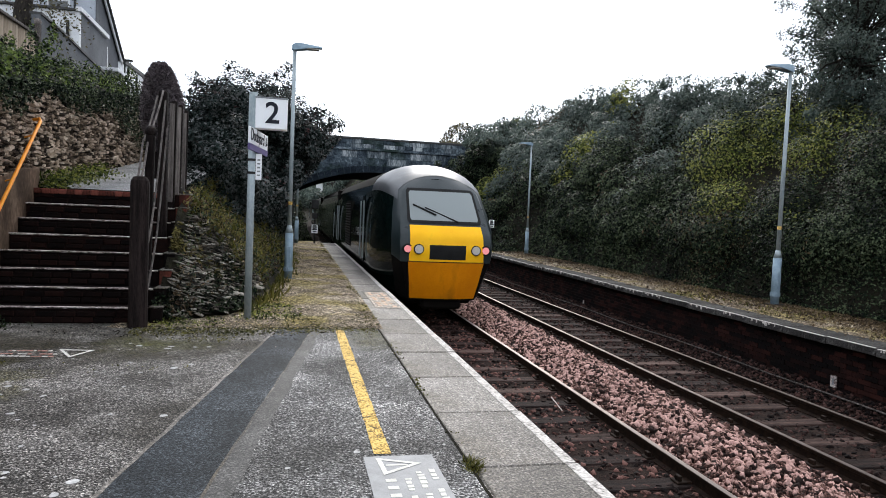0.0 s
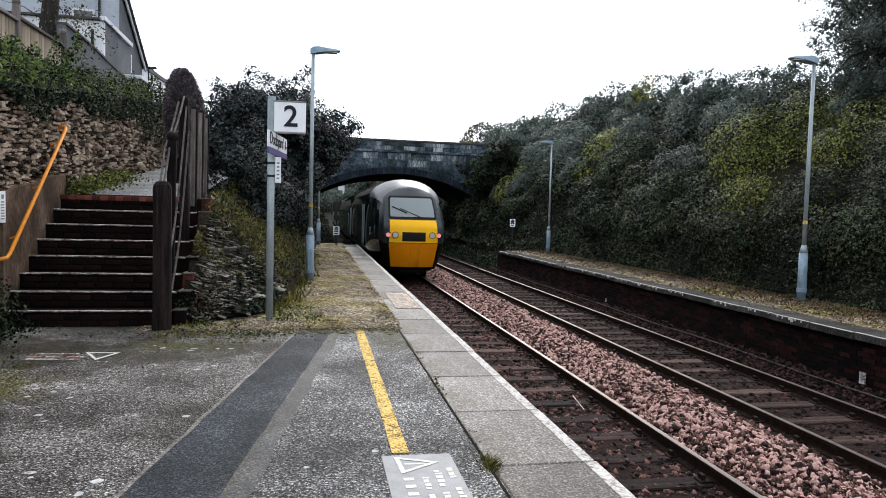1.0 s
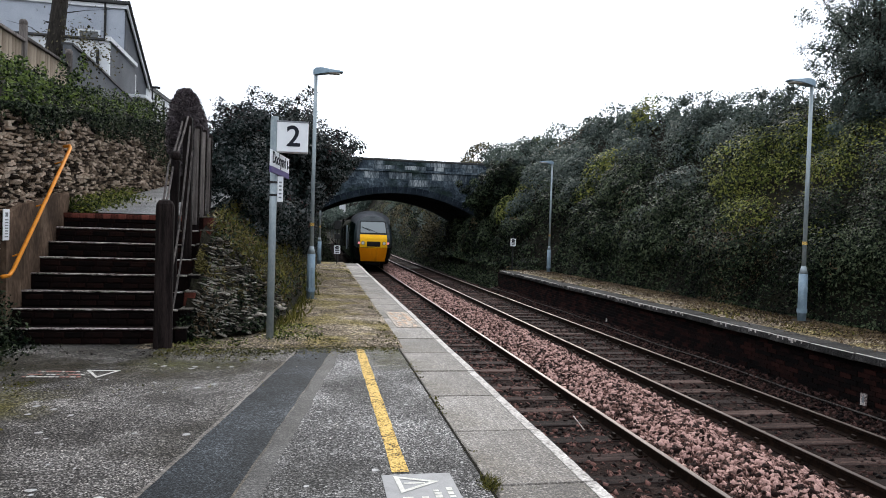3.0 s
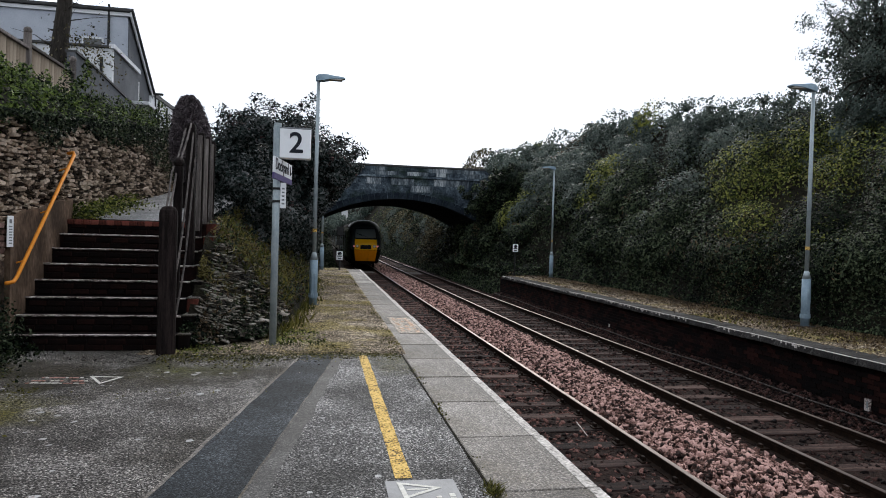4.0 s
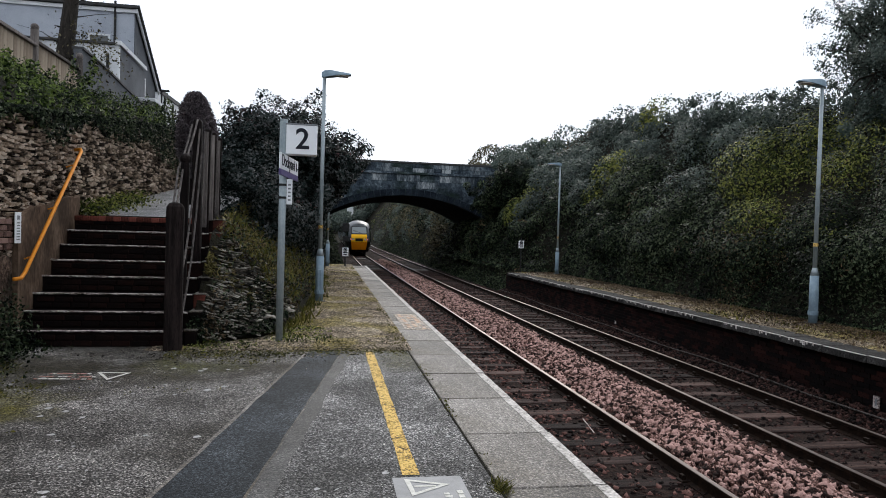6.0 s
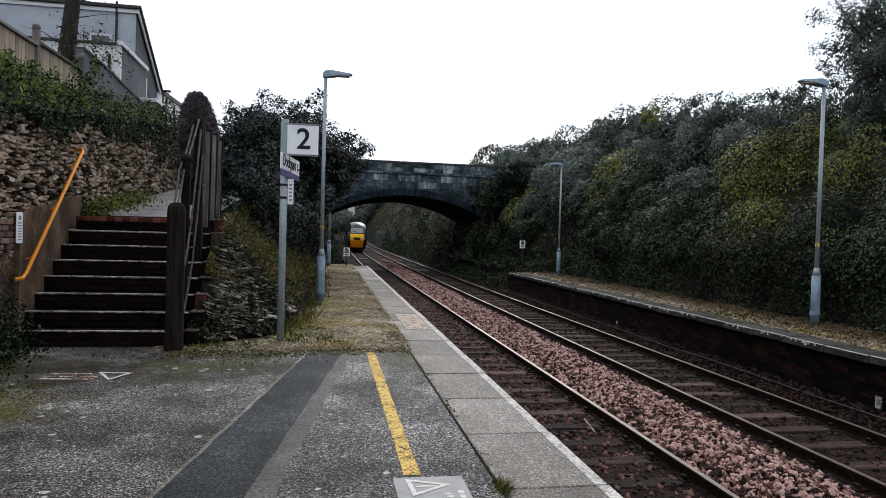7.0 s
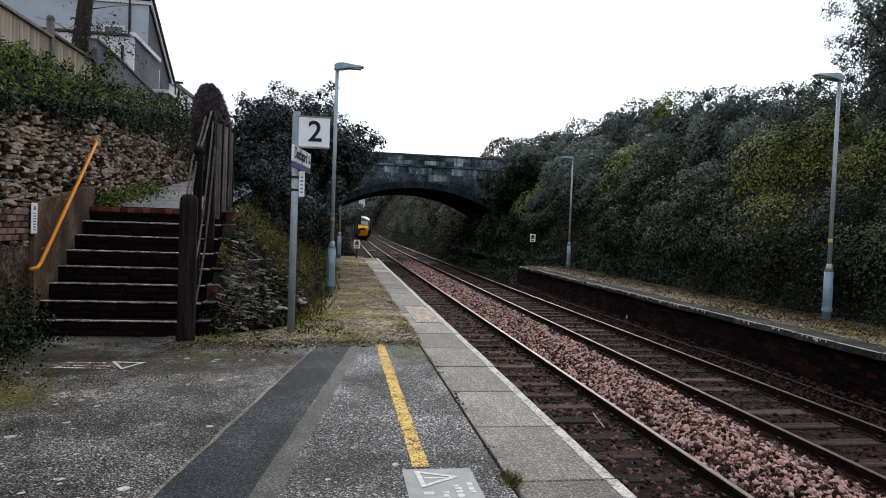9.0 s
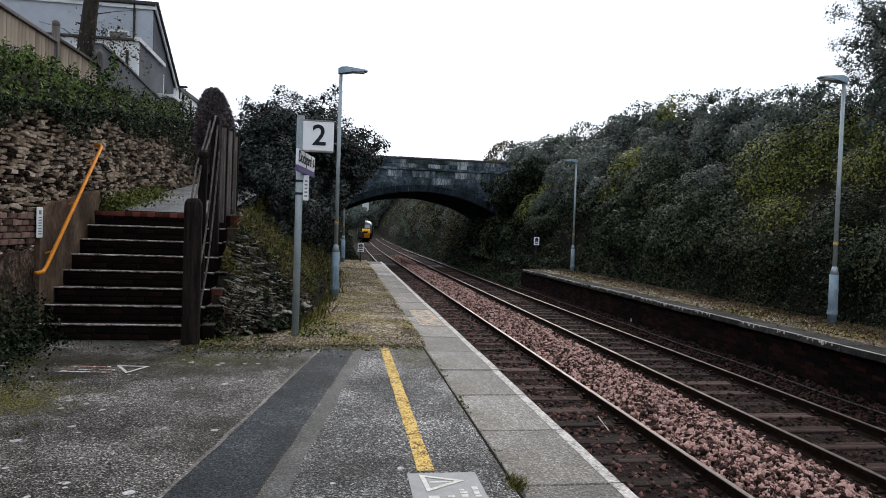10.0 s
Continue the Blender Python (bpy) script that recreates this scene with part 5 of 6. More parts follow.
def build_signs():
    sg = group_of("platform_sign", "grey post with white platform number box and name board", "sign", at=pose(-2.35, 9.16, 0))
    part("post", rodded((0, 0, 0), (0, 0, 2.965), 0.048, n=14), GALVANISED, sg, "", True)
    part("cap", rodded((0, 0, 2.965), (0, 0, 2.995), 0.052, n=14), GALVANISED, sg)
    nb = part("number_box", boxed(0.035, 0.44, -0.10, 0.08, 2.525, 2.92, bevel=0.008), SIGN_WHITE, sg, "white box with black numeral")
    part("top_lip", boxed(0.03, 0.445, -0.105, 0.085, 2.915, 2.935, bevel=0.004), GREY_BAR, nb)
    part("side_channel", boxed(-0.05, 0.034, -0.08, 0.06, 2.515, 2.95, bevel=0.006), GALVANISED, nb)
    lettering("numeral", "2", 0.385, pose(0.25, -0.104, 2.72, 90, 0, 0), SIGN_BLACK, nb, 0.014)
    # name board, turned towards the track
    az = 82.0
    board = part("name_board", boxed(0.0, 1.17, -0.012, 0.012, 2.295, 2.50, bevel=0.003), SIGN_WHITE, sg, "white station name board with purple strip", at=pose(-0.005, -0.54, 0.0, 0, 0, az))
    part("purple_strip", boxed(0.0, 1.17, -0.014, 0.014, 2.215, 2.292, bevel=0.003), SIGN_PURPLE, board)
    lettering("name_text", "Dockyard", 0.215, pose(0.48, -0.016, 2.405, 90, 0, 0), SIGN_BLACK, board, 0.006)
    bm = boxed(1.02, 1.06, -0.017, -0.012, 2.34, 2.46)
    box(bm, 1.06, 1.12, -0.017, -0.012, 2.36, 2.39)
    part("mark_bars", bm, SIGN_BLACK, board)
    pl = part("small_plate", boxed(0.055, 0.13, -0.05, -0.035, 1.86, 2.20, bevel=0.003), SIGN_WHITE, sg, "narrow white notice plate")
    for k in range(5):
        part("print_bar", boxed(0.075, 0.11, -0.053, -0.049, 1.91 + k * 0.05, 1.93 + k * 0.05), GREY_BAR, pl)
    for z in (1.95, 2.12, 2.35):
        part("clamp", rodded((0, 0, z - 0.015), (0, 0, z + 0.015), 0.056, n=12), DARK_STEEL, sg)

    def end_sign(x, y, z, label, small=False):
        es = group_of("warning_sign", label, "sign", "platform end signs", at=pose(x, y, z))
        part("post", rodded((0, 0, 0), (0, 0, 1.9 if not small else 1.55), 0.03, n=8), DARK_STEEL, es)
        b = 0.45 if not small else 1.08
        h = 0.37 if not small else 0.34
        pn = part("panel", boxed(-0.36 * h, 0.36 * h, -0.045, -0.03, b, b + h, bevel=0.003), SIGN_WHITE, es)
        for w, q in ((0.5, 0.86), (0.75, 0.72), (0.6, 0.58), (0.8, 0.42), (0.65, 0.18)):
            part("print_bar", boxed(-0.33 * h * w, 0.33 * h * w, -0.049, -0.044, b + h * q - 0.022, b + h * q + 0.022), SIGN_BLACK, pn)
        if not small:
            part("box_top", boxed(-0.15, 0.15, -0.1, 0.08, 1.5, 1.88, bevel=0.02), DARK_STEEL, es)
            part("box_low", boxed(-0.13, 0.13, -0.08, 0.06, 1.08, 1.32, bevel=0.02), DARK_STEEL, es)

    end_sign(-0.97, 29.2, 0.0, "white warning panel on dark post at platform end")
    end_sign(6.76, 28.6, TOP_R, "small white warning panel on post at far platform", True)


def build_markings():
    """Painted signs on the tarmac; their words cannot be read and become bars."""
    pl = group_of("platform_stencil", "grey painted panel with white warning triangle and print", "floor marking", at=pose(-1.31, 4.06, 0.004))
    part("panel", boxed(0, 0.43, -0.95, 0, 0, 0.003), PLATE_GREY, pl)

    def triangle(parent, pts, w, mat):
        bm = bmesh.new()
        c = Vector((sum(p[0] for p in pts) / 3, sum(p[1] for p in pts) / 3, 0))
        out = [Vector((*p, 0.006)) for p in pts]
        inn = [c + (Vector((*p, 0)) - c) * (1 - w) + Vector((0, 0, 0.006)) for p in pts]
        o, n_ = [bm.verts.new(p) for p in out], [bm.verts.new(p) for p in inn]
        for i in range(3):
            bm.faces.new((o[i], o[(i + 1) % 3], n_[(i + 1) % 3], n_[i]))
        part("triangle", bm, mat, parent)

    triangle(pl, [(0.07, -0.03), (0.09, -0.30), (0.34, -0.14)], 0.34, STENCIL_WHITE)
    part("mark", boxed(0.12, 0.25, -0.165, -0.145, 0.003, 0.006), STENCIL_WHITE, pl)
    r = random.Random(2)
    for row in range(3):
        x = 0.20 + row * 0.08
        y = -0.24 - 0.03 * (2 - row)
        for k in range(10):
            h = r.uniform(0.018, 0.05)
            if r.random() < 0.85:
                part("print_bar", boxed(x, x + r.uniform(0.025, 0.042), y - h, y, 0.003, 0.006), STENCIL_WHITE, pl)
            y -= h + 0.014
    for k in range(4):
        part("print_bar", boxed(0.09, 0.15, -0.40 - k * 0.1, -0.36 - k * 0.1, 0.003, 0.006), STENCIL_WHITE, pl)
    st = group_of("tarmac_stencil", "faded red and white stencilled warning on the tarmac", "floor marking", at=pose(-4.62, 6.85, 0.006))
    triangle(st, [(0.94, 0.365), (0.60, 0.40), (0.80, 0.03)], 0.30, STENCIL_WHITE)
    for y, x0, x1 in ((0.13, 0.05, 0.68), (0.23, 0.12, 0.62), (0.37, 0.16, 0.54)):
        x = x0
        while x < x1:
            w = r.uniform(0.02, 0.055)
            yy = y - 0.07 * (x - x0)
            if r.random() < 0.86:
                part("print_bar", boxed(x, x + w, yy, yy + r.uniform(0.02, 0.04), -0.003, 0.001), STENCIL_WHITE if r.random() < 0.25 else STENCIL_RED, st)
            x += w + 0.012
    cp = group_of("coping_stencil", "worn orange and white warning panel on coping slabs", "floor marking", at=pose(-0.5, 10.3, 0.012))
    part("panel", boxed(0, 0.40, 0.0, 2.0, 0, 0.003), STENCIL_WORN, cp, "flaking pale paint panel")
    orange = material("faded_orange_print", [(0.5, 0.28, 0.16), (0.7, 0.55, 0.42)], 15, 0.7, bump=0.1)
    for row in range(3):
        y = 0.1
        while y < 1.85:
            h = r.uniform(0.03, 0.11)
            if r.random() < 0.6:
                part("print_bar", boxed(0.05 + row * 0.11 + r.uniform(0, 0.03), 0.10 + row * 0.11 + r.uniform(0, 0.04), y, y + h, 0.003, 0.006), orange, cp)
            y += h + r.uniform(0.02, 0.06)
    # number plates on the far platform wall
    for y in (8.33, 17.27):
        np_ = group_of("wall_plate", "small white plate low on the brick platform wall", "sign", "wall plates")
        s = 1.0 if y < 10 else 0.5
        part("plate", boxed(EDGE_R + 0.092, EDGE_R + 0.112, y, y + 0.11 * s, -0.83, -0.83 + 0.18 * s, bevel=0.003), NOSING, np_)
        part("print_bar", boxed(EDGE_R + 0.087, EDGE_R + 0.092, y + 0.04 * s, y + 0.07 * s, -0.79, -0.79 + 0.1 * s), GREY_BAR, np_)


def build_track_clutter():
    tagged(part("dry_stick", rodded((1.89, 8.87, -1.035), (1.80, 8.26, -1.045), 0.009, 0.006, n=6), NOSING), "thin pale dry stick lying on the sleepers", "stick")
    for cx, y in ((TRACKS[0], 46.5), (TRACKS[1], 46.2), (TRACKS[0], 63.5)):
        bd = group_of("track_board", "weathered grey board laid between the rails", "board", "boards in the track")
        for k in range(2):
            part("plank", boxed(cx - 0.45, cx + 0.45, y + k * 0.95 - 0.9, y + k * 0.95, -1.05, -0.985, bevel=0.01), GREY_TIMBER, bd)
    bm = bmesh.new()
    pts = [(5.98 + 0.03 * math.sin(k * 1.3), 2 + k * 1.5, -0.885 + 0.012 * math.sin(k * 2.1)) for k in range(19)]
    tube(bm, pts, 0.013)
    tagged(part("lineside_cable", bm, GREY_TIMBER), "thin grey cable along the foot of the platform wall", "cable")


build_track_clutter()
build_wall()
build_stairs()
build_stair_fence()
build_handrail()
build_upper_fence()
build_house()
platform_lamp(-1.89, 14.4, 0.0, 4.84, 1, "blue-grey steel platform lamp post beside mossy gravel")
platform_lamp(-1.73, 28.9, 0.0, 4.4, 1, "slim platform lamp post near the platform end")
platform_lamp(8.03, 12.0, TOP_R, 4.86, -1, "pale grey platform lamp post before an ivy bank")
platform_lamp(8.15, 27.7, TOP_R, 4.78, -1, "slim grey platform lamp post on far platform")
build_signs()
build_markings()


# ---- planting ----
def bank_right(n, y0, y1, power):
    y = y0 + (y1 - y0) * rng.random(n) ** power
    u = rng.random(n)
    foot = np.where(y < END_R + 0.5, 8.45, np.interp(y, [29.5, 34, 120], [8.2, 7.3, 7.4]))
    x = foot + (13.8 - foot) * u ** 1.15
    hump = 0.30 + 0.42 * lumps(x * 1.0, y, 1.5) + 0.28 * lumps(y, x, 0.6) + 0.7 * smooth(11.5, 13.2, x)
    hump = np.clip(hump, 0.02, 1.6) * np.clip(u * 5, 0.15, 1)
    depth = rng.random(n) ** 2 * 0.4
    z = ground_z(x, y) + hump - depth * np.clip(u * 4, 0, 1)
    shift = -0.55 * hump
    pts = np.stack([x + shift + depth * 0.4, y, np.maximum(z, TOP_R - 0.02)], 1)
    pts = pts + rng.normal(size=(n, 3)) * 0.05
    patch = lumps(x * 1.3 + 5, y * 0.8, 2.2) - 0.42 + 2.3 * np.exp(-((y - 16.6) / 2.2) ** 2 - ((x - 11.2) / 1.5) ** 2)
    return pts, patch


def build_ivy_bank():
    pts, patch = bank_right(40000, 6.5, 60, 1.5)
    out = np.tile(np.array([-0.75, -0.35, 0.55]), (len(pts), 1))
    m = 26000
    y = 6.8 + 22 * rng.random(m) ** 1.35
    x = 8.42 + 1.7 * rng.random(m) ** 1.2
    lift = np.clip(0.10 + 0.25 * lumps(x * 1.5, y, 0.6), 0.02, 0.6) * np.clip((x - 8.35) * 3, 0.15, 1)
    pts = np.concatenate([pts, np.stack([x - 0.4 * lift, y, np.maximum(ground_z(x, y), TOP_R) + lift * (1 - 0.6 * rng.random(m) ** 2) + 0.02], 1)])
    patch = np.concatenate([patch, np.full(m, -1.0)])
    out = np.concatenate([out, np.tile(np.array([-0.85, -0.35, 0.5]), (m, 1))])
    # rounded bushes of ivy and bramble standing out from the slope
    for k in range(360):
        y = 7 + 42 * rng.random() ** 1.25
        u = rng.random()
        foot = 8.5 if y < 29.5 else 7.1
        x = foot + 0.3 + (13.4 - foot) * u ** 1.1
        rad = rng.uniform(0.4, 0.95) + 0.7 * u * rng.random()
        rad *= 1 - 0.6 * max(0.0, u - 0.5) / 0.5
        c = np.array([x - 0.2, y, float(ground_z(x, y)) + 0.2 * rad])
        n = int(600 * (rad / 0.7) ** 2 * min(1.6, (17 / (10 + y)) ** 1.1 + 0.25))
        d = unit(rng.normal(size=(n, 3)) + np.array([-0.55, -0.25, 0.5]))
        wob = 1 + 0.22 * lumps(d[:, 0] * 3 + x * 7, d[:, 1] * 3 + d[:, 2] * 4 + y * 3, 0.8)
        q = c + d * (rad * wob * (1 - 0.3 * rng.random(n) ** 2))[:, None]
        ok = (q[:, 2] > TOP_R) & ((q[:, 0] > 8.1) | (y >= 29))
        q = q[ok]
        out = np.concatenate([out, d[ok] * 1.5 + np.array([-0.15, -0.1, 0.45])])
        tone = float(lumps(np.array(x * 1.3 + 5), np.array(y * 0.8), 2.2)) - 0.42 + 2.3 * math.exp(-((y - 16.6) / 2.2) ** 2 - ((x - 11.2) / 1.5) ** 2) + rng.normal() * 0.2
        pts, patch = np.concatenate([pts, q]), np.concatenate([patch, np.full(len(q), tone)])
    size = np.clip(0.05 + 0.004 * (pts[:, 1] - 8), 0.05, 0.2)
    nor = np.array([-0.75, -0.35, 0.55])
    flat = 0.6
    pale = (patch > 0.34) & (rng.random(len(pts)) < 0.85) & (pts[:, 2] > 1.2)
    # low shade and high haze are put into leaf colour: dark ivy, pale scrub
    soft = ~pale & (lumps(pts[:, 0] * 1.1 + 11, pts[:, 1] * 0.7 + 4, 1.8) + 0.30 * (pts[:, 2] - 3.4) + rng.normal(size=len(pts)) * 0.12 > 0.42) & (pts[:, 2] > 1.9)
    stuff("grey_scrub", leaf_mesh("grey_scrub", pts[soft], size[soft], HAZE_PALED_LEAF, out[soft], flat), "grey-green scrub high on the cutting side, haze put into its colour", "scrub")
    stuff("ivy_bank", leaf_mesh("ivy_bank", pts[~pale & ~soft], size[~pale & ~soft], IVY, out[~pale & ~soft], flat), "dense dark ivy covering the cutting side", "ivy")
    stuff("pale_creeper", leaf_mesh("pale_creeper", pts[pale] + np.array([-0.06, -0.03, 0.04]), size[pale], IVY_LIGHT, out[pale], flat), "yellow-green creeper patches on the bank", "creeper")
    dry = (lumps(pts[:, 0] * 2 + 3, pts[:, 1] * 1.4, 1.6) > 0.55) & (rng.random(len(pts)) < 0.25)
    stuff("dead_bramble", leaf_mesh("dead_bramble", pts[dry] + np.array([-0.05, -0.04, 0.03]), size[dry] * 1.3, DRY, nor, 1.0, 0.3), "brown dead bramble among the ivy", "bramble")
    # low growth between the track and the bank past the platform's end
    n = 26000
    y = END_R + 0.4 + 85 * rng.random(n) ** 1.5
    x = 6.35 + 1.9 * rng.random(n) ** 0.7
    p = np.stack([x, y, ground_z(x, y) + 0.04 + rng.random(n) ** 2 * np.clip(x - 6.2, 0.1, 0.7)], 1)
    stuff("cess_scrub", leaf_mesh("cess_scrub", p, 0.11, IVY, nor), "low dark ivy beside the track", "ivy")
    # ivy and bramble between the line and the near bank, past the platform's end
    n = 34000
    y = END_L + 0.5 + 60 * rng.random(n) ** 1.6
    x = -0.35 - 3.6 * rng.random(n) ** 0.8
    rise = np.clip(-0.35 - x, 0, 1.6) * (0.55 + 0.35 * lumps(x * 1.2, y * 0.7, 1.2))
    p = np.stack([x, y, ground_z(x, y) + 0.03 + np.clip(rise, 0.05, 1.5) * (1 - 0.5 * rng.random(n) ** 2)], 1)
    ok = (p[:, 0] < -1.9) | (p[:, 1] > END_L + 1.2)
    stuff("near_cess_scrub", leaf_mesh("near_cess_scrub", p[ok], 0.13, IVY, np.array([0.6, -0.6, 0.4])), "dark ivy and bramble past the platform ramp", "ivy")
    # litter at the foot, on the far platform
    n = 22000
    y = 6 + 23 * rng.random(n) ** 1.4
    x = 8.5 - np.abs(rng.normal(0, 0.8, n))
    ok = x > EDGE_R + 0.35
    p = np.stack([x, y, np.full(n, TOP_R + 0.015)], 1)[ok]
    stuff("leaf_litter", leaf_mesh("leaf_litter", p, 0.06, DRY, np.array([0, 0, 2.0])), "brown fallen leaves on the far platform", "leaf litter")
    n = 3200
    y = 6 + 23 * rng.random(n) ** 1.3
    x = rng.uniform(EDGE_R + 0.55, 8.4, n)
    ok = lumps(x * 2, y, 1.0) > 0.3
    stuff("platform_grass", blade_mesh("platform_grass", np.stack([x, y, np.full(n, TOP_R - 0.01)], 1)[ok], 0.06, GRASS_MAT), "short weedy grass on the far platform", "grass")


def tree(name, label, base, trunk_h, r, clumps, n_leaf, size, mat, spread=0.55, lean=(0, 0), group="", limit=None, russet=0.0):
    """A tapered trunk with limbs to each clump, and leaves in uneven clusters round the limbs' ends."""
    tr = group_of(name, label, "tree", group, at=pose(*base))
    bm = bmesh.new()
    top = Vector((lean[0], lean[1], trunk_h))
    mids = [Vector((0, 0, -0.3)), Vector((lean[0] * 0.3, lean[1] * 0.3, trunk_h * 0.35)), top * 0.7, top]
    for i in range(3):
        rod(bm, mids[i], mids[i + 1], r * (1 - 0.25 * i), r * (0.75 - 0.25 * i), n=9)
    part("trunk", bm, BARK, tr)
    lb = bmesh.new()
    pts, out = [], []
    middle = np.mean([c[:3] for c in clumps], 0)
    per = n_leaf // len(clumps)
    for cx, cy, cz, cr in clumps:
        c = Vector((cx, cy, cz))
        if limit is not None and not limit(np.array([[cx + base[0] + 0.25, cy + base[1], cz + base[2]]]))[0]:
            continue
        start = mids[2].lerp(top, random.random())
        mid = start.lerp(c, 0.5) + Vector((random.uniform(-0.2, 0.2), random.uniform(-0.2, 0.2), random.uniform(0, 0.25)))
        rod(lb, start, mid, r * 0.35, r * 0.22, n=6)
        rod(lb, mid, c, r * 0.22, r * 0.06, n=6)
        for k in range(5):
            tip = c + Vector((random.gauss(0, 1), random.gauss(0, 1), random.gauss(0.2, 0.8))) * cr * 0.8
            if limit is not None and not limit(np.array(tip)[None] + np.array(base))[0]:
                tip = c.copy()
            rod(lb, mid.lerp(c, 0.6 + 0.08 * k), tip, r * 0.08, 0.006, n=5)
            q = np.array(tip)[None] + unit(rng.normal(size=(per // 8, 3))) * rng.random((per // 8, 1)) ** 0.5 * cr * 0.42
            pts.append(q)
            out.append(unit(q - np.array(c)) + 0.8 * unit(q - middle))
        d = unit(rng.normal(size=(per - 5 * (per // 8), 3))) * (rng.random((per - 5 * (per // 8), 1)) ** 0.5) * cr
        keep = lumps(d[:, 0] * 3 + cx * 5, d[:, 2] * 3 + cy * 5 + d[:, 1] * 2, 0.9) > -0.45
        q = np.array(c)[None] + d[keep] * np.array([1, 1, 0.85])
        pts.append(q)
        out.append(unit(d[keep]) + 0.8 * unit(q - middle))
    part("limb", lb, BARK, tr)
    pts, out = np.concatenate(pts), np.concatenate(out) + np.array([0, 0, 0.35])
    if limit is not None:
        ok = limit(pts + np.array(base))
        pts, out = pts[ok], out[ok]
    red = (lumps(pts[:, 0] * 2.6 + 3, pts[:, 1] * 1.3 + pts[:, 2] * 2.2, 0.9) + rng.normal(size=len(pts)) * 0.35 > 0.55) & (rng.random(len(pts)) < russet)
    ob = new("crown", leaf_mesh("crown", pts[~red], size, mat, out[~red], 0.75))
    ob.parent = tr
    ob["kind"] = "stuff"
    if red.any():
        ob = new("russet_foliage", leaf_mesh("russet_foliage", pts[red], size, RUSSET, out[red], 0.75))
        ob.parent = tr
        ob["kind"] = "stuff"
    return tr


def build_trees():
    r = random.Random(21)
    # the shrubby trees beside the footpath

    def crown(n, c, rad, r0, r1):
        """Clump centres inside an ellipsoid."""
        out = []
        for k in range(n):
            d = Vector((r.gauss(0, 1), r.gauss(0, 1), r.gauss(0, 1))).normalized() * r.random() ** 0.28 * 0.9
            out.append((c[0] + d.x * rad[0], c[1] + d.y * rad[1], c[2] + d.z * rad[2], r.uniform(r0, r1)))
        return out

    def clear_of_track(p):
        """Keeps the overhang off the platform and the line."""
        return p[:, 0] < -1.85 + np.where(p[:, 1] > 27, 0.3, 0.75) * np.clip(p[:, 2] - 1.9, 0, 2.4)

    cl = crown(140, (0.1, 0, 1.9), (2.15, 2.3, 2.0), 0.40, 0.62)
    tree("shrub_tree", "broad dark reddish-green shrubby tree beside the footpath", (-3.05, 18.4, 0.9), 2.0, 0.13, cl, 112000, 0.09, BUSH, lean=(0.3, 0.2), group="bankside trees", limit=clear_of_track, russet=0.55)
    cl = crown(18, (0, 0, 0.7), (0.8, 2.6, 1.1), 0.35, 0.55)
    tree("bank_shrub", "low dark shrub on the bank beside the footpath", (-3.05, 14.9, 1.3), 0.7, 0.06, cl, 24000, 0.075, BUSH, group="bankside trees", limit=clear_of_track)
    cl = crown(110, (0.3, 0.3, 2.0), (1.95, 3.2, 2.4), 0.4, 0.66)
    tree("shrub_tree", "dark shrubby tree overhanging the platform end", (-2.6, 22.5, 0.6), 2.0, 0.12, cl, 88000, 0.095, BUSH, lean=(0.1, 0), group="bankside trees", limit=clear_of_track, russet=0.4)
    cl = crown(36, (0, 1.0, 1.7), (2.6, 6.0, 2.2), 0.7, 1.0)
    tree("shrub_tree", "dark shrubby tree before the stone bridge", (-3.6, 33.0, 0.3), 2.6, 0.14, cl, 42000, 0.15, BUSH, group="bankside trees", limit=clear_of_track)
    # the tall tree by the far lamp post
    cl = crown(150, (1.35, 0, 3.9), (2.1, 2.3, 4.9), 0.32, 0.6)
    tree("ivy_clad_tree", "tall leafy tree standing on the ivy bank", (11.75, 15.2, 2.4), 4.5, 0.10, cl, 88000, 0.085, HAZE_PALED_LEAF, lean=(0.9, 0), group="bank trees")
    cl = crown(26, (0, 0, 1.5), (1.7, 2.4, 1.9), 0.45, 0.7)
    tree("bramble_tree", "bushy tree with pale twigs beside the bridge", (8.9, 39.5, 2.2), 2.2, 0.10, cl, 26000, 0.13, IVY, group="bank trees")
    cl = crown(30, (0, 0, 1.2), (2.4, 3.0, 1.6), 0.4, 0.65)
    tree("bramble_tree", "bushy tree high on the bank beside bridge", (11.2, 41.0, 4.3), 2.0, 0.10, cl, 24000, 0.13, HAZE_PALED_LEAF, group="bank trees")
    for i, (x, y, z) in enumerate(((13.0, 19, 5.4), (13.2, 23.5, 5.9), (13.0, 28, 6.4), (13.3, 33, 7.0), (13.4, 37, 6.8))):
        cl = crown(16, (0, 0, 0.5), (1.4, 2.6, 0.8), 0.3, 0.55)
        tree("crest_bush", "hazy leafy bush along the top of the bank", (x, y, z - 0.5), 1.0, 0.07, cl, 13000, 0.10, HAZE_PALED_LEAF, group="crest bushes")
    # dark trunk in the garden
    tr = group_of("garden_tree", "dark bare tree trunk behind the garden fence", "tree", at=pose(-8.6, 18.9, 4.3))
    bm = bmesh.new()
    for a, b, r0, r1 in (((-0.12, 0, -0.3), (-0.08, 0, 1.0), 0.27, 0.22), ((-0.08, 0, 1.0), (0.08, 0.1, 3.0), 0.22, 0.18), ((0.08, 0.1, 3.0), (0.2, 0.1, 5.5), 0.18, 0.13)):
        rod(bm, a, b, r0, r1, n=11)
    part("trunk", bm, BARK, tr)
    bm = bmesh.new()
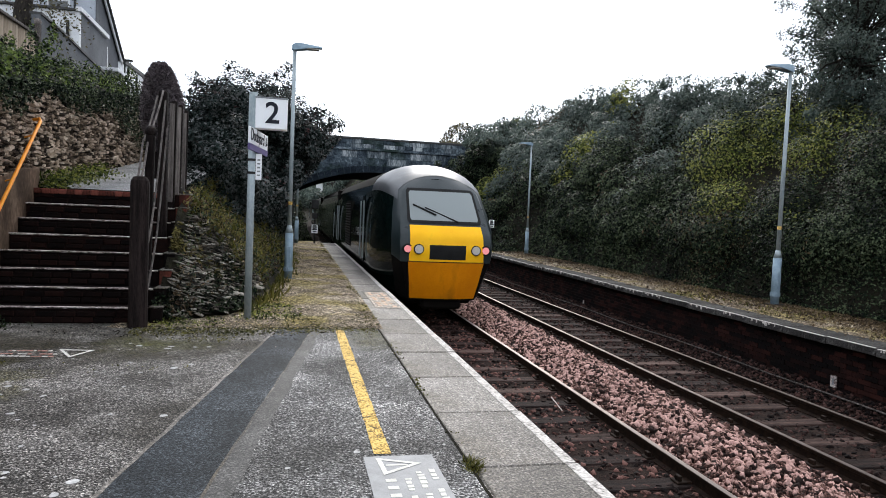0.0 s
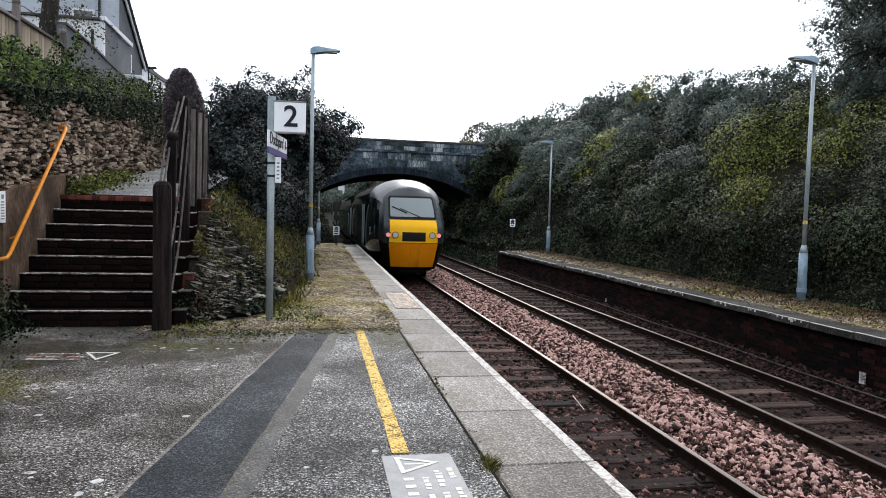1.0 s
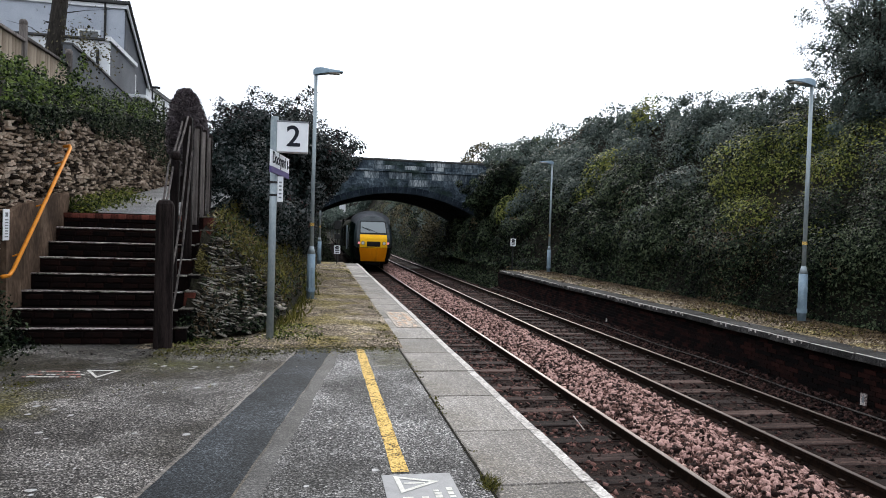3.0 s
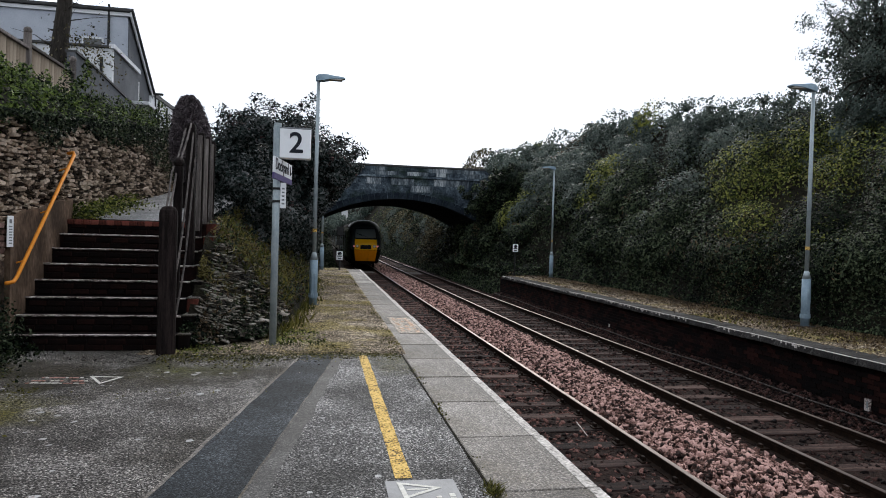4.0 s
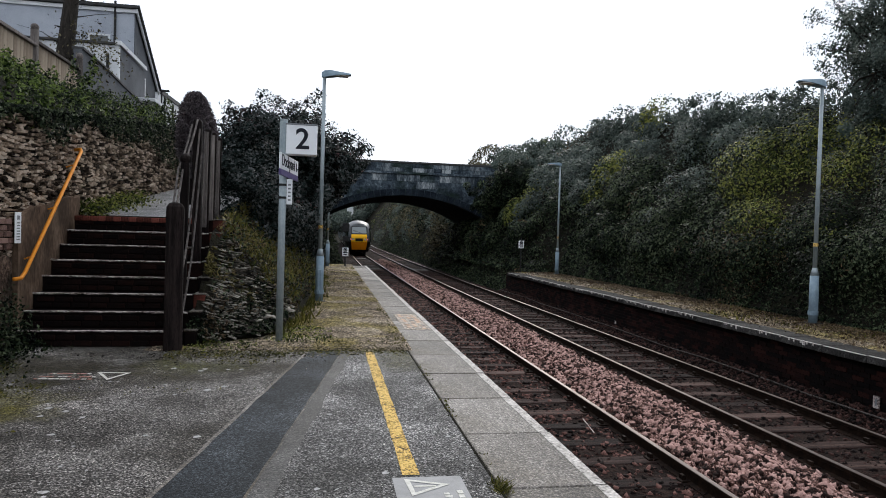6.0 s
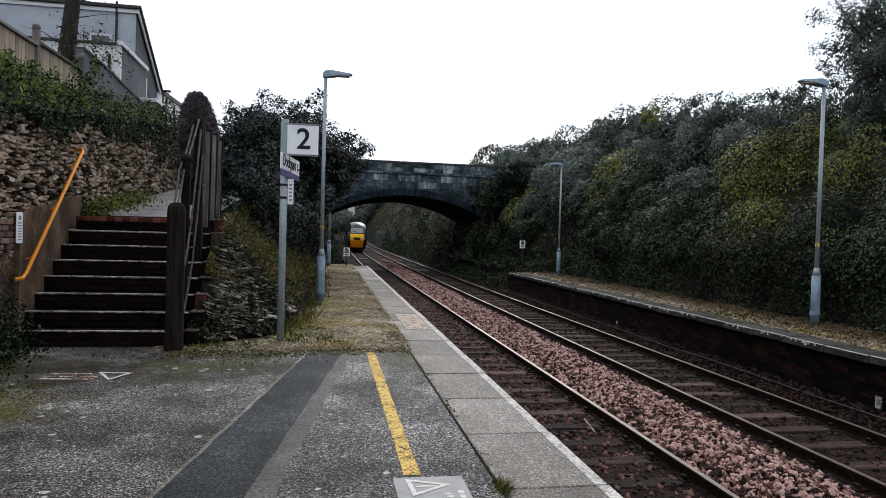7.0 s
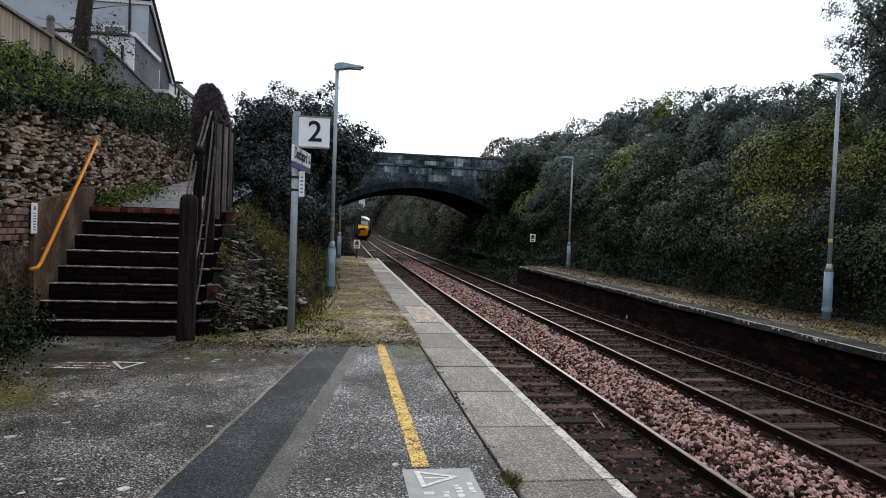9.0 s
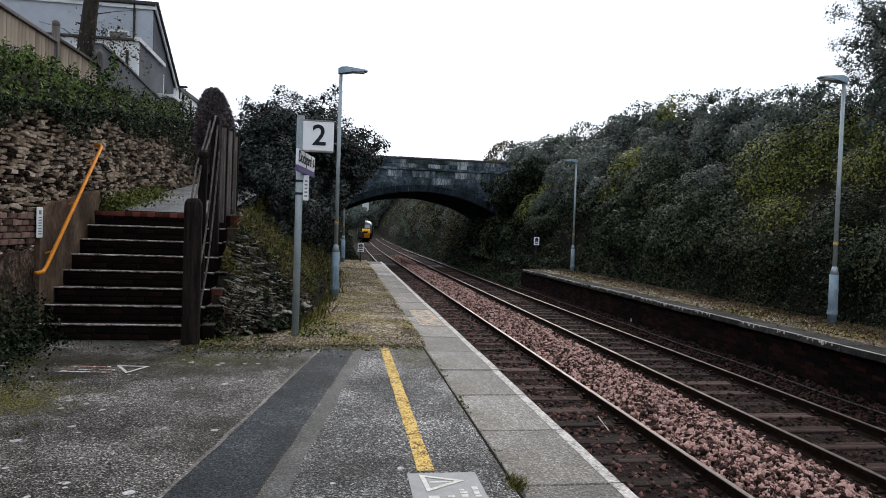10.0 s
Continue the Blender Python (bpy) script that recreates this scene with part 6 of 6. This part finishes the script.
    for k in range(22):
        a = Vector((0.05, 0.05, r.uniform(0.8, 4.5)))
        d = Vector((r.gauss(0, 0.8), r.gauss(0, 0.8), r.uniform(0.0, 0.8)))
        d *= 0.45
        rod(bm, a, a + d, 0.022, 0.008, n=5)
        rod(bm, a + d, a + d + Vector((r.gauss(0, 0.2), r.gauss(0, 0.2), r.uniform(-0.1, 0.3))), 0.008, 0.003, n=4)
    part("limb", bm, BARK, tr)
    n = 760
    ob = new("crown", leaf_mesh("crown", np.stack([rng.normal(0.45, 0.45, n), rng.normal(0.3, 0.4, n), rng.normal(2.0, 0.35, n) - 0.3 * np.abs(rng.normal(size=n))], 1), 0.085, OLIVE))
    ob.parent = tr
    ob["kind"] = "stuff"
    # vine-clad stump beside the path
    vs = group_of("vine_clad_post", "tall post smothered in dead grey-brown vines", "post", at=pose(-4.3, 13.4, path_z(13.4) - 0.2))
    part("shaft", post_mesh(0.16, 2.35), OLD_TIMBER, vs)
    n = 12000
    h = rng.random(n)
    rad = 0.05 + 0.36 * np.sqrt(np.clip(1 - h ** 2.4, 0, 1)) * np.clip(0.45 + h * 1.8, 0, 1)
    ang = rng.uniform(0, 6.28, n)
    p = np.stack([np.cos(ang) * rad * rng.uniform(0.5, 1.05, n) + 0.12 * (1 - h), np.sin(ang) * rad, 0.7 + h * 1.62], 1)
    ob = new("dead_vine", leaf_mesh("dead_vine", p, 0.12, DEAD_VINE, np.array([0, 0, -0.4]), 0.9, 0.14))
    ob.parent = vs
    ob["kind"] = "stuff"


def build_left_bank():
    # ivy and shrubs along the wall's top and up the bank behind it
    n = 60000
    y = 5.5 + 19 * rng.random(n) ** 1.1
    t = rng.random(n)
    x = -5.56 - 2.5 * t ** 1.3
    hump = 0.05 + 0.85 * np.clip(lumps(x * 1.8, y * 1.5, 0.5) + 0.15, 0, 1.5) * (1 - 0.85 * t)
    z = np.where(x < -5.8, ground_z(x, y), wall_top(y)) + hump - rng.random(n) * 0.25
    p = np.stack([x, y, z], 1)
    k = lumps(x * 2, y, 0.8) + rng.normal(size=n) * 0.3 > -0.02
    stuff("wall_ivy", leaf_mesh("wall_ivy", p[~k], 0.055, IVY, np.array([0.4, -0.3, 0.6])), "dark ivy and shrubs over the stone wall", "ivy")
    stuff("wall_weeds", leaf_mesh("wall_weeds", p[k], 0.062, WEED_GREEN, np.array([0.4, -0.3, 0.6])), "lighter green weeds over the stone wall", "weeds")
    # trailing growth down the face of the wall
    n = 16000
    y = 5.5 + 15 * rng.random(n)
    drop = rng.random(n) ** 2.2 * np.clip(0.26 + 0.5 * lumps(y * 1.4, y * 0.4, 0.6) + 0.55 * smooth(13.5, 16.5, y), 0.05, 1.5)
    p = np.stack([WALL_X + 0.05 + 0.10 * rng.random(n), y, wall_top(y) + 0.08 - drop], 1)
    stuff("trailing_ivy", leaf_mesh("trailing_ivy", p, 0.055, IVY, np.array([0.9, -0.3, 0.3])), "ivy trailing down the stone wall face", "ivy")
    # weeds at the foot of the wall and steps
    n = 9000
    y = 5.0 + 3.9 * rng.random(n)
    x = WALL_X + 0.02 + np.abs(rng.normal(0, 0.22, n)) * (1 + 0.4 * lumps(y, y, 0.5))
    p = np.stack([x, y, rng.random(n) ** 1.6 * np.clip(0.85 - 1.6 * (x - WALL_X), 0.03, 0.9)], 1)
    stuff("wall_foot_weeds", leaf_mesh("wall_foot_weeds", p, 0.05, IVY), "dark green weeds along the foot of the wall", "weeds")
    n = 1800
    y = 10.95 + 3.0 * rng.random(n) ** 1.3
    x = WALL_X + np.abs(rng.normal(0, 0.25, n))
    stuff("path_weeds", leaf_mesh("path_weeds", np.stack([x, y, path_z(y) + rng.random(n) ** 2 * 0.22], 1), 0.06, IVY_LIGHT), "yellow-green weeds along the footpath wall", "weeds")
    # bank between the path and the platform
    n = 34000
    y = 8.75 + 22 * rng.random(n) ** 1.6
    f = foot_x(y)
    t = rng.random(n)
    x = f - 0.02 - t * np.maximum(f + 3.45, 0.3) * np.where(y > 19, 2.0, 1.0)
    z = ground_z(x, y) + 0.02 + rng.random(n) ** 2 * 0.16
    p = np.stack([np.where((y < 11) & (x < -3.3), -3.3 + 0.3 * rng.random(n), x), y, z], 1)
    k = rng.random(n)
    front = y < 10.2
    g1, g2 = (k < 0.42) & ~(front & (rng.random(n) < 0.72)), (k >= 0.42) & (k < 0.62) & ~(front & (rng.random(n) < 0.6))
    stuff("bank_ivy", leaf_mesh("bank_ivy", p[g1], 0.05, IVY, np.array([0.6, -0.3, 0.6])), "ivy and bramble on the platform bank", "ivy")
    stuff("bank_litter", leaf_mesh("bank_litter", p[g2], 0.07, DRY, np.array([0.6, -0.3, 0.6]), 0.9, 0.3), "dry brown stalks and litter on the bank", "litter")
    stuff("bank_grass", blade_mesh("bank_grass", p[(k >= 0.75) & (y > 10.3)][:3600], 0.09, GRASS_MAT, 0.6), "rough grass on the platform bank", "grass")
    # rubble on the bank's face
    base = bmesh.new()
    bmesh.ops.create_icosphere(base, subdivisions=1, radius=0.5)
    bms = []
    r = random.Random(31)
    for k in range(6):
        b = base.copy()
        for v in b.verts:
            v.co *= r.uniform(0.75, 1.15)
        bms.append(mesh_of("rubble_stone", b, BANK_STONE))
    base.free()
    rs = group_of("rubble_bank", "loose grey rubble facing the foot of the bank", "stones")
    packed, corners = [], np.array([v.co[:] for v in bms[0].vertices])
    tris = np.array([p.vertices[:] for p in bms[0].polygons])
    laid = 0
    for k in range(1900):
        y = 8.72 + 2.4 * r.random() ** 1.5
        f = float(foot_x(y))
        t = r.random() ** 0.8
        x = f - 0.02 - t * max(f + 3.4, 0.2)
        z = float(ground_z(x, y))
        if z > 1.25 + 0.25 * math.sin(x * 5) or x < -3.27:
            continue
        s = r.uniform(0.05, 0.15)
        m = Matrix.LocRotScale((x, y, z + 0.02), Euler((r.gauss(0, 0.16), r.gauss(0.22, 0.18), r.gauss(0, 0.5))), (s * 2.1, s * 1.2, s * r.uniform(0.16, 0.34)))
        laid += 1
        if laid > 300:
            packed.append(np.array([(m @ Vector(c))[:] for c in corners]))
            continue
        ob = new("rubble_stone", bms[k % 6])
        ob.parent = rs
        ob.matrix_basis = m
    rest = raw_mesh("small_rubble", np.concatenate(packed), np.concatenate([tris + len(corners) * i for i in range(len(packed))]), BANK_STONE_JOINED)
    ob = new("small_rubble", rest)
    ob.parent = rs
    ob["kind"] = "stuff"
    # grit washed out over the tarmac and gravel
    bits = []
    for k in range(900):
        s = r.uniform(0.008, 0.026)
        m = Matrix.LocRotScale((r.gauss(-2.9, 0.8), 8.35 + r.gauss(0, 0.3), 0.008), Euler((r.uniform(-0.4, 0.4), r.uniform(-0.4, 0.4), r.uniform(0, 6))), (s * 1.5, s, s * 0.5))
        bits.append(np.array([(m @ Vector(c))[:] for c in corners]))
    stuff("rubble_grit", raw_mesh("rubble_grit", np.concatenate(bits), np.concatenate([tris + len(corners) * i for i in range(len(bits))]), BANK_STONE_JOINED), "small broken stones washed off the bank", "grit")
    # olive fern and long grass hanging over the bank above the stones
    n = 9000
    y = 9.7 + 4.8 * rng.random(n) ** 1.2
    f = foot_x(y)
    t = 0.15 + 0.85 * rng.random(n)
    x = f - t * np.maximum(f + 3.42, 0.2)
    p = np.stack([x, y, ground_z(x, y) + 0.03 + rng.random(n) ** 2 * 0.12], 1)
    ok = lumps(x * 3, y * 1.6, 0.8) + rng.normal(size=n) * 0.3 > -0.1
    stuff("bank_fern", leaf_mesh("bank_fern", p[ok], 0.11, BANK_FERN, np.array([0.8, -0.6, 0.5]), 0.7, 0.18), "olive fern and long grass over the bank", "fern")
    n = 3000
    y = 8.85 + 1.6 * rng.random(n)
    f = foot_x(y)
    x = f + 0.05 - 0.45 * rng.random(n) ** 1.3
    stuff("bank_foot_ivy", leaf_mesh("bank_foot_ivy", np.stack([x, y, ground_z(np.minimum(x, f - 0.03), y) + 0.02 + rng.random(n) ** 2 * 0.1], 1), 0.05, IVY, np.array([0.6, -0.6, 0.5])), "dark ivy along the foot of the rubble bank", "ivy")
    # fresh weeds round the feet of the sign and the lamp post
    tufts = []
    for cx, cy, w, m in ((-2.2, 9.25, 0.16, 420), (-2.05, 10.0, 0.2, 420), (-1.75, 9.2, 0.12, 160), (-2.3, 16.2, 0.22, 700), (-2.15, 17.3, 0.25, 500), (-3.2, 8.7, 0.14, 160), (-2.75, 8.75, 0.1, 110)):
        a = rng.normal(size=(m, 2)) * w
        hgt = rng.random(m) * (0.75 if cy > 15 else 0.1) * np.exp(-(a ** 2).sum(1) / (2 * w * w) * 0.5)
        tufts.append(np.stack([cx + a[:, 0], cy + a[:, 1], 0.01 + hgt], 1))
    stuff("fresh_weeds", leaf_mesh("fresh_weeds", np.concatenate(tufts), 0.034, IVY_LIGHT, np.array([0.3, -0.5, 0.6])), "fresh green weeds round the post feet", "weeds")
    # loose stones lying on the gravel
    n = 16000
    y = 8.5 + 16 * rng.random(n) ** 1.8
    f = foot_x(y)
    x = f + (-0.7 - f) * rng.random(n)
    sz = rng.uniform(0.004, 0.013, n) * (1 + 0.05 * (y - 8.5))
    v = corners[None] * 1.6 * sz[:, None, None] * np.array([1.3, 1.0, 0.7]) + np.stack([x, y, 0.022 + 0 * x], 1)[:, None]
    hexa = v[:, [0, 1, 3, 5, 7, 9, 11]]
    cap = np.array([(0, 1, 2), (1, 3, 2), (2, 4, 5), (3, 5, 6)])
    stuff("gravel_stones", raw_mesh("gravel_stones", hexa.reshape(-1, 3), (cap[None] + (np.arange(n) * 7)[:, None, None]).reshape(-1, 3), GRAVEL_STONE), "loose buff stones on the platform gravel", "gravel")
    # weeds and moss on the gravel of the platform
    n = 16000
    y = 8.5 + 21 * rng.random(n) ** 1.6
    f = foot_x(y)
    x = f + (-0.66 - f) * rng.random(n)
    edge = np.minimum(np.abs(x - f), np.abs(x + 0.66) * 1.3)
    ok = (lumps(x * 2.2, y * 1.2, 0.8) + 0.9 * np.exp(-edge / 0.22) + rng.normal(size=n) * 0.25 > 1.0)
    p = np.stack([x, y, np.full(n, 0.012)], 1)[ok]
    stuff("platform_weeds", blade_mesh("platform_weeds", p, 0.035, GRASS_MAT, 1.0, 0.008), "mossy yellow-green weeds in platform gravel", "weeds")
    n = 700
    y = 9.6 + 13 * rng.random(n)
    tufts = np.stack([foot_x(y) + np.abs(rng.normal(0.03, 0.12, n)), y, np.full(n, 0.01)], 1)
    stuff("bank_foot_grass", blade_mesh("bank_foot_grass", tufts, 0.15, GRASS_MAT, 0.5, 0.012), "tufts of grass at the foot of the bank", "grass")
    n = 700
    y = 3.3 + 5 * rng.random(n)
    ok = lumps(y * 3, y, 0.6) > 0.35
    p = np.stack([-0.66 + rng.normal(0, 0.02, n), y, np.full(n, 0.0)], 1)[ok]
    stuff("joint_moss", blade_mesh("joint_moss", p, 0.02, GRASS_MAT, 0.9, 0.005), "moss growing along the coping joint", "moss")
    n = 160
    p = np.stack([rng.normal(-0.67, 0.025, n), rng.normal(3.84, 0.06, n), np.full(n, 0.0)], 1)
    stuff("coping_tuft", blade_mesh("coping_tuft", p, 0.04, GRASS_MAT, 0.8, 0.004), "small tuft of grass in the coping joint", "grass")
    n = 15000
    x, y = rng.uniform(-5.5, -2.2, n), rng.uniform(4.9, 8.4, n)
    near_wall = np.exp(-(x + 5.5) / 0.45) + 0.95 * np.exp(-((x + 4.75) / 0.4) ** 2 - ((y - 6.1) / 0.5) ** 2) + 0.75 * np.exp(-((x + 2.75) / 0.55) ** 2 - ((y - 7.9) / 0.35) ** 2)
    ok = near_wall + 0.5 * lumps(x * 3, y * 2, 0.8) + rng.normal(size=n) * 0.12 > 0.55
    stuff("tarmac_moss", leaf_mesh("tarmac_moss", np.stack([x, y, np.full(n, 0.006)], 1)[ok], 0.028, GRASS_MAT, np.array([0, 0, 1.6])), "yellow-green moss spreading over the tarmac", "moss")
    n = 2600
    x = rng.uniform(-3.6, -0.7, n)
    y = 8.45 + rng.normal(0, 0.16, n) - 0.15 * (x < -2.2)
    stuff("edge_moss", leaf_mesh("edge_moss", np.stack([x, y, np.full(n, 0.008)], 1), 0.03, GRASS_MAT, np.array([0, 0, 1.5])), "moss and grit where gravel meets tarmac", "moss")


def build_far_growth():
    # cutting beyond the bridge and the wooded hill that closes the view
    n = 34000
    y = 45 + 130 * rng.random(n) ** 1.5
    side = rng.random(n) < 0.7
    xr = 7.2 + 9 * rng.random(n)
    xl = -2.2 - 8 * rng.random(n)
    x = np.where(side, xr, xl)
    hump = 0.5 + 0.9 * np.clip(lumps(x * 0.8, y * 0.5, 1.6) + 0.2, -0.4, 1.3)
    z = ground_z(x, y) + hump * np.clip(np.abs(x - np.where(side, 7.0, -2.0)) / 2, 0.1, 1) - rng.random(n) * 0.5
    p = np.stack([x, y, z], 1)
    k = (lumps(x, y * 0.6, 1.4) > 0.3) & (rng.random(n) < 0.45)
    nor = np.array([-0.3, -0.5, 0.6])
    stuff("far_scrub", leaf_mesh("far_scrub", p[~k], 0.22, IVY, nor), "dark scrub on the cutting beyond the bridge", "scrub")
    stuff("far_pale_scrub", leaf_mesh("far_pale_scrub", p[k], 0.22, IVY_LIGHT, nor), "lighter scrub on the cutting beyond the bridge", "scrub")
    # rounded bushes along both sides of the cutting
    lots = {"olive_bushes": [], "dark_bushes": [], "hazy_bushes": []}
    for k in range(150):
        y = 56.5 + 75 * rng.random() ** 1.2
        u = rng.random()
        right = rng.random() < 0.62
        x = 7.6 + 6.5 * u if right else -1.9 - 4.5 * u
        rad = rng.uniform(0.7, 1.5) + 0.5 * u
        n = int(560 * (rad / 1.1) ** 2 * min(1.0, 75 / y))
        d = unit(rng.normal(size=(n, 3)) + np.array([-0.3 if right else 0.4, -0.5, 0.4]))
        wob = 1 + 0.25 * lumps(d[:, 0] * 3 + x * 7, d[:, 1] * 3 + d[:, 2] * 4 + y * 3, 0.8)
        q = np.array([x, y, float(ground_z(x, y)) + 0.45 * rad]) + d * (rad * wob * (1 - 0.3 * rng.random(n) ** 2))[:, None]
        q = q[(q[:, 0] > 6.6) | (q[:, 0] < -0.6)]
        lots[("olive_bushes", "dark_bushes", "hazy_bushes")[(0, 1, 2, 0, 2)[int(rng.random() * 5)]] if right else "dark_bushes"].append(q)
    for name, mat, label in (("olive_bushes", OLIVE, "olive-brown bushes in the cutting past the bridge"), ("dark_bushes", IVY, "dark green bushes in the cutting past the bridge"), ("hazy_bushes", HAZE_PALED_LEAF, "grey-green bushes in the cutting past the bridge")):
        stuff(name, leaf_mesh(name, np.concatenate(lots[name]), 0.2, mat, nor, 0.6), label, "bushes")
    n = 22000
    y = 205 + 90 * rng.random(n)
    x = -60 + 130 * rng.random(n)
    z = ground_z(x, y) + 2.5 + 3.0 * np.clip(lumps(x * 0.25, y * 0.2, 1.2), -0.6, 1.3) - rng.random(n) * 3.0
    stuff("far_wood", leaf_mesh("far_wood", np.stack([x, y, np.minimum(z, 1.0 + 0.098 * y)], 1), 1.1, HAZE_PALED_LEAF, nor), "hazy woodland on the far hillside", "woodland")
    n = 9500
    x = -3 + 39 * rng.random(n)
    y = 183 + 12 * rng.random(n)
    stuff("far_trees", leaf_mesh("far_trees", np.stack([x, y, ground_z(x, y) + (2.6 + 3.2 * np.clip(lumps(x * 0.4, y * 0.2, 1.0) + 0.4, 0, 1.2)) * rng.random(n) ** 0.6], 1), 0.9, HAZE_PALED_LEAF, nor), "hazy trees below the hillside houses", "woodland")
    for x, y, z, w in ((4.6, 197, 8.3, 1.7), (13.6, 197, 9.9, 2.6), (19.6, 198, 11.9, 2.4)):
        h = group_of("far_house", "tiny white house among trees on the hillside", "house", "hillside houses")
        part("wall", boxed(x - w / 2, x + w / 2, y, y + 5, z - 5.5, z + 0.5), HOUSE_WHITE, h)
        bm = bmesh.new()
        loft(bm, [[(x - w / 2 - 0.2, y - 0.2, z + 0.5), (x - w / 2 - 0.2, y + 5.2, z + 0.5), (x - w / 2 - 0.2, y + 2.5, z + 1.5)], [(x + w / 2 + 0.2, y - 0.2, z + 0.5), (x + w / 2 + 0.2, y + 5.2, z + 0.5), (x + w / 2 + 0.2, y + 2.5, z + 1.5)]])
        part("roof", bm, SLATE, h)


build_ivy_bank()
build_trees()
build_left_bank()
build_far_growth()


def motions():
    # the train gathers speed as it leaves
    times = [k * 0.5 for k in range(21)]
    run = np.polyfit([0, 0.5, 1, 2.5, 4, 5.5, 7, 8.5, 10], [13.85, 18.1, 22.3, 35.2, 49.2, 64.2, 80.5, 98.5, 118], 3)
    ys = [float(np.polyval(run, t)) for t in times]
    walk(train, [(t, pose(TRACKS[0] + bend(y), y, RAIL_Z, 0, 0, -math.degrees(math.atan((bend(y + 8) - bend(y)) / 8)))) for t, y in zip(times, ys)])


motions()
